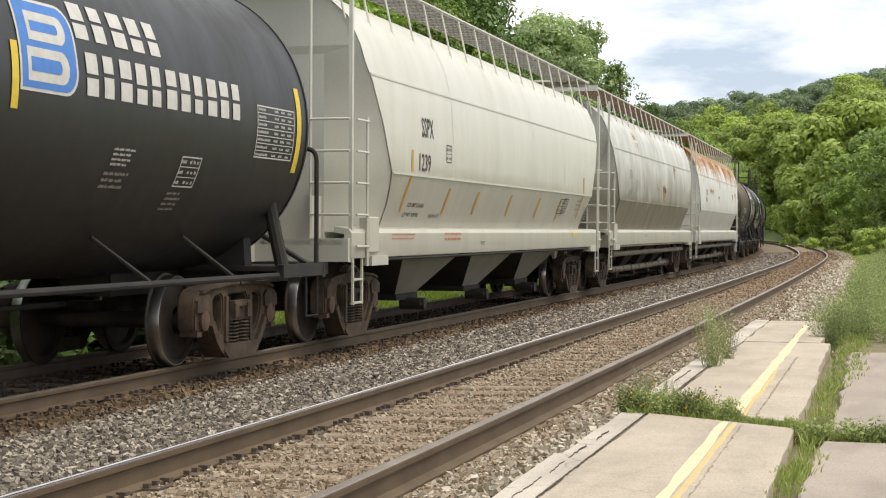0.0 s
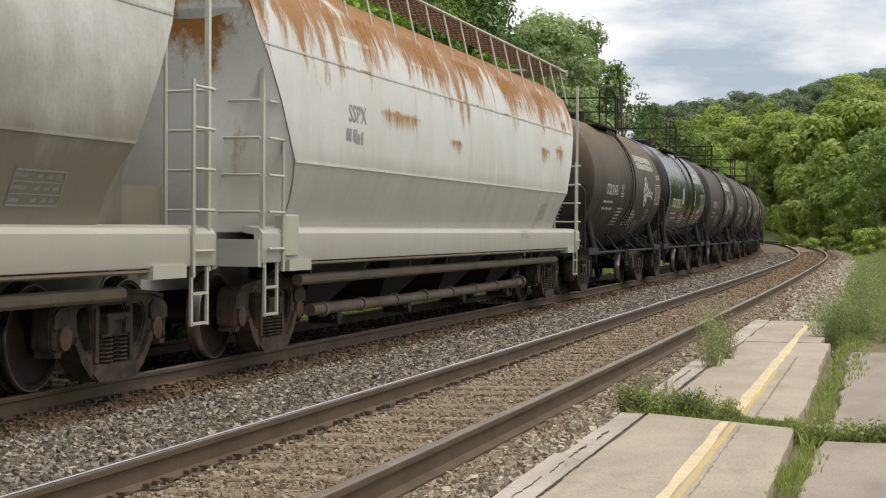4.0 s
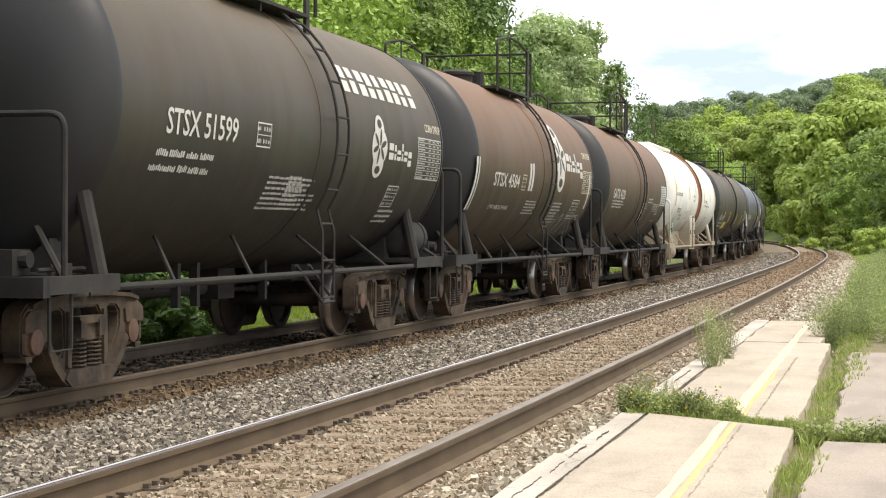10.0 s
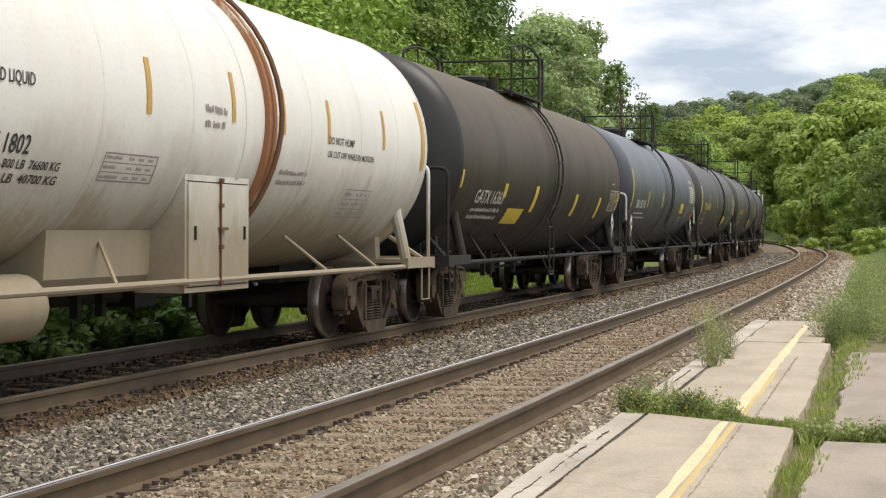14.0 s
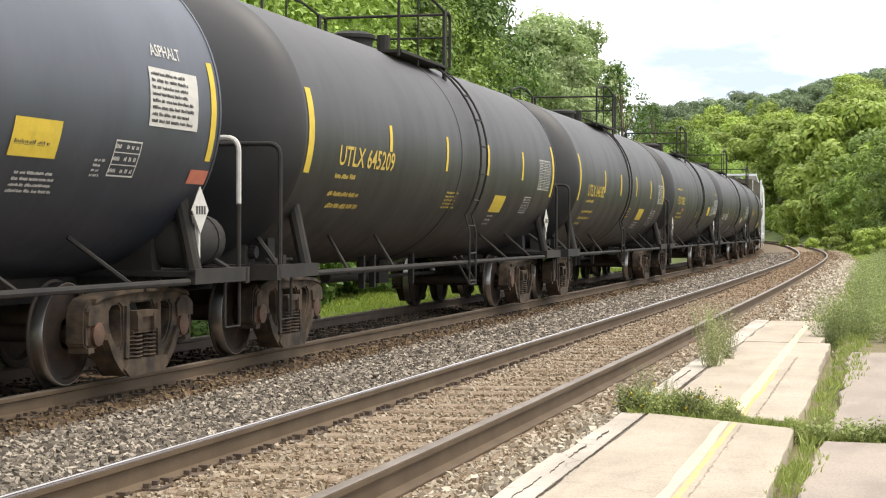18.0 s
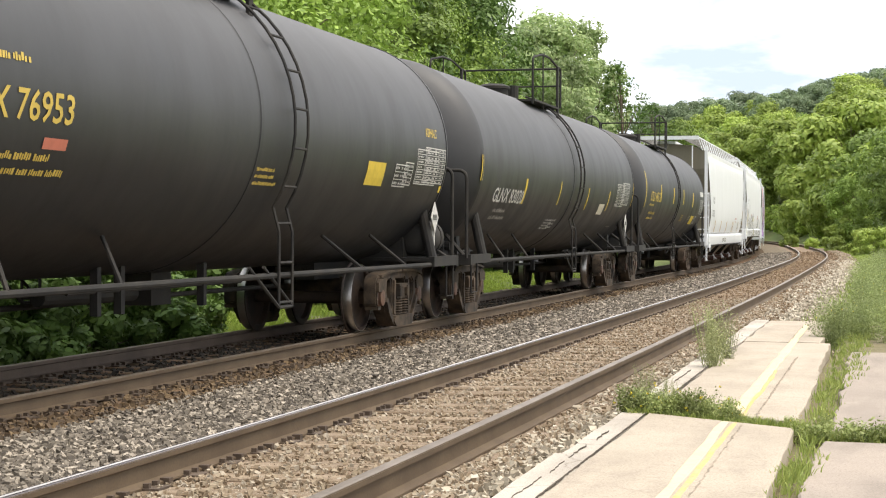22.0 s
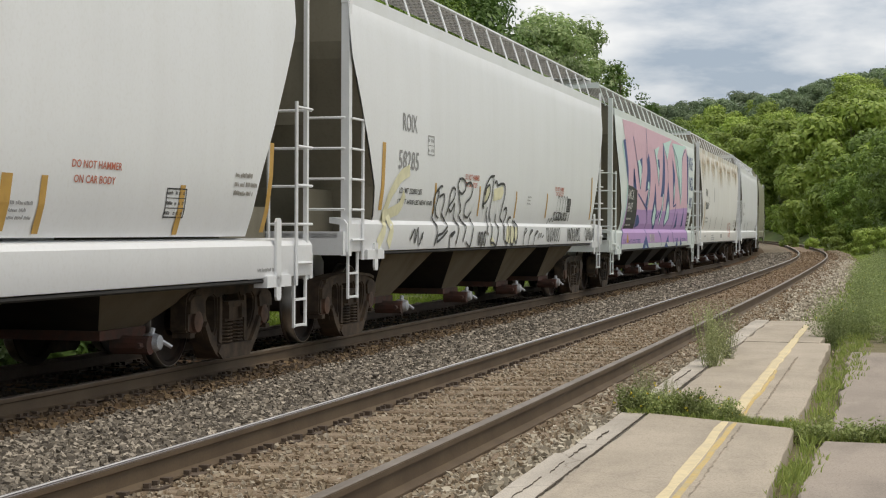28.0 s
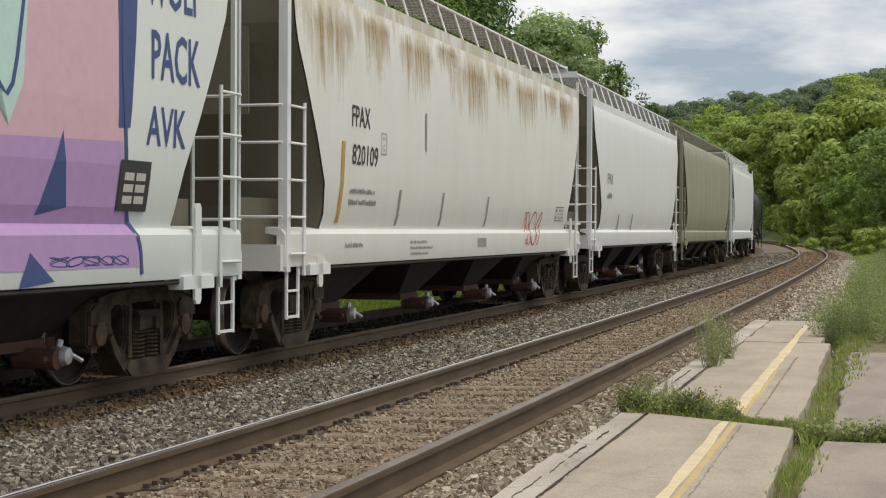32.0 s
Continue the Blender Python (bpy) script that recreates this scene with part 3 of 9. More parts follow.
for i, (y0, y1) in enumerate(((-6, 2.2), (2.22, 5.9), (5.92, 9.3), (9.32, 11.58), (12.3, 13.6), (13.62, 16.6), (16.62, 20.4), (20.42, 24.3))):
    slab("coping_stone", y0, y1, -1.925 - 0.012 * (i % 3), -1.732, PLAT_Z - 0.008 - 0.006 * (i % 2), 0.33, COPING, "chipped pale coping stone", 0.012, 10 + i)
slab("asphalt_strip", -8.0, 10.48, -0.555, 4.2, PLAT_Z - 0.03, 0.3, ASPHALT_OLD, "grey worn asphalt strip", 0.02, 30, -0.015)
slab("asphalt_strip", 11.0, 18.4, -0.46, 4.2, PLAT_Z - 0.035, 0.3, ASPHALT_OLD, "grey worn asphalt strip", 0.03, 31, -0.028)
slab("soil_strip", 10.85, 11.85, -1.90, -0.6, PLAT_Z - 0.05, 0.2, JOINT_SOIL, "weedy soil in the cross joint", 0.03, 34)
slab("soil_strip", -8.0, 26.0, -0.95, 4.5, PLAT_Z - 0.10, 0.35, JOINT_SOIL, "weedy soil between the slabs", 0.0, 32, 0.0)
slab("soil_strip", -8.0, 25.0, -1.98, -0.9, PLAT_Z - 0.13, 0.3, JOINT_SOIL, "weedy soil in the joints", 0.0, 33)


def painted_strip(name, y0, y1, a, b, material, label, seed, jag=0.006, z=0.004, step=0.35):
    slab(name, y0, y1, a, b, PLAT_Z + z, 0.006, material, label, jag, seed, step=step)


painted_strip("platform_line", -6, 11.06, -1.200, -1.125, LINE_WHITE, "worn white platform line", 41, 0.009)
painted_strip("platform_line", -6, 11.02, -1.123, -1.075, LINE_YELLOW, "faded yellow platform line", 42)
painted_strip("platform_line", 11.52, 22.9, -1.195, -1.105, LINE_WHITE, "worn white platform line", 43, 0.010, 0.002)
painted_strip("platform_line", 11.5, 15.3, -1.103, -1.070, LINE_YELLOW, "faded yellow platform line", 44, 0.012, 0.002)
painted_strip("crack", -2, 10.92, -1.050, -1.038, CRACK_TAR, "rough grey crack along the slab", 45, 0.007, step=0.06)
painted_strip("crack", 11.45, 17.0, -1.000, -0.988, CRACK_TAR, "rough grey crack along the slab", 46, 0.008, 0.002, 0.06)
painted_strip("joint", -2, 11.5, -1.736, -1.728, CRACK_DARK, "dark open joint between slab and coping", 48, 0.0022, -0.001, 0.05)
painted_strip("joint", 12.4, 16.0, -1.734, -1.722, CRACK_DARK, "dark open joint between slab and coping", 49, 0.004, -0.001, 0.05)
for i, (y0, y1, a) in enumerate(((5.2, 6.9, -1.850), (6.9, 8.35, -1.842), (8.5, 8.95, -1.832), (9.1, 9.7, -1.838), (9.95, 10.4, -1.828), (12.5, 13.4, -1.83), (13.9, 15.2, -1.84))):
    painted_strip("crack", y0, y1, a, a + 0.0032, CRACK_DARK, "thin dark crack in the coping", 50 + i, 0.008, -0.002, 0.06)


# ---- trees, bushes and weeds ----
def leaf_cloud(rs, centres, radii, per, size, flat=0.6):
    """Small leaf quads gathered in clumps: vertex and face arrays."""
    centres, radii = np.asarray(centres, float), np.asarray(radii, float)
    k = len(centres) * per
    c = np.repeat(centres, per, 0)
    r = np.repeat(radii, per)
    d = rs.normal(size=(k, 3))
    d /= np.linalg.norm(d, axis=1)[:, None]
    p = c + d * (r * (0.55 + 0.55 * rs.rand(k) ** 0.8))[:, None] * np.array([1, 1, flat + 0.15])
    n = d * 1.2 + rs.normal(size=(k, 3)) * 0.38 + np.array([0, 0, 0.35])
    n /= np.linalg.norm(n, axis=1)[:, None]
    u = np.cross(n, rs.normal(size=(k, 3)))
    u /= np.linalg.norm(u, axis=1)[:, None]
    w = np.cross(n, u)
    sz = size * (0.5 + rs.rand(k))[:, None]
    a, b = u * sz, w * sz * 0.62
    v = np.stack([p - a, p - b * 0.9 + a * 0.15, p + a * 1.1, p + b * 0.9 + a * 0.1], 1).reshape(-1, 3)
    f = (np.arange(k) * 4)[:, None] + np.arange(4)[None]
    return v, f


def make_tree(name, height, width, seed, material, label, clumps=60, per=70, size=0.16, base=0.25, category="tree", open_crown=0.0):
    rs = np.random.RandomState(seed)
    root = tagged(new(name), label, category)
    centres, radii = [], []
    bm = bmesh.new()
    trunk = max(0.05, height * 0.014)
    lean = rs.uniform(-0.03, 0.03, 2) * height
    tip = Vector((lean[0], lean[1], height * 0.86))
    mid = Vector((lean[0] * 0.4 + rs.uniform(-0.1, 0.1), lean[1] * 0.4, height * 0.45))
    bar(bm, (0, 0, -0.3), mid, trunk, 7, trunk * 0.7)
    bar(bm, mid, tip, trunk * 0.7, 6, trunk * 0.15)
    for i in range(clumps):
        h = base + (0.97 - base) * (i + rs.rand()) / clumps
        t = (h - base) / (1 - base)
        env = (math.sin(math.pi * min(1, 0.16 + 0.80 * t)) ** 0.75) * width * 0.5
        ang, rad = rs.rand() * TAU, env * (0.25 + 0.85 * rs.rand() ** 0.55)
        c = Vector((math.cos(ang) * rad + lean[0] * h, math.sin(ang) * rad + lean[1] * h, h * height))
        centres.append(c)
        radii.append(width * (0.09 + 0.10 * rs.rand()) * (1 - open_crown * 0.5))
        if i % 4 == 0:
            k = max(0.15, h - 0.16 - 0.1 * rs.rand())
            on = mid.lerp(tip, max(0.0, (k * height - mid.z) / (tip.z - mid.z))) if k * height > mid.z else mid * (k * height / mid.z)
            bar(bm, on, c, trunk * 0.3, 5, trunk * 0.08)
    part("trunk", bm, BARK, root)
    v, f = leaf_cloud(rs, centres, radii, per, size)
    from_arrays("crown", v.tolist(), f.tolist(), material, root)
    return root


def stand(tree, spots, rs, group):
    """Sets a tree and its copies at the spots (x, y, scale)."""
    for i, (x, y, k) in enumerate(spots):
        m = Matrix.Translation((x, y, ground_z(x, y) - 0.1)) @ Matrix.Rotation(rs.uniform(0, TAU), 4, "Z") @ Matrix.Diagonal((k * rs.uniform(0.9, 1.15), k * rs.uniform(0.9, 1.15), k, 1))
        if i == 0:
            tree.matrix_basis = m
            tree["group"] = group
        else:
            copy_thing(tree, m)["group"] = group


def spot(s, lat, k=1.0):
    p = on_line(s, lat)
    return (p.x, p.y, k)


rs_t = random.Random(11)
# the broad-leaved trees behind the train
big_a = make_tree("tree", 16.0, 9.0, 1, LEAF_DARK, "tall dark-green broadleaf tree behind the tracks", 120, 480, 0.095, 0.14)
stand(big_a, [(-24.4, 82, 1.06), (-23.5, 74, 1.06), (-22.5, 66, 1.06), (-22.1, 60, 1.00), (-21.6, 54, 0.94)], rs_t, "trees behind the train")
big_b = make_tree("tree", 14.0, 8.0, 2, LEAF, "leafy green broadleaf tree behind the tracks", 110, 480, 0.092, 0.12)
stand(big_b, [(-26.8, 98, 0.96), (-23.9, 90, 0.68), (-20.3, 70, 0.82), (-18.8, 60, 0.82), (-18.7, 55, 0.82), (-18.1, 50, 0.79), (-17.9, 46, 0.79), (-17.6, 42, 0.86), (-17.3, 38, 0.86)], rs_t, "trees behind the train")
willow = make_tree("tree", 14.0, 5.4, 3, LEAF_LIGHT, "pale-green feathery tree behind the tracks", 84, 150, 0.12, 0.12, open_crown=0.25)
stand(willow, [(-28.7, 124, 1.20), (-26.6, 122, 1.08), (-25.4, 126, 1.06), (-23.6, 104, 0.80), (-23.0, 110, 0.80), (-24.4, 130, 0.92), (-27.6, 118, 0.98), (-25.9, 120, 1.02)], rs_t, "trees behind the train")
thin = make_tree("tree", 14.5, 4.4, 5, LEAF_DARK, "tall sparse tree with open crown against the sky", 170, 13, 0.13, 0.14, open_crown=0.9)
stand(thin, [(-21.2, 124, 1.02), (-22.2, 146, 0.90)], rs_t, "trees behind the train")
low = make_tree("tree", 11.0, 7.0, 6, LEAF, "rounded green tree beside the bend", 70, 300, 0.115, 0.06)
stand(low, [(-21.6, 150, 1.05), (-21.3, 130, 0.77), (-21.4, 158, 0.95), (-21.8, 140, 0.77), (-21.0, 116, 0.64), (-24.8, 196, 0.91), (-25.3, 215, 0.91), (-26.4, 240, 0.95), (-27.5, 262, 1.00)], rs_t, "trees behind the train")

# the same wood carried on out of view, added to block the low sky
wall_tree = make_tree("tree", 15.0, 8.5, 4, LEAF_DARK, "tall dark-green broadleaf tree close behind the tracks, added as a light screen", 90, 240, 0.14, 0.06)
stand(wall_tree, [spot(s, -11.5 - rs_t.uniform(0, 2.5), rs_t.uniform(0.85, 1.1)) for s in range(-30, 38, 5)], rs_t, "trees behind the train")

# undergrowth seen beneath the cars
bush_a = make_tree("bush", 2.6, 3.2, 8, LEAF_DARK, "dense dark-green bush behind the track", 36, 240, 0.075, 0.05, "bush")
stand(bush_a, [spot(s, -4.9 - 0.09 * (s - 10) - rs_t.uniform(0, 1.4), rs_t.uniform(0.8, 1.3)) for s in range(6, 62, 2)], rs_t, "bushes behind the track")
bush_b = make_tree("bush", 2.0, 2.8, 9, LEAF, "bright green leafy bush behind the track", 30, 240, 0.07, 0.05, "bush")
stand(bush_b, [spot(s, -4.5 - 0.09 * (s - 10) - rs_t.uniform(0, 1.2), rs_t.uniform(0.5, 0.9)) for s in range(7, 80, 4)], rs_t, "bushes behind the track")
bush_c = make_tree("bush", 4.2, 4.5, 10, LEAF_DARK, "tall dark-green thicket behind the track", 48, 240, 0.10, 0.05, "bush")
stand(bush_c, [spot(s, -10.0 - rs_t.uniform(0, 2), rs_t.uniform(0.9, 1.3)) for s in range(10, 130, 6)], rs_t, "bushes behind the track")

bush_d = make_tree("bush", 1.5, 2.0, 12, LEAF_DARK, "low dark-green bush close to the far rail", 28, 280, 0.06, 0.03, "bush")
stand(bush_d, [spot(s, -3.35 - rs_t.uniform(0, 0.9), rs_t.uniform(0.6, 1.1)) for s in np.arange(4.0, 24.5, 0.55)], rs_t, "bushes behind the track")

# the wooded hillside beyond the bend
wood_kinds = [make_tree("tree", 7.0, 6.4, 20, LEAF, "green broadleaf tree on the wooded hillside", 46, 330, 0.14, 0.05),
              make_tree("tree", 6.5, 6.0, 21, LEAF_YELLOW, "yellow-green broadleaf tree on the wooded hillside", 44, 330, 0.14, 0.05),
              make_tree("tree", 8.5, 7.0, 22, LEAF_HAZED, "broadleaf tree on the wooded hillside, greyed for haze", 46, 300, 0.15, 0.05)]
hill_spots = [[], [], []]
rs_h = random.Random(5)
y = 128.0
while y < 475:
    x = -0.15 * y
    while x < 0.035 * y:
        xx, yy = x + rs_h.uniform(-1.5, 1.5), y + rs_h.uniform(-3, 3)
        lat, s = lat_of(xx, yy)
        if lat > 10.5:
            k = rs_h.uniform(0.5, 0.8) if y < 145 else rs_h.uniform(0.75, 1.25)
            # crowns stay under the skyline of the ridge
            turn = smooth01((xx / yy + 0.142) / 0.13)
            limit = 1.2 + yy * (0.046 + 0.030 * turn + (0.020 - 0.010 * turn) * smooth01((yy - 250) / 150) + rs_h.uniform(-0.006, 0.001)) - ground_z(xx, yy)
            k = min(k * 1.25, limit / 7.8)
            if k < 0.35:
                x += 7.4
                continue
            hill_spots[rs_h.choice((1, 0, 1, 1, 0) if y < 300 else (0, 1, 0, 1, 2) if y < 400 else (2, 0, 2))].append((xx, yy, k))
        x += 7.4
    y += 9.5
for kind_, spots_ in zip(wood_kinds, hill_spots):
    stand(kind_, spots_, rs_h, "woods on the hillside")
front_tree = make_tree("tree", 11.0, 7.0, 24, LEAF, "full green tree standing out from the wooded slope", 80, 360, 0.12, 0.04)
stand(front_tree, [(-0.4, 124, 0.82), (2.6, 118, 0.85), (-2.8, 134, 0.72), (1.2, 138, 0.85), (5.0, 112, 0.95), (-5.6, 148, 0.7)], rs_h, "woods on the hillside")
edge_bush = make_tree("bush", 3.6, 4.2, 30, LEAF_YELLOW, "bright green shrub at the foot of the wooded hill", 36, 200, 0.12, 0.03, "bush")
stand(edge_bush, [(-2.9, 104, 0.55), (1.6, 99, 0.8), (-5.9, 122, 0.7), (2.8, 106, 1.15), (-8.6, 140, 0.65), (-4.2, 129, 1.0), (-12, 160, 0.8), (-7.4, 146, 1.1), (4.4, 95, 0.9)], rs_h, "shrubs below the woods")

stand(make_tree("bush", 3.2, 4.0, 31, LEAF_YELLOW, "leafy green shrub at the foot of the wooded slope", 34, 200, 0.13, 0.03, "bush"), [spot(s_, 10.0 + rs_h.uniform(0, 2.5), rs_h.uniform(0.7, 1.3)) for s_ in range(120, 290, 6)], rs_h, "shrubs below the woods")


def blades(name, label, spots, count, height, spread, material, seed, width=0.008, parent=None):
    """Grass and thin stems: bent narrow blades round each spot (x, y, z)."""
    rs = np.random.RandomState(seed)
    k = count * len(spots)
    base = np.repeat(np.asarray(spots, float), count, 0)
    base[:, :2] += rs.normal(size=(k, 2)) * spread
    h = height * (0.35 + 0.8 * rs.rand(k))
    lean = rs.normal(size=(k, 2)) * 0.35 * h[:, None]
    ang = rs.rand(k) * TAU
    wv = np.stack([np.cos(ang), np.sin(ang), 0 * ang], 1) * width * (0.6 + 0.8 * rs.rand(k))[:, None]
    mid = base + np.concatenate([lean * 0.35, (h * 0.6)[:, None]], 1)
    tip = base + np.concatenate([lean, h[:, None]], 1)
    v = np.stack([base - wv, base + wv, mid + wv * 0.8, tip, mid - wv * 0.8], 1).reshape(-1, 3)
    f = (np.arange(k) * 5)[:, None] + np.arange(5)[None]
    return from_arrays(name, v.tolist(), f.tolist(), material, parent, label)


def weed_plant(name, height, width, seed, label, per=26, size=0.02, stems=14, flowers=0, material=None):
    """A bushy weed: thin stems set with small leaves, and some blooms."""
    material = material or WEED
    rs = np.random.RandomState(seed)
    root = tagged(new(name), label, "weed")
    bm = bmesh.new()
    centres = []
    tops = []
    for i in range(stems):
        a, r = rs.rand() * TAU, width * 0.5 * rs.rand() ** 0.5
        foot = Vector((math.cos(a) * r * 0.4, math.sin(a) * r * 0.4, 0))
        top = Vector((math.cos(a) * r * 1.1, math.sin(a) * r * 1.1, height * (0.55 + 0.5 * rs.rand())))
        bar(bm, foot, top, 0.004, 4, 0.002)
        for t in np.linspace(0.12, 1.0, 8):
            centres.append(foot.lerp(top, float(t)) + Vector(rs.normal(size=3) * 0.015))
        tops.append(top)
    tagged(part("stem", bm, material, root), kind="stuff")
    v, f = leaf_cloud(rs, centres, [width * 0.10 + 0.02] * len(centres), per, size, 0.8)
    from_arrays("leaves", v.tolist(), f.tolist(), material, root)
    if flowers:
        pick = [tops[i % len(tops)] + Vector(rs.normal(size=3) * 0.04) for i in range(flowers)]
        v, f = leaf_cloud(rs, pick, [0.012] * len(pick), 7, 0.010, 0.8)
        from_arrays("blooms", v.tolist(), f.tolist(), BLOOM, root, "small yellow blooms")
    return root


def plant(weed, spots, rs, group):
    for i, (x, y, z, k) in enumerate(spots):
        m = Matrix.Translation((x, y, z)) @ Matrix.Rotation(rs.uniform(0, TAU), 4, "Z") @ Matrix.Diagonal((k, k, k * rs.uniform(0.9, 1.1), 1))
        if i == 0:
            weed.matrix_basis = m
            weed["group"] = group
        else:
            copy_thing(weed, m)["group"] = group


rs_w = random.Random(21)
joint_weed = weed_plant("weed", 0.25, 0.36, 41, "low leafy green weed growing from the platform joint", 11, 0.012, 24, 4)
plant(joint_weed, [(x, 11.66 - 0.57 * (x + 1.84) + rs_w.uniform(-0.08, 0.1), PLAT_Z - 0.05, k * 0.92) for x, k in ((-1.95, 0.8), (-1.84, 1.0), (-1.75, 0.85), (-1.62, 0.9), (-1.68, 0.95), (-1.56, 0.85), (-1.45, 1.0), (-1.36, 0.85), (-1.27, 0.95), (-1.2, 0.6), (-1.08, 0.45), (-0.95, 0.42), (-0.82, 0.45))], rs_w, "weeds in the platform joint")
tall_weed = weed_plant("weed", 0.62, 0.44, 42, "tall wispy grey-green weed on the platform edge", 6, 0.0105, 28, material=LEAF_EDGE)
plant(tall_weed, [(-1.88, 15.7, 0.1, 0.85), (-1.97, 16.4, 0.1, 0.95), (-1.84, 16.7, 0.12, 0.75), (-2.02, 17.4, 0.1, 0.6), (-1.9, 13.0, 0.1, 0.3), (-1.96, 12.3, 0.1, 0.5), (-1.7, 12.0, 0.1, 0.35)], rs_w, "weeds on the platform edge")
strip_weed = weed_plant("weed", 0.42, 0.32, 43, "bushy light-green weed in the strip beside the slab", 9, 0.014, 24, 6)
plant(strip_weed, [(-0.72 - 0.034 * (y - 12) + (rs_w.uniform(-0.02, 0.10) if y < 15 else rs_w.uniform(0.0, 0.30)), y, 0.05, rs_w.uniform(0.4, 0.7) * (0.55 if y < 13.5 else 0.8 if y < 17 else 1.15)) for y in np.arange(11.6, 34.0, 0.5)], rs_w, "weeds beside the platform slabs")
meadow_weed = weed_plant("weed", 0.85, 1.1, 44, "tall feathery green weed on the verge", 14, 0.016, 44, 5, material=LEAF_MEADOW)
plant(meadow_weed, [(-1.15 - 0.015 * (y - 20) + rs_w.uniform(0.0, 2.4) + (0.1 if y < 22 else -0.08), y, 0.0, rs_w.uniform(0.55, 0.95)) for y in np.arange(17.5, 66.0, 0.6)], rs_w, "weeds on the verge")
near_weed = weed_plant("weed", 0.10, 0.20, 45, "low grassy weed in the slab joint", 4, 0.010, 16)
plant(near_weed, [(-0.68, 10.8, 0.08, 1.0), (-0.58, 10.75, 0.08, 1.1), (-0.46, 10.72, 0.08, 1.2), (-0.36, 10.72, 0.08, 1.3), (-0.25, 10.7, 0.08, 1.4), (-0.14, 10.72, 0.08, 1.3), (-0.02, 10.7, 0.08, 1.4), (0.12, 10.7, 0.08, 1.4), (0.3, 10.7, 0.08, 1.3), (0.5, 10.7, 0.08, 1.3)], rs_w, "weeds in the slab joint")

grass_spots = []
for _ in range(900):
    s = 15 + 63 * rs_w.random() ** 1.4
    lat = -3.6 - rs_w.random() * (1.5 + 0.06 * s)
    p = on_line(s, lat)
    grass_spots.append((p.x, p.y, ground_z(p.x, p.y) - 0.02))
tagged(blades("grass", "bright green grass strip behind the far track", grass_spots, 40, 0.15, 0.16, LEAF_YELLOW, 51, 0.012), category="grass", kind="stuff")
verge = []
for _ in range(1500):
    y = 24 + 110 * rs_w.random() ** 1.5
    p = on_line(y, 6.1 + 9 * rs_w.random() ** 1.3)
    verge.append((p.x, p.y, max(ground_z(p.x, p.y), bed_z(min(7.2, lat_of(p.x, p.y)[0]))) - 0.02))
tagged(blades("grass", "light green grass on the verge beside the bend", verge, 40, 0.35, 0.28, LEAF_YELLOW, 52, 0.016), category="grass", kind="stuff")
slab_grass = [(-0.62 - 0.02 * (y - 8) + rs_w.uniform(-0.04, 0.05 if y < 11 else 0.10 if y < 15 else 0.25), y, 0.09) for y in np.arange(10.0, 24, 0.07) if math.sin(y * 5.3) + math.sin(y * 11.9) > -0.9]
slab_grass += [(-0.63 + rs_w.gauss(0, 0.035), 9.0 + rs_w.gauss(0, 0.42), 0.10) for _ in range(36)]
for _ in range(150):
    x_ = -1.95 + 1.25 * rs_w.random()
    slab_grass.append((x_, 11.64 - 0.57 * (x_ + 1.84) + rs_w.uniform(-0.13, 0.13), 0.10))
slab_grass += [(-0.6 + 2.0 * rs_w.random(), rs_w.uniform(10.52, 10.95), 0.08) for _ in range(150)]
tagged(blades("grass", "yellow-green grass in the joint beside the slab", slab_grass, 12, 0.078, 0.035, GRASS_JOINT, 53, 0.0045), category="grass", kind="stuff")


# ---- railcar materials ----
STEEL_DARK = surface("underframe_black", (0.012, 0.0115, 0.011), (0.028, 0.024, 0.019), 0.8, scale=3, fine=40, bump=0.3)
TRUCK_CAP = surface("bearing_cap_grease", (0.06, 0.034, 0.022), (0.15, 0.080, 0.050), 0.7, scale=5, fine=50, bump=0.3)
TRUCK_STEEL = surface("truck_steel", (0.022, 0.016, 0.011), (0.098, 0.068, 0.042), 0.85, scale=5, fine=60, lo=0.38, hi=0.66, bump=0.4)
_n, _l = TRUCK_STEEL.node_tree.nodes, TRUCK_STEEL.node_tree.links
_p = _n["Principled BSDF"]
_oi = _n.new("ShaderNodeObjectInfo")
_src = _p.inputs["Base Color"].links[0].from_socket
_l.new(mix_node(_n, _l, scale_node(_n, _l, ramp_node(_n, _l, _oi.outputs["Random"], 0.45, 1.0), 0.3), _src, (0.10, 0.062, 0.036)), _p.inputs["Base Color"])
WHEEL_PLATE = surface("wheel_plate", (0.012, 0.009, 0.007), (0.050, 0.029, 0.018), 0.7, scale=3, fine=40, bump=0.2)
WHEEL_TREAD = surface("wheel_tread", (0.55, 0.54, 0.53), (0.42, 0.4, 0.38), 0.3, 1.0, scale=3, fine=30, bump=0.05)
GALVANISED = surface("galvanised_grating", (0.24, 0.23, 0.21), (0.32, 0.30, 0.27), 0.6, 0.3, scale=3, fine=30, bump=0.2)
FOIL = surface("silver_wrap", (0.62, 0.63, 0.66), (0.42, 0.43, 0.46), 0.35, 0.4, scale=14, fine=60, bump=0.6, dist=0.01)
RED_GATE = surface("rusty_red_gate", (0.12, 0.05, 0.035), (0.07, 0.045, 0.035), 0.85, scale=6, fine=50, bump=0.3)
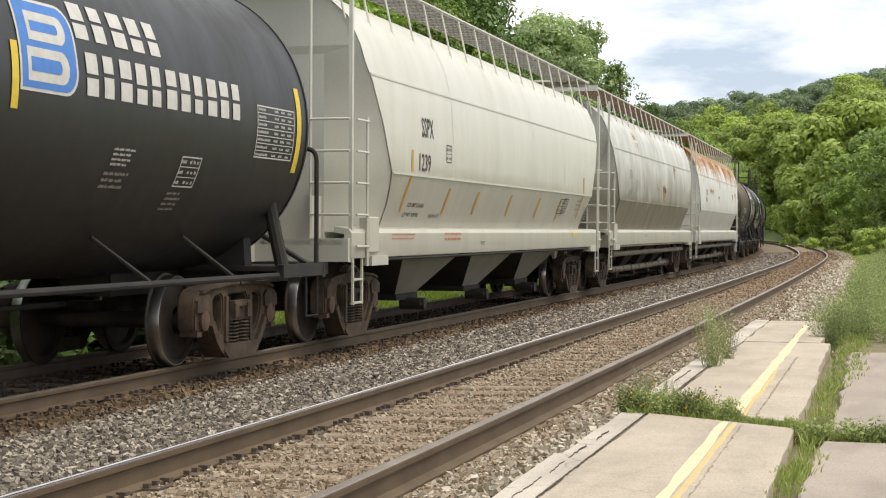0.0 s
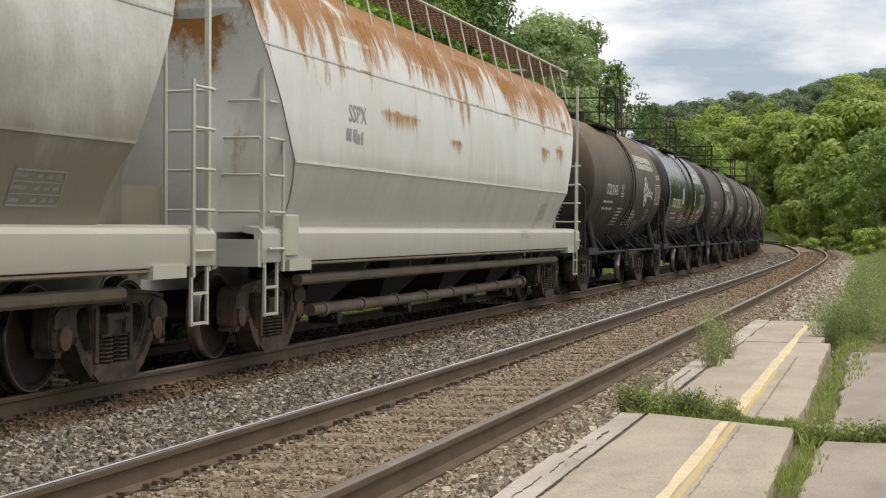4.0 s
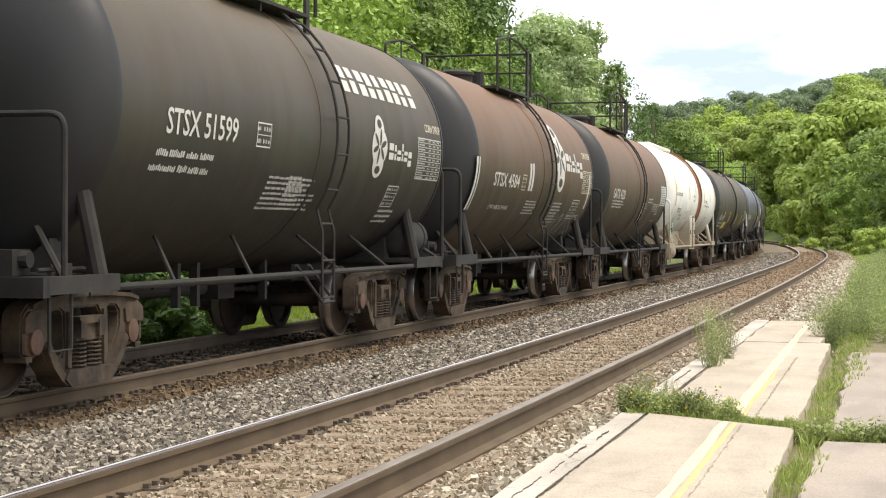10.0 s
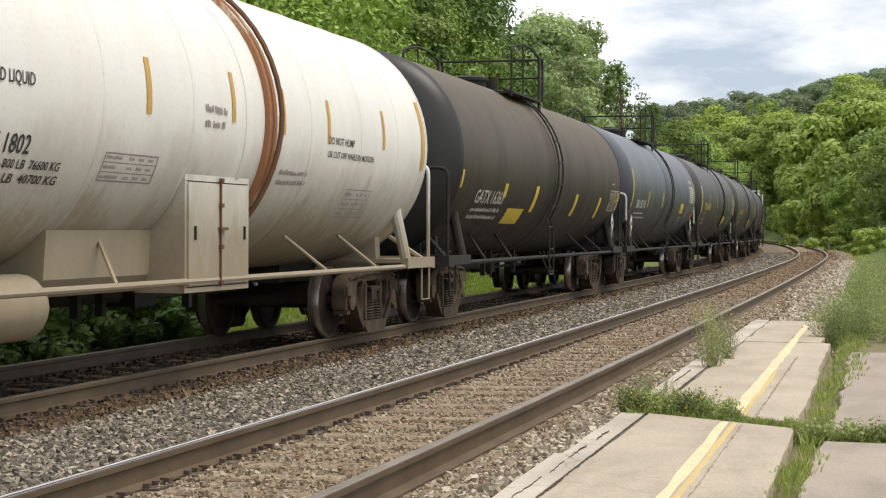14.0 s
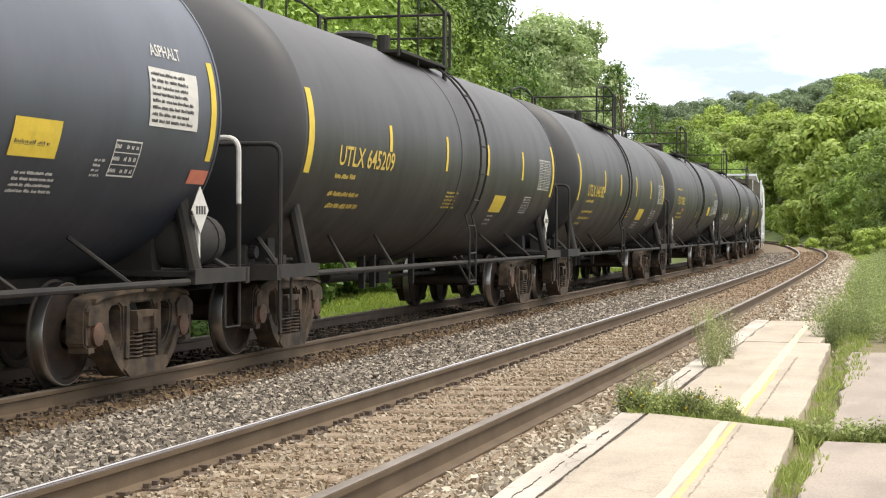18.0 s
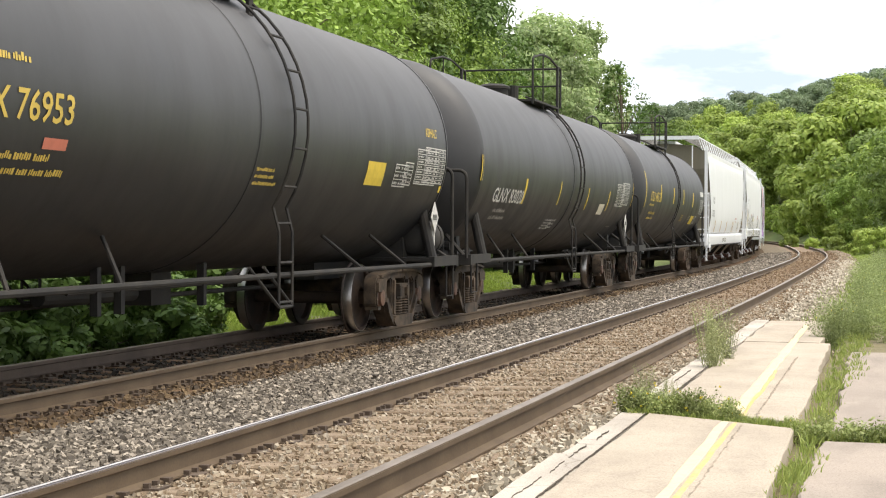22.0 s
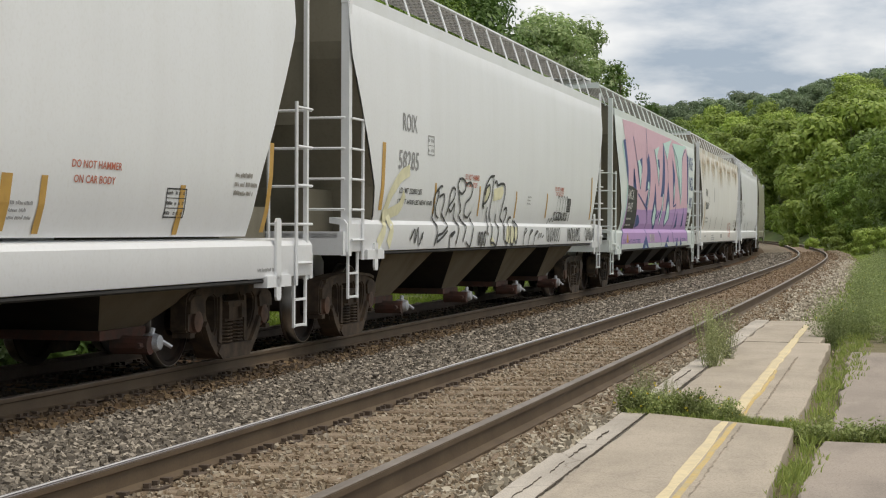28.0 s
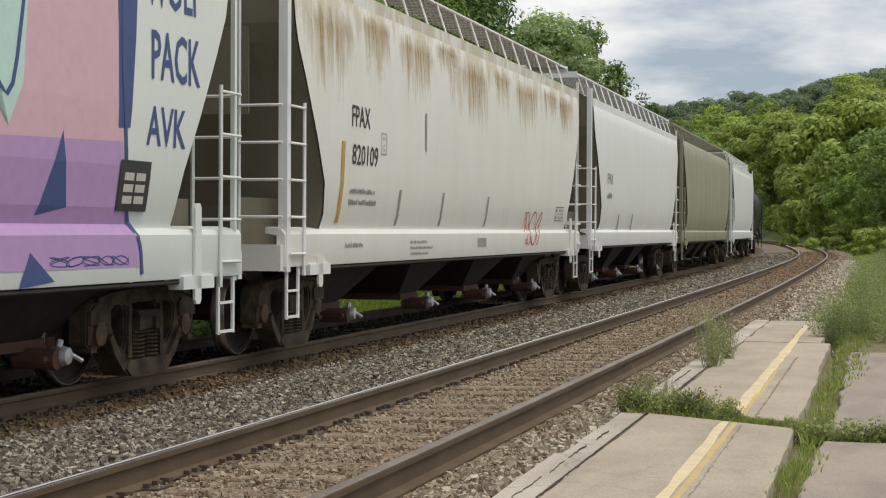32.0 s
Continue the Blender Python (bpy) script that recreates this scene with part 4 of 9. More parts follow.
PAINTS = {
    "pipe_tan": car_paint("grimy_pipe_paint", (0.17, 0.135, 0.09), (0.07, 0.055, 0.036), 0.65, 0.8),
    "black": car_paint("tank_black_paint", (0.013, 0.013, 0.014), (0.03, 0.028, 0.025), 0.42, 0.45),
    # charcoal and browns: dust and top light share the paler upper tone
    "grey_black": car_paint("tank_charcoal_paint", (0.013, 0.0138, 0.0155), (0.028, 0.027, 0.026), 0.42, 0.5, dust_toplight=(1.9, 3.9, (0.102, 0.101, 0.104))),
    "brown": car_paint("tank_dusty_brown_paint", (0.0125, 0.0105, 0.008), (0.030, 0.022, 0.013), 0.5, 0.6, dust_toplight=(2.1, 3.8, (0.15, 0.102, 0.044))),
    "dark_brown": car_paint("tank_dark_brown_paint", (0.0125, 0.011, 0.009), (0.028, 0.022, 0.014), 0.48, 0.6, dust_toplight=(2.0, 3.9, (0.108, 0.080, 0.048))),
    "red_brown": car_paint("tank_red_brown_paint", (0.032, 0.022, 0.011), (0.040, 0.028, 0.014), 0.52, 0.7, dust_toplight=(1.9, 3.6, (0.175, 0.095, 0.052))),
    # gloss and blue-grey: the paler upper tone paints in the sky's sheen
    "gloss": car_paint("tank_gloss_black_paint", (0.010, 0.012, 0.016), (0.022, 0.022, 0.022), 0.16, 0.2, dust_toplight=(2.5, 4.2, (0.095, 0.105, 0.125))),
    "blue_grey": car_paint("tank_blue_grey_paint", (0.026, 0.032, 0.046), (0.04, 0.043, 0.055), 0.4, 0.5, dust_toplight=(1.9, 3.8, (0.165, 0.180, 0.215))),
    "white_tank": car_paint("tank_white_paint", (0.77, 0.765, 0.735), (0.50, 0.45, 0.36), 0.5, 0.28, runs=(2.3, 0.9, 0.5, (0.34, 0.26, 0.16)), film_shade=(2.3, 1.2, 0.85, (0.26, 0.215, 0.145))),
    "white_grimy": car_paint("grimy_white_paint", (0.36, 0.30, 0.21), (0.20, 0.15, 0.09), 0.6, 0.8),
    "white_rusty": car_paint("rusty_white_paint", (0.60, 0.52, 0.40), (0.26, 0.15, 0.08), 0.7, 0.7, 0.95, 1.6, 0.42),
    # hoppers: the low band is grime plus the down-facing slope's shade, painted in
    "hopper_grey": car_paint("hopper_grey_paint", (0.60, 0.595, 0.53), (0.44, 0.42, 0.35), 0.38, 0.3, film_shade=(2.6, 1.7, 0.4, (0.26, 0.23, 0.17))),
    "hopper_dirty": car_paint("hopper_dirty_paint", (0.60, 0.605, 0.58), (0.20, 0.17, 0.115), 0.45, 0.42, 0.5, 0.5, 0.74, (3.7, 4.5, 0.4, (0.34, 0.26, 0.15)), 0.38, film_shade=(3.05, 2.0, 0.9, (0.15, 0.13, 0.092))),
    "hopper_rusty": car_paint("hopper_rusty_paint", (0.68, 0.69, 0.68), (0.46, 0.42, 0.32), 0.45, 0.35, 0.9, 0.9, 0.64, (2.5, 4.25, 1.0, (0.42, 0.19, 0.045)), 0.2, film_shade=(2.5, 1.6, 0.45, (0.24, 0.20, 0.14))),
    "hopper_white": car_paint("hopper_white_paint", (0.80, 0.815, 0.83), (0.62, 0.61, 0.59), 0.35, 0.22),
    "hopper_cream": car_paint("hopper_cream_paint", (0.78, 0.775, 0.75), (0.62, 0.56, 0.45), 0.45, 0.28, 0.0, 0.40, 0.6, (2.4, 4.9, 0.5, (0.50, 0.35, 0.14))),
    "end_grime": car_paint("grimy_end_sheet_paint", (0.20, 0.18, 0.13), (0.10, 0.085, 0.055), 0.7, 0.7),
    "hopper_olive": car_paint("hopper_olive_paint", (0.30, 0.30, 0.21), (0.20, 0.19, 0.14), 0.5, 0.4),
    "hopper_pale": car_paint("hopper_pale_green_paint", (0.72, 0.77, 0.75), (0.56, 0.6, 0.57), 0.45, 0.25),
}


def run_material(name, strength, tone, dark):
    """Rust washed down by rain: full at its upper end, broken up by streaks."""
    m, n, l, p = nodes_of(name)
    uv = n.new("ShaderNodeUVMap")
    sep = n.new("ShaderNodeSeparateXYZ")
    l.new(uv.outputs["UV"], sep.inputs[0])
    tri = n.new("ShaderNodeMath")
    tri.operation = "PINGPONG"
    tri.inputs[1].default_value = 0.5
    l.new(sep.outputs["X"], tri.inputs[0])
    side = ramp_node(n, l, tri.outputs[0], 0.0, 0.30)
    down = ramp_node(n, l, sep.outputs["Y"], 1.0, 0.12)
    start = ramp_node(n, l, sep.outputs["Y"], 0.0, 0.22)
    both = n.new("ShaderNodeMath")
    both.operation = "MULTIPLY"
    edge = n.new("ShaderNodeMath")
    edge.operation = "MULTIPLY"
    l.new(side, edge.inputs[0])
    l.new(start, edge.inputs[1])
    l.new(edge.outputs[0], both.inputs[0])
    l.new(down, both.inputs[1])
    streak = noise_node(n, l, coords(n, l, (1.0, 3.0, 0.35)), 3.0, 8.0, 0.7)
    add = n.new("ShaderNodeMath")
    add.operation = "MULTIPLY_ADD"
    l.new(both.outputs[0], add.inputs[0])
    add.inputs[1].default_value = 0.62
    l.new(streak, add.inputs[2])
    fade = n.new("ShaderNodeMath")
    fade.operation = "MULTIPLY"
    l.new(ramp_node(n, l, add.outputs[0], 0.80, 1.18), fade.inputs[0])
    l.new(ramp_node(n, l, both.outputs[0], 0.0, 0.25), fade.inputs[1])
    l.new(scale_node(n, l, fade.outputs[0], strength), p.inputs["Alpha"])
    l.new(mix_node(n, l, noise_node(n, l, coords(n, l, (1, 1, 0.5)), 9.0, 4.0), tone, dark), p.inputs["Base Color"])
    p.inputs["Roughness"].default_value = 0.8
    return m


RUST_RUN = run_material("rust_run", 0.95, (0.56, 0.27, 0.06), (0.34, 0.15, 0.045))
PALE_RUN = run_material("rust_wash", 0.7, (0.52, 0.37, 0.16), (0.36, 0.24, 0.10))
INK = {
    "white": plain("stencil_white", (0.56, 0.55, 0.52)), "yellow": plain("stencil_yellow", (0.58, 0.42, 0.08)), "black": plain("stencil_black", (0.035, 0.035, 0.035)),
    "grey": plain("stencil_grey", (0.30, 0.30, 0.30)), "dim": plain("stencil_faded", (0.30, 0.28, 0.25)), "red": plain("stencil_red", (0.52, 0.16, 0.10)),
    "orange": plain("reflector_amber", (0.55, 0.33, 0.08)), "blue": plain("emblem_blue", (0.06, 0.20, 0.55)), "gold": plain("sticker_yellow", (0.66, 0.48, 0.05)),
    "pink": plain("spray_pink", (0.66, 0.43, 0.51), fade=0.2), "violet": plain("spray_violet", (0.47, 0.30, 0.57), fade=0.2), "navy": plain("spray_navy", (0.05, 0.085, 0.235), fade=0.25),
    "green": plain("placard_green", (0.05, 0.27, 0.17)), "soot": plain("emblem_soot", (0.030, 0.022, 0.014)), "run": RUST_RUN, "wash": PALE_RUN,
    "mint": plain("spray_mint", (0.52, 0.72, 0.67), fade=0.2), "rust": plain("rust_patch", (0.15, 0.075, 0.04), 0.9), "straw": plain("spray_straw", (0.74, 0.71, 0.48)), "ochre": plain("rust_streak_ochre", (0.30, 0.215, 0.11), 0.8), "cream": plain("stencil_cream", (0.60, 0.55, 0.42)), "olive": plain("spray_yellow", (0.62, 0.58, 0.25)),
}


# ---- marks on curved sides ----
@lru_cache(maxsize=None)
def glyphs(text):
    """The flat outline of a line of text, as points and faces, one unit high."""
    cu = bpy.data.curves.new("text", "FONT")
    cu.body, cu.size, cu.resolution_u, cu.offset = text, 1.0, 2, 0.012
    ob = bpy.data.objects.new("text", cu)
    scene.collection.objects.link(ob)
    me = bpy.data.meshes.new_from_object(ob.evaluated_get(bpy.context.evaluated_depsgraph_get()))
    bpy.data.objects.remove(ob)
    vs = [(v.co.x, v.co.y) for v in me.vertices]
    fs = [tuple(p.vertices) for p in me.polygons]
    bpy.data.meshes.remove(me)
    w = max(v[0] for v in vs)
    return vs, fs, w


class Skin:
    """The near side of a car: u runs along it, v up along its surface."""

    def __init__(self, root, place, mats=INK):
        self.root, self.place, self.mats, self.floor = root, place, mats, -9.0
        self.levels = [i * 0.12 for i in range(-16, 17)]

    def put(self, name, pts, faces, ink, lift=0.006, label=""):
        ob = from_arrays(name, [tuple(self.place(u, v, lift)) for u, v in pts], faces, self.mats[ink], self.root, label)
        if name in ("stencil", "stencil_panel"):
            tagged(ob, kind="stuff")
        return ob

    def text(self, body, u, v, h, ink, width=None, name="lettering", lift=0.006):
        vs, fs, w = glyphs(body)
        k = h / 0.70
        kx = (width / w) if width else k
        self.put(name, [(u + a * kx, v + b * k) for a, b in vs], fs, ink, lift)

    def strip(self, pts, faces, u, v, w, h, lean=0.0):
        n = max(1, int(h / 0.12) + 1)
        i0 = len(pts)
        for j in range(n + 1):
            t = j / n
            pts += [(u + lean * t, v + h * t), (u + w + lean * t, v + h * t)]
        faces += [(i0 + 2 * j, i0 + 2 * j + 1, i0 + 2 * j + 3, i0 + 2 * j + 2) for j in range(n)]

    def patch(self, u, v, w, h, ink, name="mark", lean=0.0, lift=0.006, label=""):
        pts, faces = [], []
        if ink == "orange" and v < self.floor < v + h:
            v, h = self.floor, v + h - self.floor
        self.strip(pts, faces, u, v, w, h, lean)
        return self.put(name, pts, faces, ink, lift, label)

    def bars(self, u, v, w, rows, ink, h=0.035, gap=0.035, seed=0, lean=0.0, words=3, name="stencil", lift=0.006):
        """Rows of small illegible stencil writing, from v downwards."""
        rs = random.Random(seed * 7 + rows)
        pts, faces = [], []
        for r in range(rows):
            a = u
            end = u + w * rs.uniform(0.75, 1.0)
            while a < end - 0.03:
                b = min(end, a + max(1.6 * h, min(w / words, 5.0 * h)) * rs.uniform(0.5, 1.1))
                # one word: narrow strokes as wide as its characters
                x = a
                while x < b - 0.2 * h:
                    wide = h * rs.uniform(0.30, 0.62)
                    self.strip(pts, faces, x + lean * r, v - r * (h + gap) + h * rs.choice((0.0, 0.0, 0.12)), wide, h * rs.choice((1.0, 0.88, 0.7)))
                    x += wide + h * 0.20
                a = b + max(0.02, 0.5 * h)
        self.put(name, pts, faces, ink, lift)

    def framed(self, u, v, w, h, ink, t=0.02, rows=0, cols=0, name="stencil_panel"):
        """An outlined panel with rules, as consolidated stencils have."""
        pts, faces = [], []
        t = min(t, 0.014)
        self.strip(pts, faces, u, v, w, t)
        self.strip(pts, faces, u, v + h - t, w, t)
        if rows == 2 and h > 0.9 * w:
            self.text("PLATE", u + w * 0.16, v + h * 0.68, h * 0.12, ink, w * 0.68)
            self.text("C", u + w * 0.34, v + h * 0.18, h * 0.30, ink, w * 0.32)
            rows = 0
        self.strip(pts, faces, u, v, t, h)
        self.strip(pts, faces, u + w - t, v, t, h)
        for i in range(1, rows):
            self.strip(pts, faces, u, v + h * i / rows - t / 3, w, t * 0.6)
        for i in range(1, cols):
            self.strip(pts, faces, u + w * i / cols, v + h * 0.06, w / cols * 0.45, h * 0.04)
        rs = random.Random(int(abs(u * 100)))
        if rows:
            for i in range(rows):
                for a, b in ((0.03, rs.uniform(0.2, 0.36)), (0.45, 0.55), (0.63, 0.73), (0.81, 0.91)):
                    x, tall = a, h / rows * 0.34
                    while x < b:
                        wide = min(0.45 * tall / w, b - x)
                        self.strip(pts, faces, u + w * x, v + h * (i + 0.33) / rows, w * wide, tall * rs.choice((1.0, 0.8)))
                        x += wide * 1.6
        self.put(name, pts, faces, ink)

    def poly(self, pts, ink, name="emblem", lift=0.007, label=""):
        bm = bmesh.new()
        vs = [bm.verts.new((a, b, 0)) for a, b in pts]
        try:
            f = bm.faces.new(vs)
            bmesh.ops.triangulate(bm, faces=[f])
            lo_, hi_ = min(b for a, b in pts), max(b for a, b in pts)
            for z in self.levels:
                if lo_ < z < hi_:
                    bmesh.ops.bisect_plane(bm, geom=bm.verts[:] + bm.edges[:] + bm.faces[:], plane_co=(0, z, 0), plane_no=(0, 1, 0))
            bm.verts.index_update()
            pts = [(v.co.x, v.co.y) for v in bm.verts]
            tris = [tuple(v.index for v in q.verts) for q in bm.faces]
            bm.free()
            return self.put(name, pts, tris, ink, lift, label)
        except ValueError:
            bm.free()

    def ring(self, u, v, r, t, ink, squash=1.0, name="emblem", n=28, lift=0.008):
        pts, faces = [], []
        for i in range(n):
            c, s = math.cos(TAU * i / n), math.sin(TAU * i / n)
            pts += [(u + c * r * squash, v + s * r), (u + c * (r - t) * squash, v + s * (r - t))]
            faces.append((2 * i, 2 * ((i + 1) % n), 2 * ((i + 1) % n) + 1, 2 * i + 1))
        self.put(name, pts, faces, ink, lift)

    def blocks(self, u, v, w, h, count, ink, name="emblem_lettering", seed=1):
        """A trade name as a row of plain upright blocks, each cut across once."""
        step = w / count
        for i in range(count):
            a, wide = u + i * step, step * (0.66, 0.58, 0.70)[i % 3]
            cut = (0.46, 0.54, 0.50, 0.42)[i % 4]
            pts, faces = [], []
            self.strip(pts, faces, a, v, wide, h * (cut - 0.05))
            self.strip(pts, faces, a, v + h * (cut + 0.05), wide, h * (0.95 - cut))
            self.put(name, pts, faces, ink)

    def stroke(self, line, t, ink, name="graffiti", lift=0.012):
        """A sprayed line through the points."""
        pts, faces = [], []
        dense = []
        for (a, b), (c, d) in zip(line, line[1:]):
            dense += [(a + (c - a) * i / 6, b + (d - b) * i / 6) for i in range(6)]
        dense.append(line[-1])
        for _ in range(3):
            dense = dense[:1] + [((p[0] + 2 * q[0] + r[0]) / 4, (p[1] + 2 * q[1] + r[1]) / 4) for p, q, r in zip(dense, dense[1:], dense[2:])] + dense[-1:]
        for (a, b), (c, d) in zip(dense, dense[1:]):
            ln = math.hypot(c - a, d - b) or 1
            ox, oy = -(d - b) / ln * t / 2, (c - a) / ln * t / 2
            pts += [(a + ox, b + oy), (a - ox, b - oy)]
        faces = [(2 * i, 2 * i + 1, 2 * i + 3, 2 * i + 2) for i in range(len(pts) // 2 - 1)]
        self.put(name, pts, faces, ink, lift)

    def oval(self, u, v, ru, rv, ink, lift, name="emblem", n=24, turn=0.0):
        c, s = math.cos(turn), math.sin(turn)
        self.poly([(u + ru * math.cos(TAU * i / n) * c - rv * math.sin(TAU * i / n) * s, v + ru * math.cos(TAU * i / n) * s + rv * math.sin(TAU * i / n) * c) for i in range(n)], ink, name, lift)

    def tile(self, u, v, w, h, r, ink, lift, name="emblem"):
        """A rectangle with its two far corners rounded."""
        pts = [(u, v), (u + w - r, v)]
        pts += [(u + w - r + r * math.sin(math.pi / 2 * i / 5), v + r - r * math.cos(math.pi / 2 * i / 5)) for i in range(1, 6)]
        pts += [(u + w - r + r * math.cos(math.pi / 2 * i / 5), v + h - r + r * math.sin(math.pi / 2 * i / 5)) for i in range(6)]
        self.poly(pts + [(u, v + h)], ink, name, lift)

    def emblem(self, u, v, w, h):
        """A blue tile edged in white, with two white loops one above the other."""
        self.tile(u - 0.03, v - 0.025, w + 0.06, h + 0.05, 0.20, "white", 0.006)
        self.tile(u, v, w, h, 0.18, "blue", 0.0072)
        for a, b, k in ((0.16, 0.54, 0.34), (0.10, 0.08, 0.38)):
            self.tile(u + w * a, v + h * b, w * (0.86 - a), h * k, h * k * 0.48, "white", 0.0084)
            self.tile(u + w * (a + 0.06), v + h * (b + 0.11), w * (0.66 - a), h * (k - 0.22), h * (k - 0.22) * 0.48, "blue", 0.0096)

    def trade_bar(self, u, v, w, h, ink):
        """A trade name as plain cut blocks: one wide, two tall, low ones and one that hangs down."""
        u, w, h = u + w * 0.04, w * 0.92, h * 0.8
        for a, b, lo, hi in ((0.0, 0.19, 0.0, 0.92), (0.23, 0.31, 0.0, 0.85), (0.35, 0.51, 0.0, 0.58), (0.55, 0.61, 0.0, 1.0), (0.65, 0.80, 0.0, 0.58), (0.84, 0.99, -0.26, 0.58)):
            pts, faces = [], []
            mid = (lo + hi) / 2
            self.strip(pts, faces, u + w * a, v + h * lo, w * (b - a), h * (mid - lo - 0.07))
            self.strip(pts, faces, u + w * a, v + h * (mid + 0.07), w * (b - a), h * (hi - mid - 0.07))
            self.put("emblem_bar", pts, faces, ink, 0.007)

    def trefoil(self, u, v, w, h, ink):
        """Three overlapping white ovals with dark petals cut into them."""
        cu, w = u + w / 2, w * 0.86
        self.oval(cu, v + h * 0.76, w * 0.30, h * 0.24, ink, 0.0060)
        self.oval(cu, v + h * 0.22, w * 0.34, h * 0.22, ink, 0.0064)
        self.oval(cu, v + h * 0.50, w * 0.50, h * 0.30, ink, 0.0068)
        self.oval(cu, v + h * 0.86, w * 0.14, h * 0.075, "soot", 0.0080)
        self.oval(cu, v + h * 0.13, w * 0.17, h * 0.065, "soot", 0.0080)
        for k in range(6):
            a = TAU * k / 6 + 0.3
            self.oval(cu + math.cos(a) * w * 0.26, v + h * 0.50 + math.sin(a) * h * 0.155, w * 0.17, h * 0.045, "soot", 0.0084 + 0.0001 * k, turn=a)

    def stain(self, u, v, w, h, ink="run", name="rust_stain"):
        """A soft rusty run down the side, thinning out below and at its sides."""
        pts, faces = [], []
        n = 8
        for j in range(n + 1):
            pts += [(u + w * i / 4, v - h * j / n) for i in range(5)]
        faces = [(j * 5 + i, j * 5 + i + 1, j * 5 + i + 6, j * 5 + i + 5) for j in range(n) for i in range(4)]
        ob = self.put(name, pts, faces, ink, 0.005)
        layer = ob.data.uv_layers.new(name="spread")
        for loop, d in zip(ob.data.loops, layer.data):
            k = loop.vertex_index
            d.uv = ((k % 5) / 4, (k // 5) / n)
        return ob

    def scrawl(self, u, v, w, h, ink, seed, strokes=6, t=0.03, name="graffiti", lift=0.007):
        """Looping illegible spray strokes."""
        rs = random.Random(seed)
        for k in range(strokes):
            pts, faces = [], []
            cu, cv = u + w * (k + 0.5) / strokes, v + h * 0.5
            ph, f1, f2 = rs.uniform(0, TAU), rs.choice((1, 2, 3)), rs.choice((2, 3))
            prev = None
            n = 26
            i0 = len(pts)
            for i in range(n):
                a = TAU * i / n * rs.choice((1.0,)) * 0.9 + ph
                q = (cu + math.sin(a * f1 + ph) * w / strokes * 0.62, cv + math.sin(a * f2) * h * 0.48)
                if prev:
                    dx, dy = q[0] - prev[0], q[1] - prev[1]
                    ln = math.hypot(dx, dy) or 1
                    ox, oy = -dy / ln * t / 2, dx / ln * t / 2
                    pts += [(q[0] + ox, q[1] + oy), (q[0] - ox, q[1] - oy)]
                prev = q
            m = (len(pts) - i0) // 2
            faces += [(i0 + 2 * i, i0 + 2 * i + 1, i0 + 2 * i + 3, i0 + 2 * i + 2) for i in range(m - 1)]
            self.put(name, pts, faces, ink, lift + 0.0004 * k)


# ---- trucks, shared by all cars ----
def mesh_of(name, bm, material, smooth=False):
    me = bpy.data.meshes.new(name)
    bmesh.ops.recalc_face_normals(bm, faces=bm.faces)
    bm.to_mesh(me)
    bm.free()
    me.materials.append(material)
    if smooth:
        me.set_sharp_from_angle(angle=radians(40))
    return me


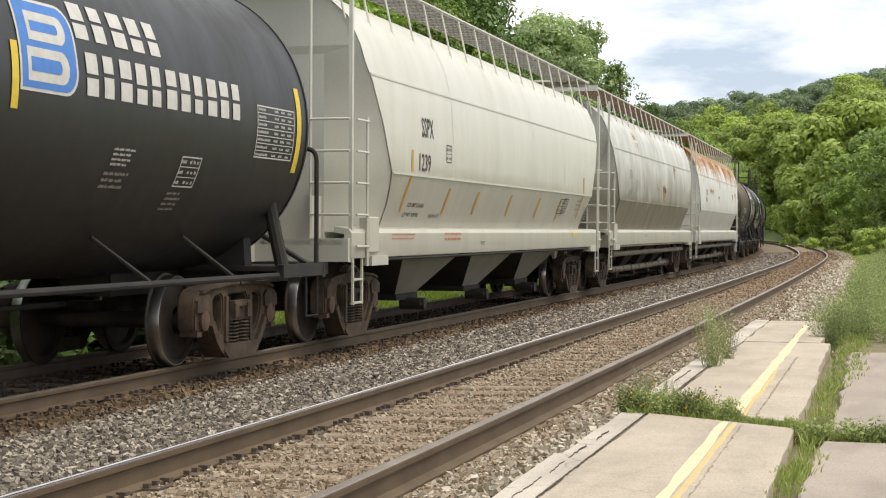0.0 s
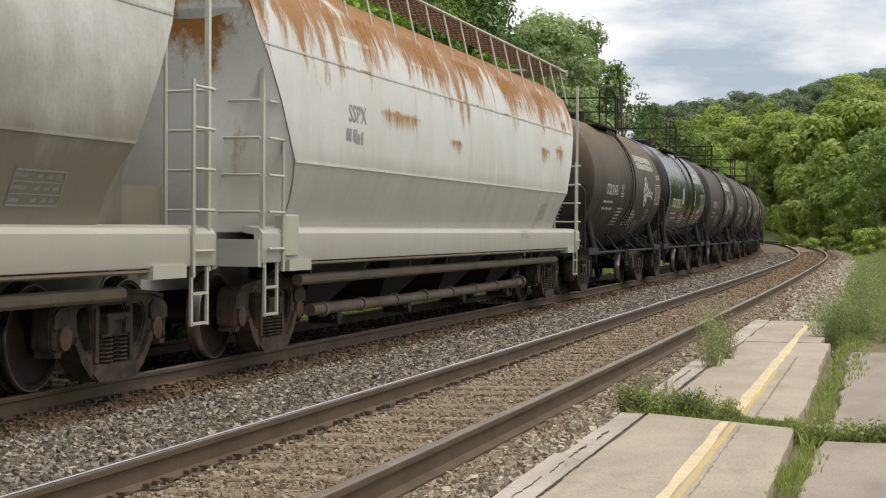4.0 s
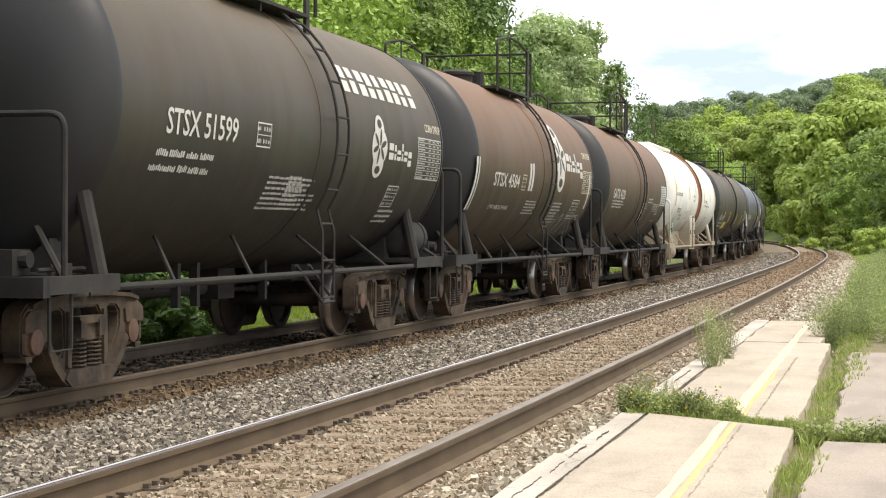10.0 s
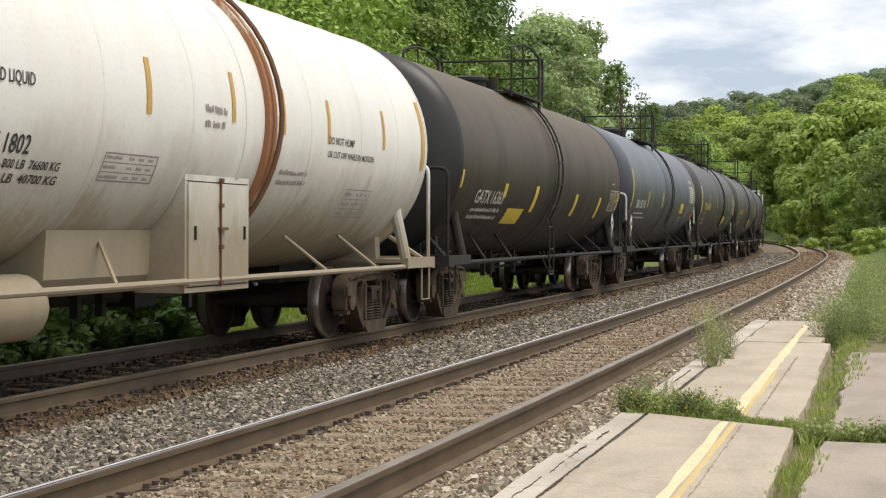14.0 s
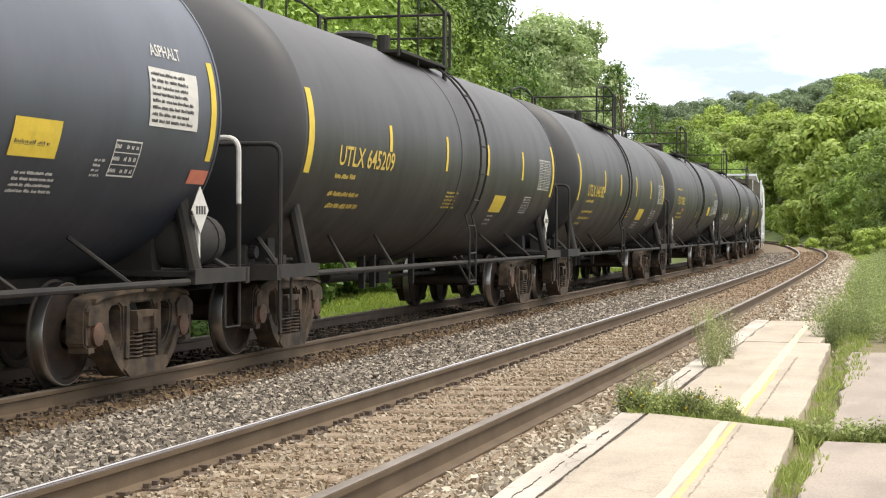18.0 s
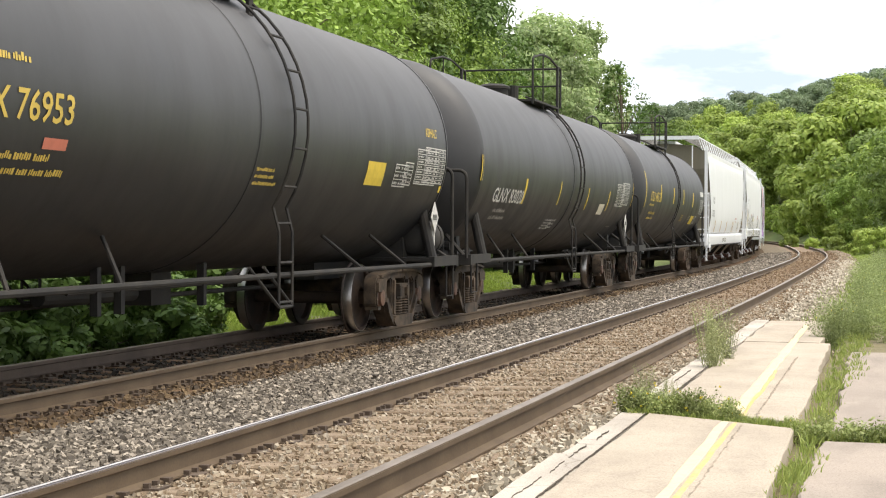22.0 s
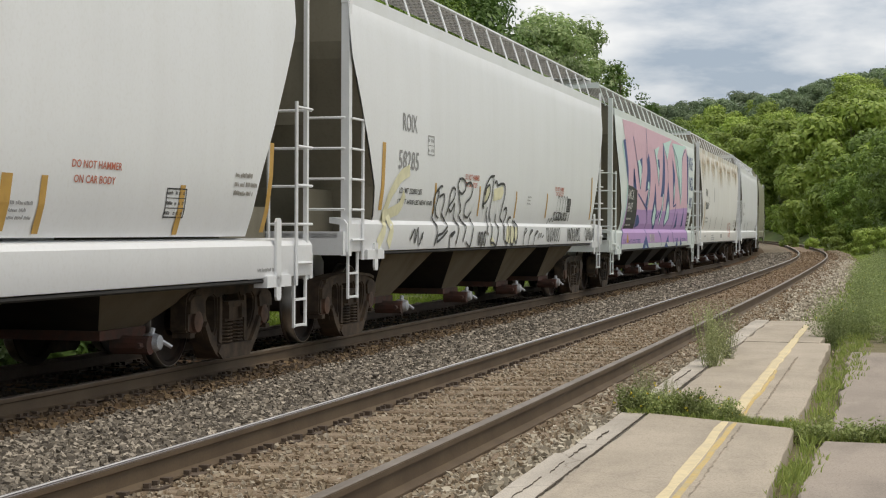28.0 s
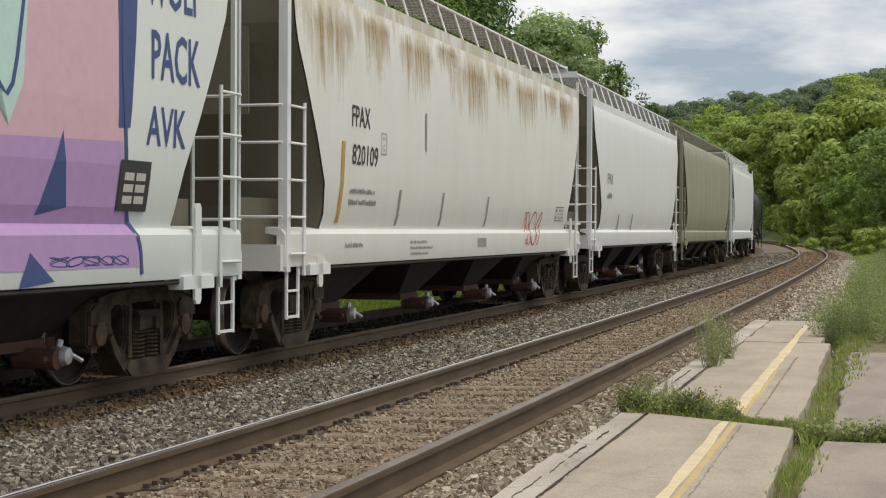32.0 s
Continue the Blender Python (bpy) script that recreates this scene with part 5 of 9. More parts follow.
def truck_meshes():
    out = {}
    bm = bmesh.new()
    # one cast side frame in the y-z plane, the truck's centre at y 0
    half_line = [(0.0, 0.835), (0.42, 0.825), (0.80, 0.80), (1.00, 0.765), (1.085, 0.70), (1.11, 0.60), (1.11, 0.37), (1.04, 0.335), (1.03, 0.52), (0.78, 0.52), (0.755, 0.37), (0.64, 0.235), (0.50, 0.115), (0.38, 0.055), (0.0, 0.05)]
    outline = half_line + [(-y, z) for y, z in half_line[-2:0:-1]]
    window = [(0.40, 0.67), (0.46, 0.70), (0.58, 0.69), (0.645, 0.64), (0.64, 0.52), (0.585, 0.42), (0.50, 0.33), (0.43, 0.31), (0.385, 0.38)]
    centre = [(-0.27, 0.64), (-0.22, 0.70), (0.22, 0.70), (0.27, 0.64), (0.285, 0.24), (0.24, 0.19), (-0.24, 0.19), (-0.285, 0.24)]
    edges = []
    for ring in (outline, window, [(-y, z) for y, z in window], centre):
        vs = [bm.verts.new((-0.10, y, z)) for y, z in ring]
        edges += [bm.edges.new((vs[i], vs[(i + 1) % len(vs)])) for i in range(len(vs))]
    bmesh.ops.triangle_fill(bm, use_beauty=True, use_dissolve=False, edges=edges)
    ext = bmesh.ops.extrude_face_region(bm, geom=bm.faces[:])
    bmesh.ops.translate(bm, verts=[g for g in ext["geom"] if isinstance(g, bmesh.types.BMVert)], vec=(0.19, 0, 0))
    bmesh.ops.recalc_face_normals(bm, faces=bm.faces)
    sharp = [e for e in bm.edges if len(e.link_faces) == 2 and e.calc_face_angle(0) > 0.9]
    bmesh.ops.bevel(bm, geom=sharp, offset=0.018, segments=2, affect="EDGES", clamp_overlap=True)
    # raised flanges along the top, the tension members and the spring seat
    for k in (-1, 1):
        extrude_poly(bm, [(k * 0.02, 0.80), (k * 0.42, 0.79), (k * 0.80, 0.765), (k * 0.98, 0.73), (k * 0.97, 0.765), (k * 0.80, 0.80), (k * 0.42, 0.825), (k * 0.02, 0.835)], "x", 0.06, 0.125)
        extrude_poly(bm, [(k * 0.755, 0.40), (k * 0.70, 0.45), (k * 0.56, 0.28), (k * 0.38, 0.12), (k * 0.40, 0.06), (k * 0.50, 0.115), (k * 0.64, 0.235)], "x", 0.06, 0.13)
        extrude_poly(bm, [(k * 0.30, 0.20), (k * 0.37, 0.22), (k * 0.355, 0.68), (k * 0.29, 0.68)], "x", 0.06, 0.115)
        extrude_poly(bm, [(k * 0.74, 0.54), (k * 1.09, 0.54), (k * 1.08, 0.66), (k * 1.0, 0.71), (k * 0.80, 0.72), (k * 0.72, 0.66)], "x", 0.06, 0.115)
        box(bm, -0.09, 0.10, min(k * 0.95, k * 1.06) , max(k * 0.95, k * 1.06), 0.30, 0.345)
    extrude_poly(bm, [(-0.46, 0.12), (-0.36, 0.05), (0.36, 0.05), (0.46, 0.12), (0.40, 0.195), (-0.40, 0.195)], "x", -0.13, 0.15)
    bmesh.ops.recalc_face_normals(bm, faces=bm.faces)
    out["side_frame"] = mesh_of("side_frame", bm, TRUCK_STEEL, True)
    bm = bmesh.new()
    for cy in (-0.14, 0.14):
        for i in range(6):
            z = 0.215 + i * 0.036
            seg, ring = 12, []
            for k in range(seg):
                a = TAU * k / seg
                ring.append((math.cos(a), math.sin(a)))
            for k in range(seg):
                c, s = ring[k]
                c2, s2 = ring[(k + 1) % seg]
                q = [bm.verts.new((c * r, cy + s * r, z + dz)) for r, dz in ((0.112, 0.012), (0.128, 0.0), (0.112, -0.012), (0.095, 0.0))]
                q2 = [bm.verts.new((c2 * r, cy + s2 * r, z + dz + 0.036 / seg)) for r, dz in ((0.112, 0.012), (0.128, 0.0), (0.112, -0.012), (0.095, 0.0))]
                for m in range(4):
                    bm.faces.new((q[m], q[(m + 1) % 4], q2[(m + 1) % 4], q2[m]))
        bar(bm, (0, cy, 0.19), (0, cy, 0.44), 0.05, 8)
    out["spring"] = mesh_of("spring_nest", bm, TRUCK_STEEL)
    bm = bmesh.new()
    lathe(bm, [(0.085, -0.10), (0.135, -0.09), (0.135, 0.03), (0.105, 0.05), (0.105, 0.085), (0.05, 0.095)], 16, "x")
    box(bm, -0.08, 0.02, -0.16, 0.16, 0.06, 0.17)
    out["cap"] = mesh_of("bearing_cap", bm, TRUCK_CAP, True)
    bm = bmesh.new()
    bar(bm, (-1.0, 0, 0), (1.0, 0, 0), 0.085, 12)
    # plate and rim; flange on the inner side
    rim_prof = ([(0.10, -0.02), (0.14, 0.055), (0.17, 0.04), (0.27, 0.0), (0.385, 0.02), (0.40, 0.055), (0.447, 0.056), (0.447, 0.05), (0.452, -0.055), (0.475, -0.068), (0.478, -0.08), (0.46, -0.09), (0.40, -0.088), (0.385, -0.02), (0.27, -0.04), (0.15, -0.05)])
    for side in (1, -1):
        lathe(bm, [(r, side * (0.7525 + h)) for r, h in rim_prof], 40, "x")
    n_dark = len(bm.faces)
    for side in (1, -1):
        lathe(bm, [(r, side * (0.7525 + h)) for r, h in ((0.4475, 0.057), (0.450, 0.052), (0.4545, -0.054), (0.45, -0.054), (0.44, 0.057))], 40, "x", True)
    bm.faces.ensure_lookup_table()
    for f in bm.faces[n_dark:]:
        f.material_index = 1
    out["wheelset"] = mesh_of("wheelset", bm, WHEEL_PLATE, True)
    out["wheelset"].materials.append(WHEEL_TREAD)
    bm = bmesh.new()
    box(bm, -1.12, 1.12, -0.21, 0.21, 0.44, 0.60)
    for k in (-1, 1):
        box(bm, k * 1.02 - 0.10, k * 1.02 + 0.10, -0.24, 0.24, 0.425, 0.455)
        for dy in (-0.17, 0.17):
            box(bm, min(k * 1.04, k * 1.16), max(k * 1.04, k * 1.16), dy - 0.05, dy + 0.05, 0.455, 0.60)
        box(bm, min(k * 1.04, k * 1.15), max(k * 1.04, k * 1.15), -0.22, 0.22, 0.57, 0.63)
    box(bm, -0.35, 0.35, -0.24, 0.24, 0.60, 0.72)
    out["bolster"] = mesh_of("truck", bm, TRUCK_STEEL)
    return out


TRUCK = truck_meshes()
FLIP = Matrix.Rotation(math.pi, 4, "Z")
WHEELSETS = []


def add_truck(root, y, tone=None):
    t = hang("truck", TRUCK["bolster"], root, m=pose(0, y, 0))
    for side in (1, -1):
        turn = Matrix.Identity(4) if side > 0 else FLIP
        hang("side_frame", TRUCK["side_frame"], t, m=Matrix.Translation((side * 1.0, 0, 0)) @ turn)
        hang("spring_nest", TRUCK["spring"], t, m=Matrix.Translation((side * 1.03, 0, 0)) @ turn)
        for dy in (-0.889, 0.889):
            hang("bearing_cap", TRUCK["cap"], t, m=Matrix.Translation((side * 1.03, dy, 0.457)) @ turn)
    for dy in (-0.889, 0.889):
        WHEELSETS.append((hang("wheelset", TRUCK["wheelset"], t, "steel wheel pair with bright treads", pose(0, dy, 0.455)), y + dy, dy))
    return t


def add_coupler(root, y_end, sgn):
    bm = bmesh.new()
    box(bm, -0.09, 0.09, min(y_end, y_end - sgn * 1.0), max(y_end, y_end - sgn * 1.0), 0.80, 0.95)
    box(bm, -0.16, 0.16, y_end - sgn * 0.30 - 0.14, y_end - sgn * 0.30 + 0.14, 0.72, 1.02)
    bar(bm, (0.2, y_end - sgn * 0.5, 0.75), (0.05, y_end - sgn * 0.05, 0.45), 0.028)
    part("coupler", bm, STEEL_DARK, root, "black knuckle coupler with air hose")


def ladder(root, name, x, y0, y1, z0, z1, rungs, mat, r=0.014, label=""):
    bm = bmesh.new()
    for y in (y0, y1):
        bar(bm, (x, y, z0), (x, y, z1), r * 1.3)
    for i in range(rungs):
        z = z0 + (z1 - z0) * (i + 0.5) / rungs
        bar(bm, (x + 0.02, y0, z), (x + 0.02, y1, z), r)
    return part(name, bm, mat, root, label)


# ---- tank car ----
def tank_car(c):
    """A tank car about its own middle: y along the track, x towards the platform."""
    L, R, zc = c["L"], c.get("R", 1.58), c.get("zc", 2.48)
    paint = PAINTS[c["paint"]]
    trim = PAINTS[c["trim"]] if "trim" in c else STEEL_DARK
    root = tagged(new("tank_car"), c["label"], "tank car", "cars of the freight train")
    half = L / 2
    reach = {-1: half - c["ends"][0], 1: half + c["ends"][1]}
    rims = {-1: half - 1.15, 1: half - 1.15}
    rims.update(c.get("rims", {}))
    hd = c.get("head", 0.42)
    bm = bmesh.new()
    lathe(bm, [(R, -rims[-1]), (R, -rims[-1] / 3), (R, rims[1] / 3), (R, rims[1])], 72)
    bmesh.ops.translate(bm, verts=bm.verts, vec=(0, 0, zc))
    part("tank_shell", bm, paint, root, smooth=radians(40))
    for sgn in (-1, 1):
        bm = bmesh.new()
        rim = rims[sgn]
        prof = [(R + 0.012, rim - 0.02), (R + 0.012, rim + 0.015)] + [(R * math.cos(a) * 0.995, rim + 0.02 + hd * math.sin(a)) for a in np.linspace(0.12, 1.45, 9)]
        lathe(bm, [(r, sgn * h) for r, h in prof], 72)
        bmesh.ops.translate(bm, verts=bm.verts, vec=(0, 0, zc))
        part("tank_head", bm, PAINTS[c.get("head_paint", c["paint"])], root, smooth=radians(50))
        half = reach[sgn]
        add_truck(root, sgn * (half - 1.95))
        add_coupler(root, sgn * half, sgn)
    for y in c.get("bands", (0.0,)):
        bm = bmesh.new()
        lathe(bm, [(R + 0.002, y - 0.04), (R + 0.010, y - 0.035), (R + 0.010, y + 0.035), (R + 0.002, y + 0.04)], 72, close=True)
        bmesh.ops.translate(bm, verts=bm.verts, vec=(0, 0, zc))
        part("jacket_band", bm, paint, root, smooth=radians(30))
    # stub sills, saddles and braces
    low = zc - R
    for sgn in (-1, 1):
        half = reach[sgn]
        ty = sgn * (half - 1.95)
        bm = bmesh.new()
        box(bm, -0.28, 0.28, min(ty - sgn * 1.3, sgn * (half - 0.5)), max(ty - sgn * 1.3, sgn * (half - 0.5)), 0.70, low + 0.12)
        part("stub_sill", bm, STEEL_DARK, root)
        bm = bmesh.new()
        poly = [(-1.02, 0.82), (1.02, 0.82), (1.04, 1.0)] + [(R * 0.992 * math.cos(a), zc + R * 0.992 * math.sin(a)) for a in np.linspace(-0.86, math.pi * -1 + 0.86, 14)] + [(-1.04, 1.0)]
        extrude_poly(bm, poly, "y", ty + sgn * 0.42 - 0.10, ty + sgn * 0.42 + 0.10)
        part("saddle", bm, trim, root)
        for side in (-1, 1):
            bm = bmesh.new()
            bar(bm, (side * 1.44, ty + sgn * 0.42, 0.92), (side * 1.27, ty + sgn * 0.42, zc - 0.80), 0.075, 10)
            part("saddle_post", bm, trim, root)
            for dy in (-1.0, -2.9):
                bm = bmesh.new()
                yy = ty + sgn * dy
                bar(bm, (side * 1.46, yy, 0.90), (side * 1.08, yy - sgn * 0.40, low + 0.40), 0.022)
                part("pipe_brace", bm, trim, root)
        # end platform with railing
        bm = bmesh.new()
        y0, y1 = sorted((sgn * (half - 1.72), sgn * (half - 0.45)))
        box(bm, 0.35, 1.50, y0, y1, 0.93, 0.98)
        box(bm, -1.50, -0.35, y0, y1, 0.93, 0.98)
        box(bm, 1.44, 1.52, y0, y1, 0.86, 1.00)
        box(bm, -1.52, -1.44, y0, y1, 0.86, 1.00)
        ye = sgn * (half - 0.45)
        box(bm, -1.52, 1.52, ye - 0.05, ye + 0.05, 0.84, 1.0)
        part("end_platform", bm, trim, root)
        bm = bmesh.new()
        top = c.get("hoop", 2.28)
        ya = sgn * max(half - (0.54 if sgn > 0 else 0.85), rims[sgn] + hd * 0.95 + 0.06)
        low_ = 1.62 if c.get("white_hoop") else 0.95
        pipe(bm, rounded([(1.46, ya, low_), (1.46, ya, top), (-1.46, ya, top), (-1.46, ya, low_)], 0.14, 5), 0.027, 8)
        part("end_railing", bm, INK["white"] if c.get("white_hoop") else trim, root, "bent pipe handrail across the car end")
        for side in (-1, 1):
            bm = bmesh.new()
            if low_ > 1:
                pipe(bm, [(side * 1.46, ya, 0.95), (side * 1.46, ya, low_ + 0.01)], 0.027, 8)
                part("railing_post", bm, trim, root)
                bm = bmesh.new()
            bar(bm, (side * 1.40, ya - sgn * 0.10, 0.98), (side * 0.62, ya - sgn * 0.85, 1.62), 0.03, 6)
            part("diagonal_brace", bm, trim, root)
        for side in (-1, 1):
            bm = bmesh.new()
            x = side * 1.48
            yy = sgn * (half - 0.75)
            pipe(bm, [(x, yy - 0.18, 0.9), (x, yy - 0.18, 0.42), (x, yy + 0.18, 0.42), (x, yy + 0.18, 0.9)], 0.016)
            part("sill_step", bm, trim, root)
    for side in (-1, 1):
        bm = bmesh.new()
        a, b = -(reach[-1] - 1.75), reach[1] - 1.75
        zp = 0.885
        pipe(bm, [(side * 1.46, a, zp), (side * 1.46, b, zp)], 0.032, 8)
        part("running_pipe", bm, INK["cream"] if c.get("pale_pipe") else trim, root, "long pipe handrail beside the sill")
    # middle ladder to the top platform
    ly = c.get("ladder_y", 0.0)
    for side in () if c.get("cabinet") else (1, -1):
        bm = bmesh.new()
        arc = [(side * (R + 0.10) * math.cos(a), ly, zc + (R + 0.10) * math.sin(a)) for a in np.linspace(-0.55, 1.25, 16)]
        foot = [(side * 1.50, ly, 0.55), (side * 1.50, ly, 1.35)]
        path = foot + arc
        for dy in (-0.2, 0.2):
            pipe(bm, [(p[0], p[1] + dy, p[2]) for p in path], 0.018)
        acc, nxt = 0.0, 0.05
        for p, q in zip(path, path[1:]):
            p, q = Vector(p), Vector(q)
            d = (q - p).length
            while acc + d >= nxt:
                m = p.lerp(q, (nxt - acc) / d)
                bar(bm, m + Vector((0, -0.2, 0)), m + Vector((0, 0.2, 0)), 0.016)
                nxt += 0.42
            acc += d
        part("side_ladder", bm, trim, root, "steel ladder up the side of the tank")
        bm = bmesh.new()
        for dy in (-0.2, 0.2):
            bar(bm, (side * 1.50, ly + dy, 0.55), (side * 1.46, ly + dy - 0.75, 0.98), 0.018)
        bar(bm, (side * 1.50, ly - 0.2, 0.55), (side * 1.50, ly + 0.2, 0.55), 0.02)
        part("ladder_brace", bm, trim, root)
    # top fittings
    zt = zc + R
    if c.get("top", "rail") == "rail":
        py, pl = c.get("plat_y", -0.2), c.get("plat_l", 1.25)
        bm = bmesh.new()
        for side in (-1, 1):
            box(bm, side * 0.78 - 0.28, side * 0.78 + 0.28, py - pl, py + pl, zt - 0.20, zt - 0.16)
        part("top_walkway", bm, trim, root, "steel grating walkway round the manway")
        bm = bmesh.new()
        hh = c.get("rail_h", 0.78)
        for side in (-1, 1):
            x = side * 1.02
            pipe(bm, rounded([(x, py - pl, zt - 0.25), (x, py - pl, zt + hh * 0.82), (x, py - pl * 0.25, zt + hh), (x, py + pl * 0.35, zt + hh), (x, py + pl, zt + hh * 0.86), (x, py + pl + 0.32, zt + hh * 0.86), (x, py + pl + 0.32, zt - 0.15)], 0.12), 0.024)
            box(bm, x - 0.02, x + 0.02, py + pl - 0.06, py + pl + 0.06, zt - 0.45, zt + hh * 0.86)
            bar(bm, (x, py - pl * 0.2, zt - 0.3), (x, py - pl * 0.2, zt + hh), 0.016)
        bar(bm, (-1.02, py + pl + 0.32, zt + hh * 0.86), (1.02, py + pl + 0.32, zt + hh * 0.86), 0.022)
        bar(bm, (-1.02, py + pl + 0.32, zt + hh * 0.4), (1.02, py + pl + 0.32, zt + hh * 0.4), 0.018)
        part("safety_railing", bm, trim, root, "pipe railing round the top platform")
        bm = bmesh.new()
        lathe(bm, [(0.30, zt - 0.15), (0.30, zt + 0.12), (0.34, zt + 0.12), (0.34, zt + 0.17), (0.22, zt + 0.22)], 20, "z")
        bmesh.ops.translate(bm, verts=bm.verts, vec=(0, py - 0.2, 0))
        part("manway", bm, trim, root, smooth=radians(40))
        for dx, dy, r, h in ((0.25, 0.55, 0.10, 0.25), (-0.2, 0.75, 0.13, 0.3), (0.1, 0.95, 0.07, 0.2)):
            bm = bmesh.new()
            bar(bm, (dx, py + dy, zt - 0.1), (dx, py + dy, zt + h), r, 10)
            part("valve", bm, trim, root)
    else:
        bm = bmesh.new()
        for x in (-0.35, 0.35):
            bar(bm, (x, -3.2, zt + 0.10), (x, 2.6, zt + 0.10), 0.03)
            for y in np.arange(-3.1, 2.6, 0.8):
                bar(bm, (x, y, zt - 0.1), (x, y, zt + 0.10), 0.02)
        for y in np.arange(-3.1, 2.6, 0.4):
            bar(bm, (-0.35, y, zt + 0.10), (0.35, y, zt + 0.10), 0.014)
        part("roof_walkway", bm, paint, root, "white walkway along the tank top")
    # brake gear
    if c.get("reservoir"):
        bm = bmesh.new()
        ry = reach[1] - 1.05
        lathe(bm, [(0.10, ry - 0.50), (0.20, ry - 0.47), (0.25, ry - 0.40), (0.25, ry + 0.40), (0.20, ry + 0.47), (0.10, ry + 0.50)], 20)
        for dy in (-0.25, 0.25):
            lathe(bm, [(0.262, ry + dy - 0.03), (0.262, ry + dy + 0.03)], 20)
        bmesh.ops.translate(bm, verts=bm.verts, vec=(1.12, 0, 1.26))
        part("air_reservoir", bm, trim, root, "cylindrical brake air reservoir", smooth=radians(40))
    for sgn in c.get("placards", ()):
        yp = sgn * (reach[sgn] - (1.62 if sgn < 0 else 1.45))
        green = c.get("placard") == "green"
        bm = bmesh.new()
        extrude_poly(bm, [(yp - 0.19, 1.55), (yp, 1.33), (yp + 0.19, 1.55), (yp, 1.77)], "x", 1.44, 1.45)
        box(bm, 1.40, 1.44, yp - 0.02, yp + 0.02, 0.98, 1.45)
        pl = part("hazard_placard", bm, INK["green"] if green else INK["white"], root, "green diamond hazard placard" if green else "white diamond hazard placard")
        bm = bmesh.new()
        box(bm, 1.4505, 1.4525, yp - 0.135, yp + 0.135, 1.495, 1.605)
        part("placard_panel", bm, INK["white"], pl)
        if green:
            vs_, fs_, w_ = glyphs("1951")
            from_arrays("placard_mark", [(1.454, yp - 0.115 + a * 0.23 / w_, 1.513 + b * 0.105) for a, b in vs_], fs_, INK["black"], pl)
        else:
            bm = bmesh.new()
            for i in range(4):
                box(bm, 1.453, 1.455, yp - 0.11 + i * 0.06, yp - 0.07 + i * 0.06, 1.51, 1.59)
            part("placard_mark", bm, INK["black"], pl)
    bm = bmesh.new()
    by = -(reach[-1] - 1.15)
    box(bm, 0.62, 0.92, by - 0.15, by + 0.15, 0.99, 1.20)
    bar(bm, (0.7, by, 1.12), (1.0, by, 1.12), 0.07, 10)
    bar(bm, (0.8, by + 0.1, 1.0), (1.2, by + 0.5, 0.98), 0.018)
    for x_, z_ in ((0.45, 1.06), (1.22, 1.04)):
        bar(bm, (x_, by - 0.3, z_), (x_, by + 0.5, z_), 0.02)
        box(bm, x_ - 0.05, x_ + 0.05, by + 0.1, by + 0.2, 0.98, z_ + 0.05)
    part("brake_valve", bm, trim, root)
    bm = bmesh.new()
    bar(bm, (0.1, -1.9, 0.72), (0.1, 0.1, 0.70), 0.08, 12)
    for y in (-1.6, -1.1, 0.9):
        box(bm, 0.5, 0.58, y - 0.04, y + 0.04, 0.55, low + 0.25)
    bar(bm, (0.55, -2.2, 0.78), (0.55, 2.0, 0.78), 0.02)
    bar(bm, (-0.25, -(half - 3.2), 0.62), (-0.25, half - 3.2, 0.62), 0.03)
    box(bm, -0.18, 0.18, 0.4, 0.9, 0.56, low + 0.05)
    part("outlet_gear", bm, STEEL_DARK, root, "bottom outlet and brake rod")
    if c.get("cabinet"):
        bm = bmesh.new()
        y0, y1 = c["cabinet"]
        box(bm, 0.95, 1.46, y0, y1, 0.78, 2.12)
        box(bm, 0.95, 1.475, y0 - 0.015, y1 + 0.015, 2.10, 2.135)
        cab = part("valve_cabinet", bm, paint, root, "white steel valve cabinet with double doors")
        mid = (y0 + y1) / 2
        for a, b in ((y0 + 0.05, mid - 0.012), (mid + 0.012, y1 - 0.05)):
            bm = bmesh.new()
            box(bm, 1.463, 1.480, a, b, 0.85, 1.80)
            door = part("cabinet_door", bm, paint, cab)
            bm = bmesh.new()
            yh = a + 0.13 if a < mid - 0.2 else b - 0.13
            box(bm, 1.482, 1.50, yh - 0.012, yh + 0.012, 1.27, 1.40)
            part("door_handle", bm, STEEL_DARK, door)
        bm = bmesh.new()
        bar(bm, (1.49, mid, 0.82), (1.49, mid, 1.86), 0.014)
        box(bm, 1.482, 1.52, mid - 0.05, mid + 0.12, 1.36, 1.39)
        for z in (0.86, 1.2, 1.6, 1.84):
            box(bm, 1.482, 1.515, mid - 0.03, mid + 0.03, z - 0.02, z + 0.02)
        part("lock_rod", bm, INK["rust"], cab, "rusty locking rod and latch")
        bm = bmesh.new()
        for a, b, z0_, z1_ in ((y0 + 0.035, y1 - 0.035, 1.812, 1.822), (y0 + 0.035, y1 - 0.035, 0.828, 0.838)):
            box(bm, 1.461, 1.4635, a, b, z0_, z1_)
        part("door_gap", bm, STEEL_DARK, cab)
        bm = bmesh.new()
        box(bm, 1.461, 1.4635, mid - 0.30, mid + 0.26, 1.92, 2.02)
        part("emblem_bar", bm, INK["black"], cab)
        bm = bmesh.new()
        extrude_poly(bm, [(0.3, 0.80), (0.98, 0.80), (1.10, 0.95), (1.13, 1.36), (0.3, 1.36)], "y", y0 - 2.0, y0 - 0.002)
        part("valve_housing", bm, PAINTS["white_grimy"], root, "grimy cream-white sheet-metal housing")
        bm = bmesh.new()
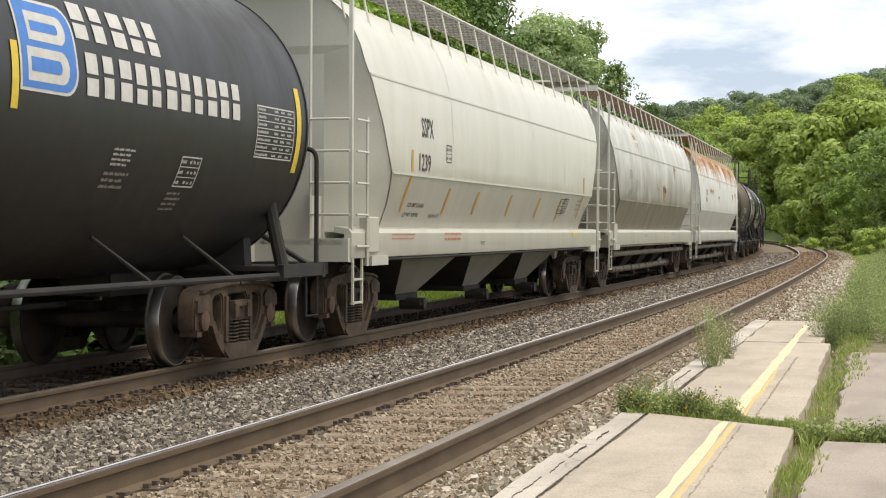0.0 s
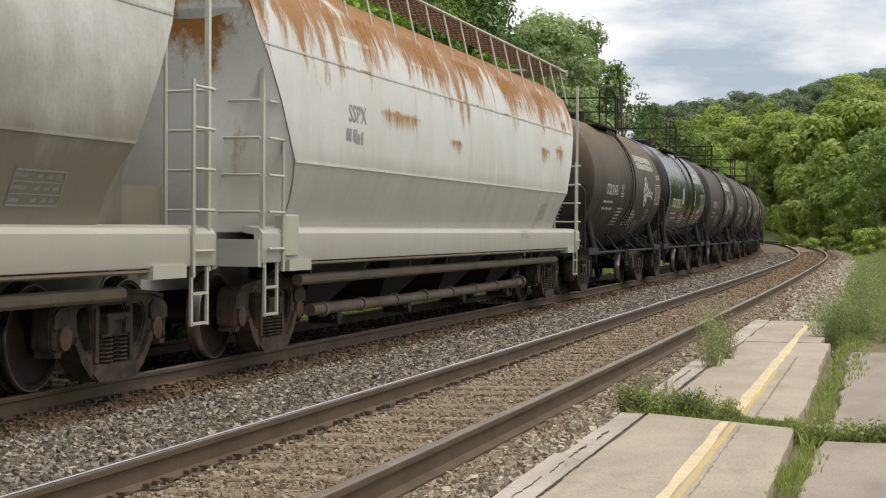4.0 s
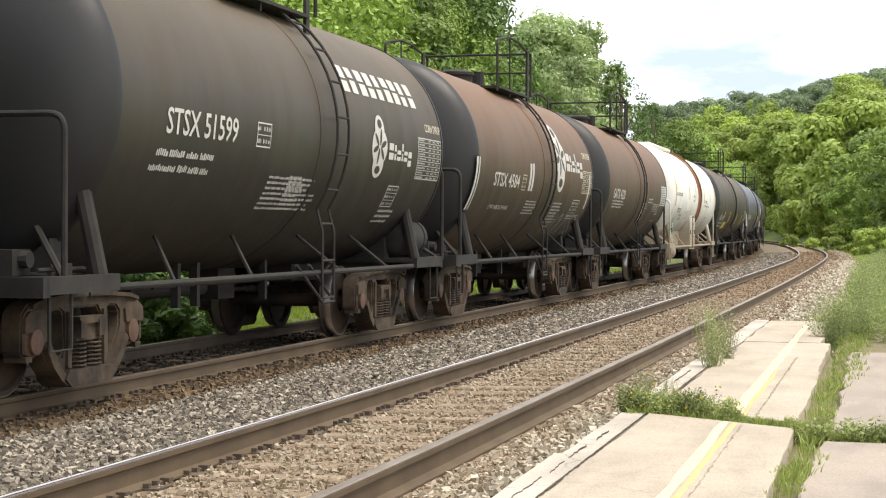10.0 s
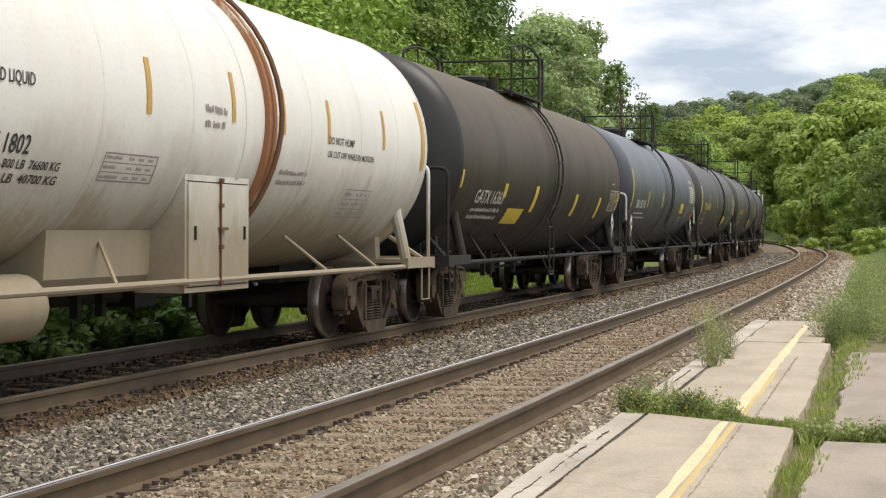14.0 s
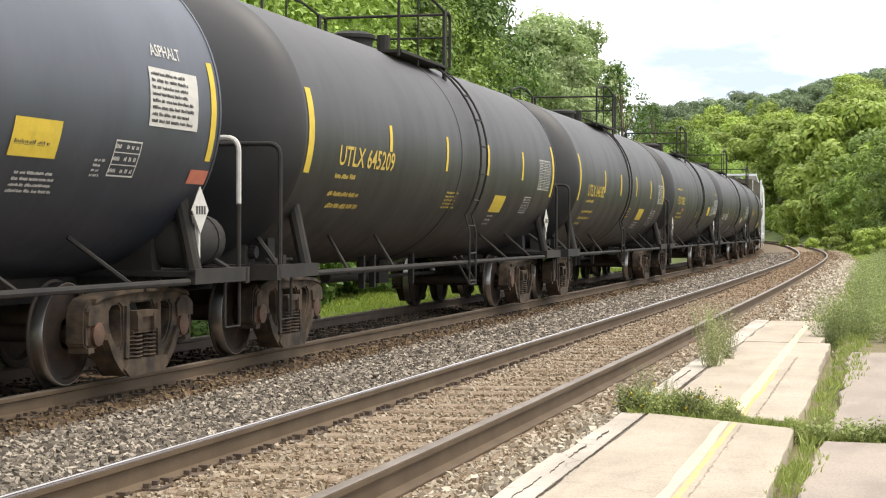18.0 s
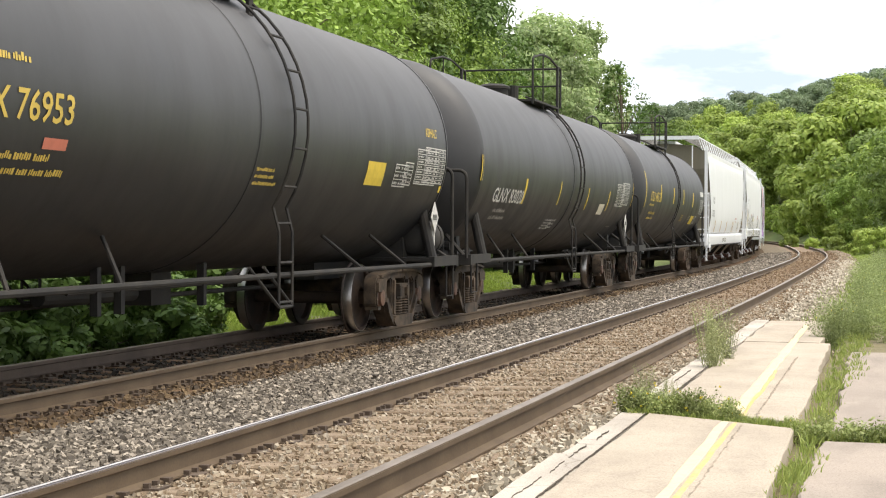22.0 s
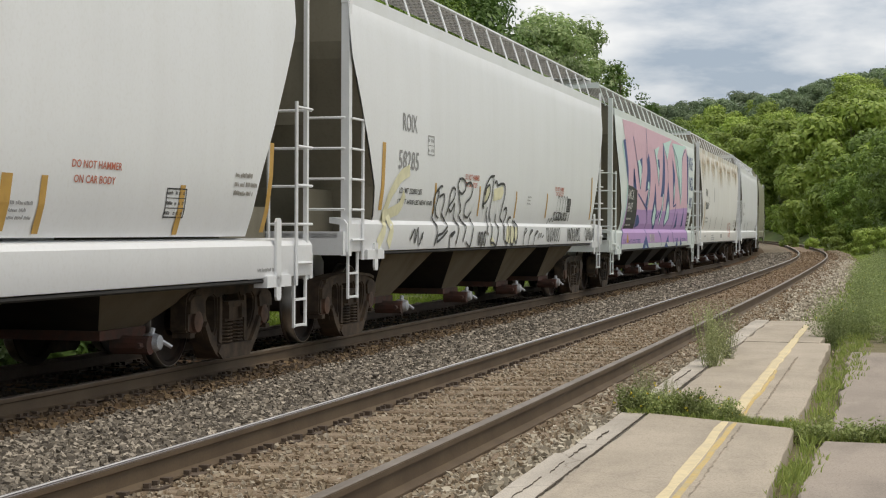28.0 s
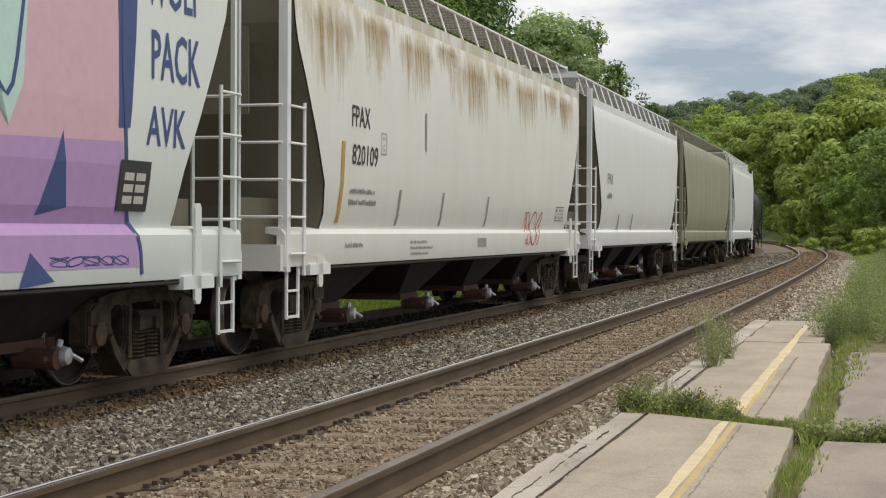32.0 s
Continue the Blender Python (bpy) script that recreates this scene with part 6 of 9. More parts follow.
        lathe(bm, [(0.12, -4.60), (0.22, -4.56), (0.27, -4.46), (0.27, -3.50), (0.22, -3.40), (0.12, -3.36)], 20)
        bmesh.ops.translate(bm, verts=bm.verts, vec=(1.02, 0, 0.74))
        part("vacuum_vessel", bm, PAINTS["white_grimy"], root, "grimy cream horizontal vessel", smooth=radians(40))
        for y, w_ in ((0.52, 0.10), (0.66, 0.10)):
            bm = bmesh.new()
            lathe(bm, [(R + 0.003, y - w_ / 2), (R + 0.05, y - w_ / 2 + 0.01), (R + 0.05, y + w_ / 2 - 0.01), (R + 0.003, y + w_ / 2)], 72, close=True)
            bmesh.ops.translate(bm, verts=bm.verts, vec=(0, 0, zc))
            part("rusty_band", bm, PAINTS["white_rusty"], root, "rust-stained jacket band round the tank", smooth=radians(30))
        bm = bmesh.new()
        pipe(bm, [((R + 0.07) * math.cos(a), 0.78 - 0.25 * max(0, -a), zc + (R + 0.07) * math.sin(a)) for a in np.linspace(-0.75, 1.2, 18)], 0.03)
        part("filling_pipe", bm, INK["rust"], root)
        for y in (-4.9, -3.1, -1.3, 1.9, 3.7, 5.2):
            bm = bmesh.new()
            lathe(bm, [(R + 0.001, y - 0.03), (R + 0.006, y - 0.025), (R + 0.006, y + 0.025), (R + 0.001, y + 0.03)], 72, close=True)
            bmesh.ops.translate(bm, verts=bm.verts, vec=(0, 0, zc))
            part("jacket_seam", bm, paint, root, smooth=radians(30))
    skin = Skin(root, lambda u, v, lift: ((R + lift) * math.cos(v / R), u, zc + (R + lift) * math.sin(v / R)))
    c["marks"](skin, c) if "marks" in c else None
    return root


# ---- covered hopper ----
def hopper_car(c):
    L = c["L"]
    paint = PAINTS[c["paint"]]
    end_paint = PAINTS[c.get("end_paint", c["paint"])]
    frame_paint = PAINTS[c.get("frame_paint", c["paint"])]
    root = tagged(new("hopper_car"), c["label"], "hopper car", "cars of the freight train")
    half = L / 2
    reach = {-1: half - c["ends"][0], 1: half + c["ends"][1]}
    flat = c["prof"] is FLAT
    # half cross-section, from the roof's middle down to the sill
    prof = c["prof"]
    y_top, slope, z_turn = half - c.get("body", 0.95), c.get("slope", 0.62), c.get("turn", 1.75)
    z_hi = c.get("slope_top", 3.5)

    def y_end(z):
        return y_top - max(0.0, min(1.0, (z_hi - z) / (z_hi - z_turn))) * (z_hi - z_turn) * slope
    dense = []
    for (xa, za), (xb, zb) in zip(prof, prof[1:]):
        n = max(1, int(math.hypot(xb - xa, zb - za) / 0.18))
        dense += [(xa + (xb - xa) * i / n, za + (zb - za) * i / n) for i in range(n)]
    dense.append(prof[-1])
    full = dense + [(-x, z) for x, z in reversed(dense)]
    top = prof[0][1]
    bm = bmesh.new()
    ny = 3
    rows = []
    for j in range(ny + 1):
        t = -1 + 2 * j / ny
        rows.append([bm.verts.new((x, y_end(z) * t, z)) for x, z in full])
    n = len(full)
    for ra, rb in zip(rows, rows[1:]):
        for i in range(n):
            bm.faces.new((ra[i], ra[(i + 1) % n], rb[(i + 1) % n], rb[i]))
    bmesh.ops.remove_doubles(bm, verts=bm.verts, dist=0.0005)
    top = prof[0][1]
    sx = c.get("sill_x", 1.50)
    z0, z1 = c.get("sill", (1.03, 1.38))
    shell = part("body_shell", bm, paint, root, smooth=radians(28))
    for sgn in (-1, 1):
        bm = bmesh.new()
        m = len(dense)
        va = [bm.verts.new((x * 0.985, sgn * (y_end(z) - 0.02), z)) for x, z in dense]
        vb = [bm.verts.new((-x * 0.985, sgn * (y_end(z) - 0.02), z)) for x, z in dense]
        for i in range(m - 1):
            bm.faces.new((va[i], va[i + 1], vb[i + 1], vb[i]))
        bmesh.ops.remove_doubles(bm, verts=bm.verts, dist=0.0005)
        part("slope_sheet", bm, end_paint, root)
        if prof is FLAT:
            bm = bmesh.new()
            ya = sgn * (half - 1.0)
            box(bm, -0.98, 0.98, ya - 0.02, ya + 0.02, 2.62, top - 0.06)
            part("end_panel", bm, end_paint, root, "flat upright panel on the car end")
        if c.get("end_wall"):
            # narrow upright end wall, joined to the side sheets by tapering corners
            yw, xw, zw = half - 1.0, 0.98, top - 0.12
            bm = bmesh.new()
            box(bm, -xw, xw, min(sgn * yw, sgn * (yw - 0.05)), max(sgn * yw, sgn * (yw - 0.05)), z0 + 0.2, zw)
            part("end_wall", bm, paint, root, "flat upright end sheet")
            for side in (-1, 1):
                bm = bmesh.new()
                lo = [(x, z) for x, z in dense if z0 + 0.2 < z < zw and x > xw + 0.02]
                ra = [bm.verts.new((side * x * 0.992, sgn * (y_end(z) - 0.012), z)) for x, z in lo]
                rb = [bm.verts.new((side * xw, sgn * yw, z)) for x, z in lo]
                for i in range(len(lo) - 1):
                    bm.faces.new((ra[i], ra[i + 1], rb[i + 1], rb[i]))
                part("corner_sheet", bm, end_paint, root, smooth=True)
    side_x = [p[0] for p in prof][::-1]
    side_z = [p[1] for p in prof][::-1]
    seams = c.get("seams", ())
    for z in seams:
        x = float(np.interp(z, side_z, side_x))
        for side in (-1, 1):
            bm = bmesh.new()
            box(bm, min(side * (x - 0.01), side * (x + 0.012)), max(side * (x - 0.01), side * (x + 0.012)), -y_end(z) + 0.02, y_end(z) - 0.02, z - 0.014, z + 0.014)
            part("weld_seam", bm, paint, root)
    for y in c.get("ribs", ()):
        for side in (1, -1):
            bm = bmesh.new()
            for (xa, za), (xb, zb) in zip(prof[2:], prof[3:]):
                q = [bm.verts.new((side * (x + 0.003), y + dy, z)) for x, z, dy in ((xa, za, -0.02), (xa, za, 0.02), (xb, zb, 0.02), (xb, zb, -0.02))]
                bm.faces.new(q)
            part("panel_seam", bm, paint, root)
    # side sills and top chords
    sx = c.get("sill_x", 1.50)
    z0, z1 = c.get("sill", (1.03, 1.38))
    for side in (-1, 1):
        bm = bmesh.new()
        inset = c.get("sill_in", 0.62)
        ya, ye = inset - reach[-1], reach[1] - inset
        extrude_poly(bm, [(side * (sx - 0.09), z0), (side * (sx - 0.005), z0), (side * sx, z0 + 0.012), (side * sx, z1 - 0.05), (side * (sx - 0.035), z1), (side * (sx - 0.22), z1 + 0.03), (side * (sx - 0.22), z1 - 0.04), (side * (sx - 0.09), z1 - 0.06)], "y", ya, ye)
        part("side_sill", bm, PAINTS[c.get("sill_paint", c["paint"])], root, smooth=radians(30))
        bm = bmesh.new()
        bar(bm, (side * (sx - 0.03), ya + 1.0, z0 - 0.03), (side * (sx - 0.03), ye - 1.0, z0 - 0.03), 0.022)
        if c.get("pipe"):
            pipe(bm, [(side * (sx - 0.20), ya + 1.6, z0 - 0.22), (side * (sx - 0.20), ye - 1.6, z0 - 0.22)], 0.065, 10)
            for y in np.linspace(ya + 2.0, ye - 2.0, 8):
                bar(bm, (side * (sx - 0.20), y, z0 - 0.2), (side * (sx - 0.12), y, z0), 0.012)
        part("air_pipe", bm, PAINTS["pipe_tan"] if c.get("pipe") else STEEL_DARK, root)
    if c.get("chord"):
        for side in (-1, 1):
            xk, zk = c["chord"]
            bm = bmesh.new()
            a, b = sorted((side * (xk - 0.06), side * (xk + 0.03)))
            box(bm, a, b, -y_top, y_top, zk - 0.09, zk + 0.07)
            part("top_chord", bm, paint, root)
    top = prof[0][1]
    for sgn in (-1, 1):
        half = reach[sgn]
        add_truck(root, sgn * (half - 1.95))
        add_coupler(root, sgn * half, sgn)
        bm = bmesh.new()
        # shear plate and draft sill
        y0, y1 = sorted((sgn * (half - 3.3), sgn * (half - 0.55)))
        box(bm, -sx + 0.1, sx - 0.1, y0, y1, z0 + 0.16, z0 + 0.22)
        box(bm, -0.30, 0.30, y0, sgn * (half - 0.3) if sgn > 0 else y1, 0.72, z0 + 0.17) if sgn > 0 else box(bm, -0.30, 0.30, sgn * (half - 0.3), y1, 0.72, z0 + 0.17)
        box(bm, -sx + 0.02, sx - 0.02, sgn * (half - 0.60) - 0.05, sgn * (half - 0.60) + 0.05, z0 - 0.04, z0 + 0.24)
        part("end_sill", bm, paint, root)
        if c["prof"] is FLAT:
            for side in (-1, 1):
                bm = bmesh.new()
                yl = sgn * (half - 1.72)
                a, b = sorted((side * (sx + 0.004), side * (sx + 0.03)))
                lug = [(yl - 0.07, z0 - 0.20), (yl - 0.04, z0 - 0.24), (yl + 0.04, z0 - 0.24), (yl + 0.07, z0 - 0.20), (yl + 0.07, z1 + 0.20), (yl + 0.04, z1 + 0.24), (yl - 0.04, z1 + 0.24), (yl - 0.07, z1 + 0.20)]
                if sgn < 0:
                    lug = [(y, min(z, z0 + 0.10)) for y, z in lug]
                extrude_poly(bm, lug, "x", a, b)
                bar(bm, (a + 0.013, yl, z0 - 0.15), (side * (sx + 0.032), yl, z0 - 0.15), 0.035, 10)
                part("lifting_lug", bm, paint, root, "upright steel lifting plate")
        bm = bmesh.new()
        # bulkhead between the sill and the slope sheet, with round opening
        yb = sgn * (half - 1.95)
        w = 0.92
        zw = 1.92 if flat else 2.45
        poly = [(-w, z0 + 0.2), (w, z0 + 0.2), (w, zw), (-w, zw)]
        extrude_poly(bm, poly, "y", yb - 0.02, yb + 0.02)
        for x in (-w, w):
            box(bm, x - 0.03, x + 0.03, min(yb, sgn * (half - 0.65)), max(yb, sgn * (half - 0.65)), z0 + 0.2, z0 + 0.75)
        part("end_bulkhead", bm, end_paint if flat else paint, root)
        if not flat:
            bm = bmesh.new()
            lathe(bm, [(0.30, yb + sgn * 0.025), (0.30, yb + sgn * 0.03)], 20)
            bmesh.ops.translate(bm, verts=bm.verts, vec=(0.2, 0, z0 + 0.75))
            part("bulkhead_opening", bm, STEEL_DARK, root, "dark round opening in the bulkhead")
            bm = bmesh.new()
            bar(bm, (-0.45, sgn * (half - 1.3), z0 + 0.62), (0.45, sgn * (half - 1.3), z0 + 0.62), 0.20, 16)
            part("air_reservoir", bm, paint, root, smooth=radians(40))
        # corner posts and ladders
        for side in (-1, 1):
            yp = sgn * (half - 0.72)
            bm = bmesh.new()
            post = (0.05, 0.055) if flat and sgn < 0 else (0.022, 0.03)
            box(bm, side * (sx - 0.04) - post[0], side * (sx - 0.04) + post[0], yp - post[1], yp + post[1], z0 - 0.05, top - 0.10)
            part("corner_post", bm, frame_paint, root)
            bm = bmesh.new()
            yi = sgn * (half - 1.18)
            zl = c.get("ladder_top", 2.75)
            bar(bm, (side * (sx + 0.02), yi, z0 - 0.1), (side * (sx + 0.02), yi, zl), 0.022)
            rails = part("side_ladder", bm, frame_paint, root)
            for i in range(5):
                z = z0 + 0.14 + i * (zl - z0 - 0.2) / 4
                bm = bmesh.new()
                bar(bm, (side * (sx + 0.03), yi, z), (side * (sx + 0.03), yp, z), 0.016)
                part("rung", bm, frame_paint, rails)
            bm = bmesh.new()
            xi = side * (sx - 0.52)
            bar(bm, (xi, sgn * (half - 0.62), z0), (xi, sgn * (half - 0.62), c.get("end_ladder_top", top - 0.1)), 0.022)
            rails = part("end_ladder", bm, frame_paint, root)
            for i in range(5):
                z = z0 + 0.14 + i * (zl - z0 - 0.2) / 4
                bm = bmesh.new()
                bar(bm, (xi, sgn * (half - 0.60), z), (side * (sx - 0.02), sgn * (half - 0.60), z), 0.016)
                part("rung", bm, frame_paint, rails)
            bm = bmesh.new()
            x = side * (sx - 0.03)
            ya, yb2 = sgn * (half - 1.12), sgn * (half - 0.76)
            for y in (ya, yb2):
                box(bm, x - 0.012, x + 0.012, y - 0.022, y + 0.022, z0 - 0.56, z0)
            for z in (z0 - 0.55, z0 - 0.27):
                a, b = sorted((ya, yb2))
                box(bm, x - 0.02, x + 0.02, a, b, z, z + 0.025)
            part("sill_step", bm, frame_paint, root)
        y0, y1 = sorted((sgn * (half - 2.05), sgn * (half - 1.35)))
        for side in (-1, 1):
            a, b = sorted((side * (sx - 0.12), side * (sx + 0.03)))
            bm = bmesh.new()
            box(bm, a, b, y0, y1, z0 - 0.10, z0 + 0.02)
            part("jacking_pad", bm, frame_paint, root)
            if not flat and sgn < 0:
                bm = bmesh.new()
                a, b = sorted((side * (sx - 0.10), side * (sx + 0.035)))
                box(bm, a, b, y0 - 0.12, y0 + 0.28, z0 + 0.06, z0 + 0.50)
                bmesh.ops.bevel(bm, geom=bm.edges[:], offset=0.012, segments=1, affect="EDGES")
                part("valve_box", bm, frame_paint, root, "small painted steel box on the sill")
    # roof: hatches and running boards
    nb = c.get("hatches", 8)
    for i in range(nb):
        bm = bmesh.new()
        y = -y_top + 2 * y_top * (i + 0.5) / nb
        box(bm, -0.32, 0.32, y - y_top / nb * 0.8, y + y_top / nb * 0.8, top - 0.02, top + 0.10)
        part("roof_hatch", bm, paint, root)
    zb_ = c.get("board_z", top + 0.22)
    xb0, xb1 = c.get("board_x", (0.55, 1.15))
    for side in (-1, 1):
        bm = bmesh.new()
        ya, ye = 0.62 - reach[-1], reach[1] - 0.62
        for k in range(9):
            x = side * (xb0 + (xb1 - xb0) * k / 8)
            box(bm, x - 0.012, x + 0.012, ya, ye, zb_ - 0.03, zb_)
        for y in np.arange(ya, ye, 0.34):
            a, b = sorted((side * xb0, side * xb1))
            box(bm, a, b, y - 0.012, y + 0.012, zb_ - 0.034, zb_ - 0.008)
        part("running_board", bm, PAINTS[c["board_paint"]] if "board_paint" in c else RUSTY_STEEL if c.get("rusty_board") else GALVANISED, root, "open grating running board along the roof")
        bm = bmesh.new()
        bar(bm, (side * xb1, ya, zb_ + 0.01), (side * xb1, ye, zb_ + 0.01), 0.022)
        for y in np.arange(ya + 0.3, ye, 1.02):
            xr = side * xb1
            zr = float(np.interp(abs(xb1) + 0.16, [p[0] for p in prof[:6]], [p[1] for p in prof[:6]]))
            bar(bm, (xr, y, zb_), (side * (xb1 + 0.16), y, zr - 0.03), 0.016)
        part("running_board_bracket", bm, frame_paint, root)
    for sgn in (-1, 1):
        bm = bmesh.new()
        half = reach[sgn]
        a, b = sorted((sgn * (half - 1.25), sgn * (half - 0.55)))
        box(bm, -1.2, 1.2, a, b, zb_ - 0.03, zb_ + 0.01)
        box(bm, -1.22, 1.22, sgn * (half - 0.55) - 0.015, sgn * (half - 0.55) + 0.015, zb_ - 0.10, zb_ + 0.03)
        part("end_running_board", bm, frame_paint, root)
    # hopper bays and gates
    half = L / 2
    bays = c.get("bays", 4)
    span = 2 * (half - 3.35)
    bw = span / bays
    step, shift = c.get("bay_step", bw), c.get("bay_shift", 0.0)
    for i in range(bays):
        y = step * (i + 0.5 - bays / 2) + shift
        bm = bmesh.new()
        zt = z0 + 0.2
        gw = c.get("gate_w", 0.42)
        zg = c.get("gate_z", 0.42)
        t = [bm.verts.new(p) for p in ((-1.35, y - bw * 0.49, zt), (1.35, y - bw * 0.49, zt), (1.35, y + bw * 0.49, zt), (-1.35, y + bw * 0.49, zt))]
        q = [bm.verts.new(p) for p in ((-0.75, y - gw, zg), (0.75, y - gw, zg), (0.75, y + gw, zg), (-0.75, y + gw, zg))]
        for k in range(4):
            bm.faces.new((t[k], t[(k + 1) % 4], q[(k + 1) % 4], q[k]))
        bm.faces.new(q)
        bm.faces.new(t[::-1])
        # underframe black on every bay also holds the shade under the car
        bay = part("hopper_bay", bm, STEEL_DARK, root)
        if "bay_paint" in c:
            for side in (-1, 1):
                bm = bmesh.new()
                e = 0.006 * side
                bm.faces.new([bm.verts.new(p) for p in ((side * 1.35 + e, y - bw * 0.49, zt), (side * 1.35 + e, y + bw * 0.49, zt), (side * 0.75 + e, y + gw, zg), (side * 0.75 + e, y - gw, zg))])
                bmesh.ops.solidify(bm, geom=bm.faces[:], thickness=0.012)
                part("chute_sheet", bm, PAINTS[c["bay_paint"]], bay, "painted sloping chute sheet")
        if c.get("caps"):
            bm = bmesh.new()
            lathe(bm, [(0.02, 1.14), (0.07, 1.13), (0.09, 1.07), (0.085, 0.98), (0.07, 0.96)], 12, "x")
            bar(bm, (1.10, 0.06, 0.02), (1.17, 0.16, -0.05), 0.02, 6)
            bar(bm, (1.05, -0.03, 0.07), (1.05, 0.0, 0.13), 0.03, 8)
            bmesh.ops.translate(bm, verts=bm.verts, vec=(0, y + 0.1, zg - 0.11))
            part("outlet_cap", bm, FOIL, bay, "silvery wrapped outlet cap", smooth=radians(40))
        bm = bmesh.new()
        box(bm, -0.80, 0.80, y - gw - 0.06, y + gw + 0.06, zg - 0.07, zg + 0.02)
        bar(bm, (0.7, y, zg - 0.13), (1.08, y, zg - 0.13), 0.09, 12)
        bar(bm, (1.02, y - 0.16, zg - 0.13), (1.02, y + 0.16, zg - 0.13), 0.03)
        part("outlet_gate", bm, RED_GATE if c.get("caps") else STEEL_DARK, bay, "steel discharge gate with cap")
    bm = bmesh.new()
    box(bm, -0.2, 0.2, -half + 1.6, half - 1.6, 0.74, 0.98)
    part("centre_sill", bm, STEEL_DARK, root)
    if c.get("pipe"):
        bm = bmesh.new()
        e = half - 3.9
        pipe(bm, [(1.05, -e, 0.42), (1.05, -e * 0.3, 0.40), (1.05, e * 0.3, 0.40), (1.05, e, 0.42)], 0.075, 12)
        for y in np.linspace(-e * 0.92, e * 0.92, 8):
            bar(bm, (1.05, y - 0.05, 0.41), (1.05, y + 0.05, 0.41), 0.092, 12)
        bar(bm, (1.05, e, 0.42), (1.05, e + 0.12, 0.42), 0.12, 12)
        part("discharge_pipe", bm, PAINTS["pipe_tan"], root, "long grimy tan pneumatic discharge pipe", smooth=radians(40))
    # the side sheet, the rounded ledge and the sill as one face
    face_z = [z0, z1 - 0.05, z1, z1 + 0.035] + [z for z in side_z if z > z1 + 0.05]
    face_x = [sx, sx, sx - 0.035, float(np.interp(z1 + 0.035, side_z, side_x)) + 0.004] + [x for x, z in zip(side_x, side_z) if z > z1 + 0.05]
    skin = Skin(root, lambda u, v, lift: (float(np.interp(v, face_z, face_x)) + lift, u, v + (lift if z1 - 0.02 < v < z1 + 0.05 else 0)))
    skin.levels = [z1 - 0.05, z1, z1 + 0.035] + [z for z in side_z if z > z1 + 0.05]
    skin.floor = z1 + 0.07
    c["marks"](skin, c) if "marks" in c else None
    return root


ROUND = [(0.0, 4.42), (0.55, 4.38), (1.0, 4.24), (1.30, 3.98), (1.46, 3.62), (1.55, 3.20), (1.585, 2.70), (1.58, 2.12), (1.555, 2.04), (1.30, 1.34)]
FLAT = [(0.0, 4.50), (0.6, 4.46), (1.15, 4.36), (1.42, 4.22), (1.50, 4.05), (1.535, 3.6), (1.55, 3.0), (1.55, 2.4), (1.53, 1.9), (1.48, 1.55), (1.40, 1.30)]


# ---- lettering and marks, car by car ----
def marks_0(k, c):
    k.blocks(1.89, 0.40, 1.72, 0.31, 5, "white")
    k.blocks(1.99, -0.050, 3.31, 0.345, 11, "white")
    k.patch(0.82, -0.23, 0.10, 0.50, "gold")
    k.patch(6.77, -0.51, 0.13, 0.91, "gold")
    k.framed(5.64, -0.39, 1.05, 0.53, "white", 0.020, 7)
    k.bars(2.60, -0.46, 0.41, 4, "white", 0.022, 0.022, 6)
    k.bars(2.55, -0.68, 0.46, 3, "dim", 0.030, 0.030, 7)
    k.framed(3.97, -0.75, 0.44, 0.30, "white", 0.020, 3)
    k.bars(3.94, -0.83, 0.34, 4, "dim", 0.028, 0.028, 9)
    k.emblem(0.97, -0.06, 0.85, 0.67)


def marks_1(k, c):
    k.text("SSPX", -6.01, 2.63, 0.26, "black", 0.61)
    k.text("1239", -6.18, 2.17, 0.23, "black", 0.64)
    k.framed(-4.70, 2.33, 0.29, 0.25, "black", 0.017, 2)
    k.patch(-6.50, 1.61, 0.099, 0.82, "orange")
    k.patch(-4.32, 1.60, 0.11, 0.37, "orange")
    k.patch(-2.55, 1.61, 0.13, 0.35, "orange")
    k.patch(-0.19, 1.61, 0.13, 0.35, "orange")
    k.patch(2.17, 1.60, 0.13, 0.36, "orange")
    k.bars(-7.12, 1.30, 1.09, 2, "red", 0.026, 0.026, 18)
    k.bars(-4.47, 1.30, 1.07, 2, "red", 0.037, 0.037, 19)
    k.framed(4.14, 1.69, 0.63, 0.29, "black", 0.020, 2)
    k.text("AIR INLET", -2.27, 1.15, 0.051, "black", 0.28)
    k.patch(4.21, 1.60, 0.095, 0.39, "orange")
    k.patch(6.34, 1.62, 0.12, 0.83, "orange")
    k.framed(4.56, 1.71, 0.43, 0.28, "black", 0.020, 3)
    k.bars(6.94, 1.82, 0.58, 6, "grey", 0.028, 0.028, 25)
    k.bars(5.93, 1.95, 0.57, 3, "dim", 0.042, 0.042, 26)
    k.patch(5.57, 1.26, 0.27, 0.072, "gold")
    k.framed(6.11, 1.23, 0.16, 0.20, "gold", 0.010, 4)
    k.text("LD LMT 216000", -6.19, 1.68, 0.054, "black", 0.81)
    k.text("LT WT 69000", -6.30, 1.55, 0.054, "black", 0.78)
    k.text("NEW 6-97", -4.97, 1.54, 0.055, "black", 0.53)


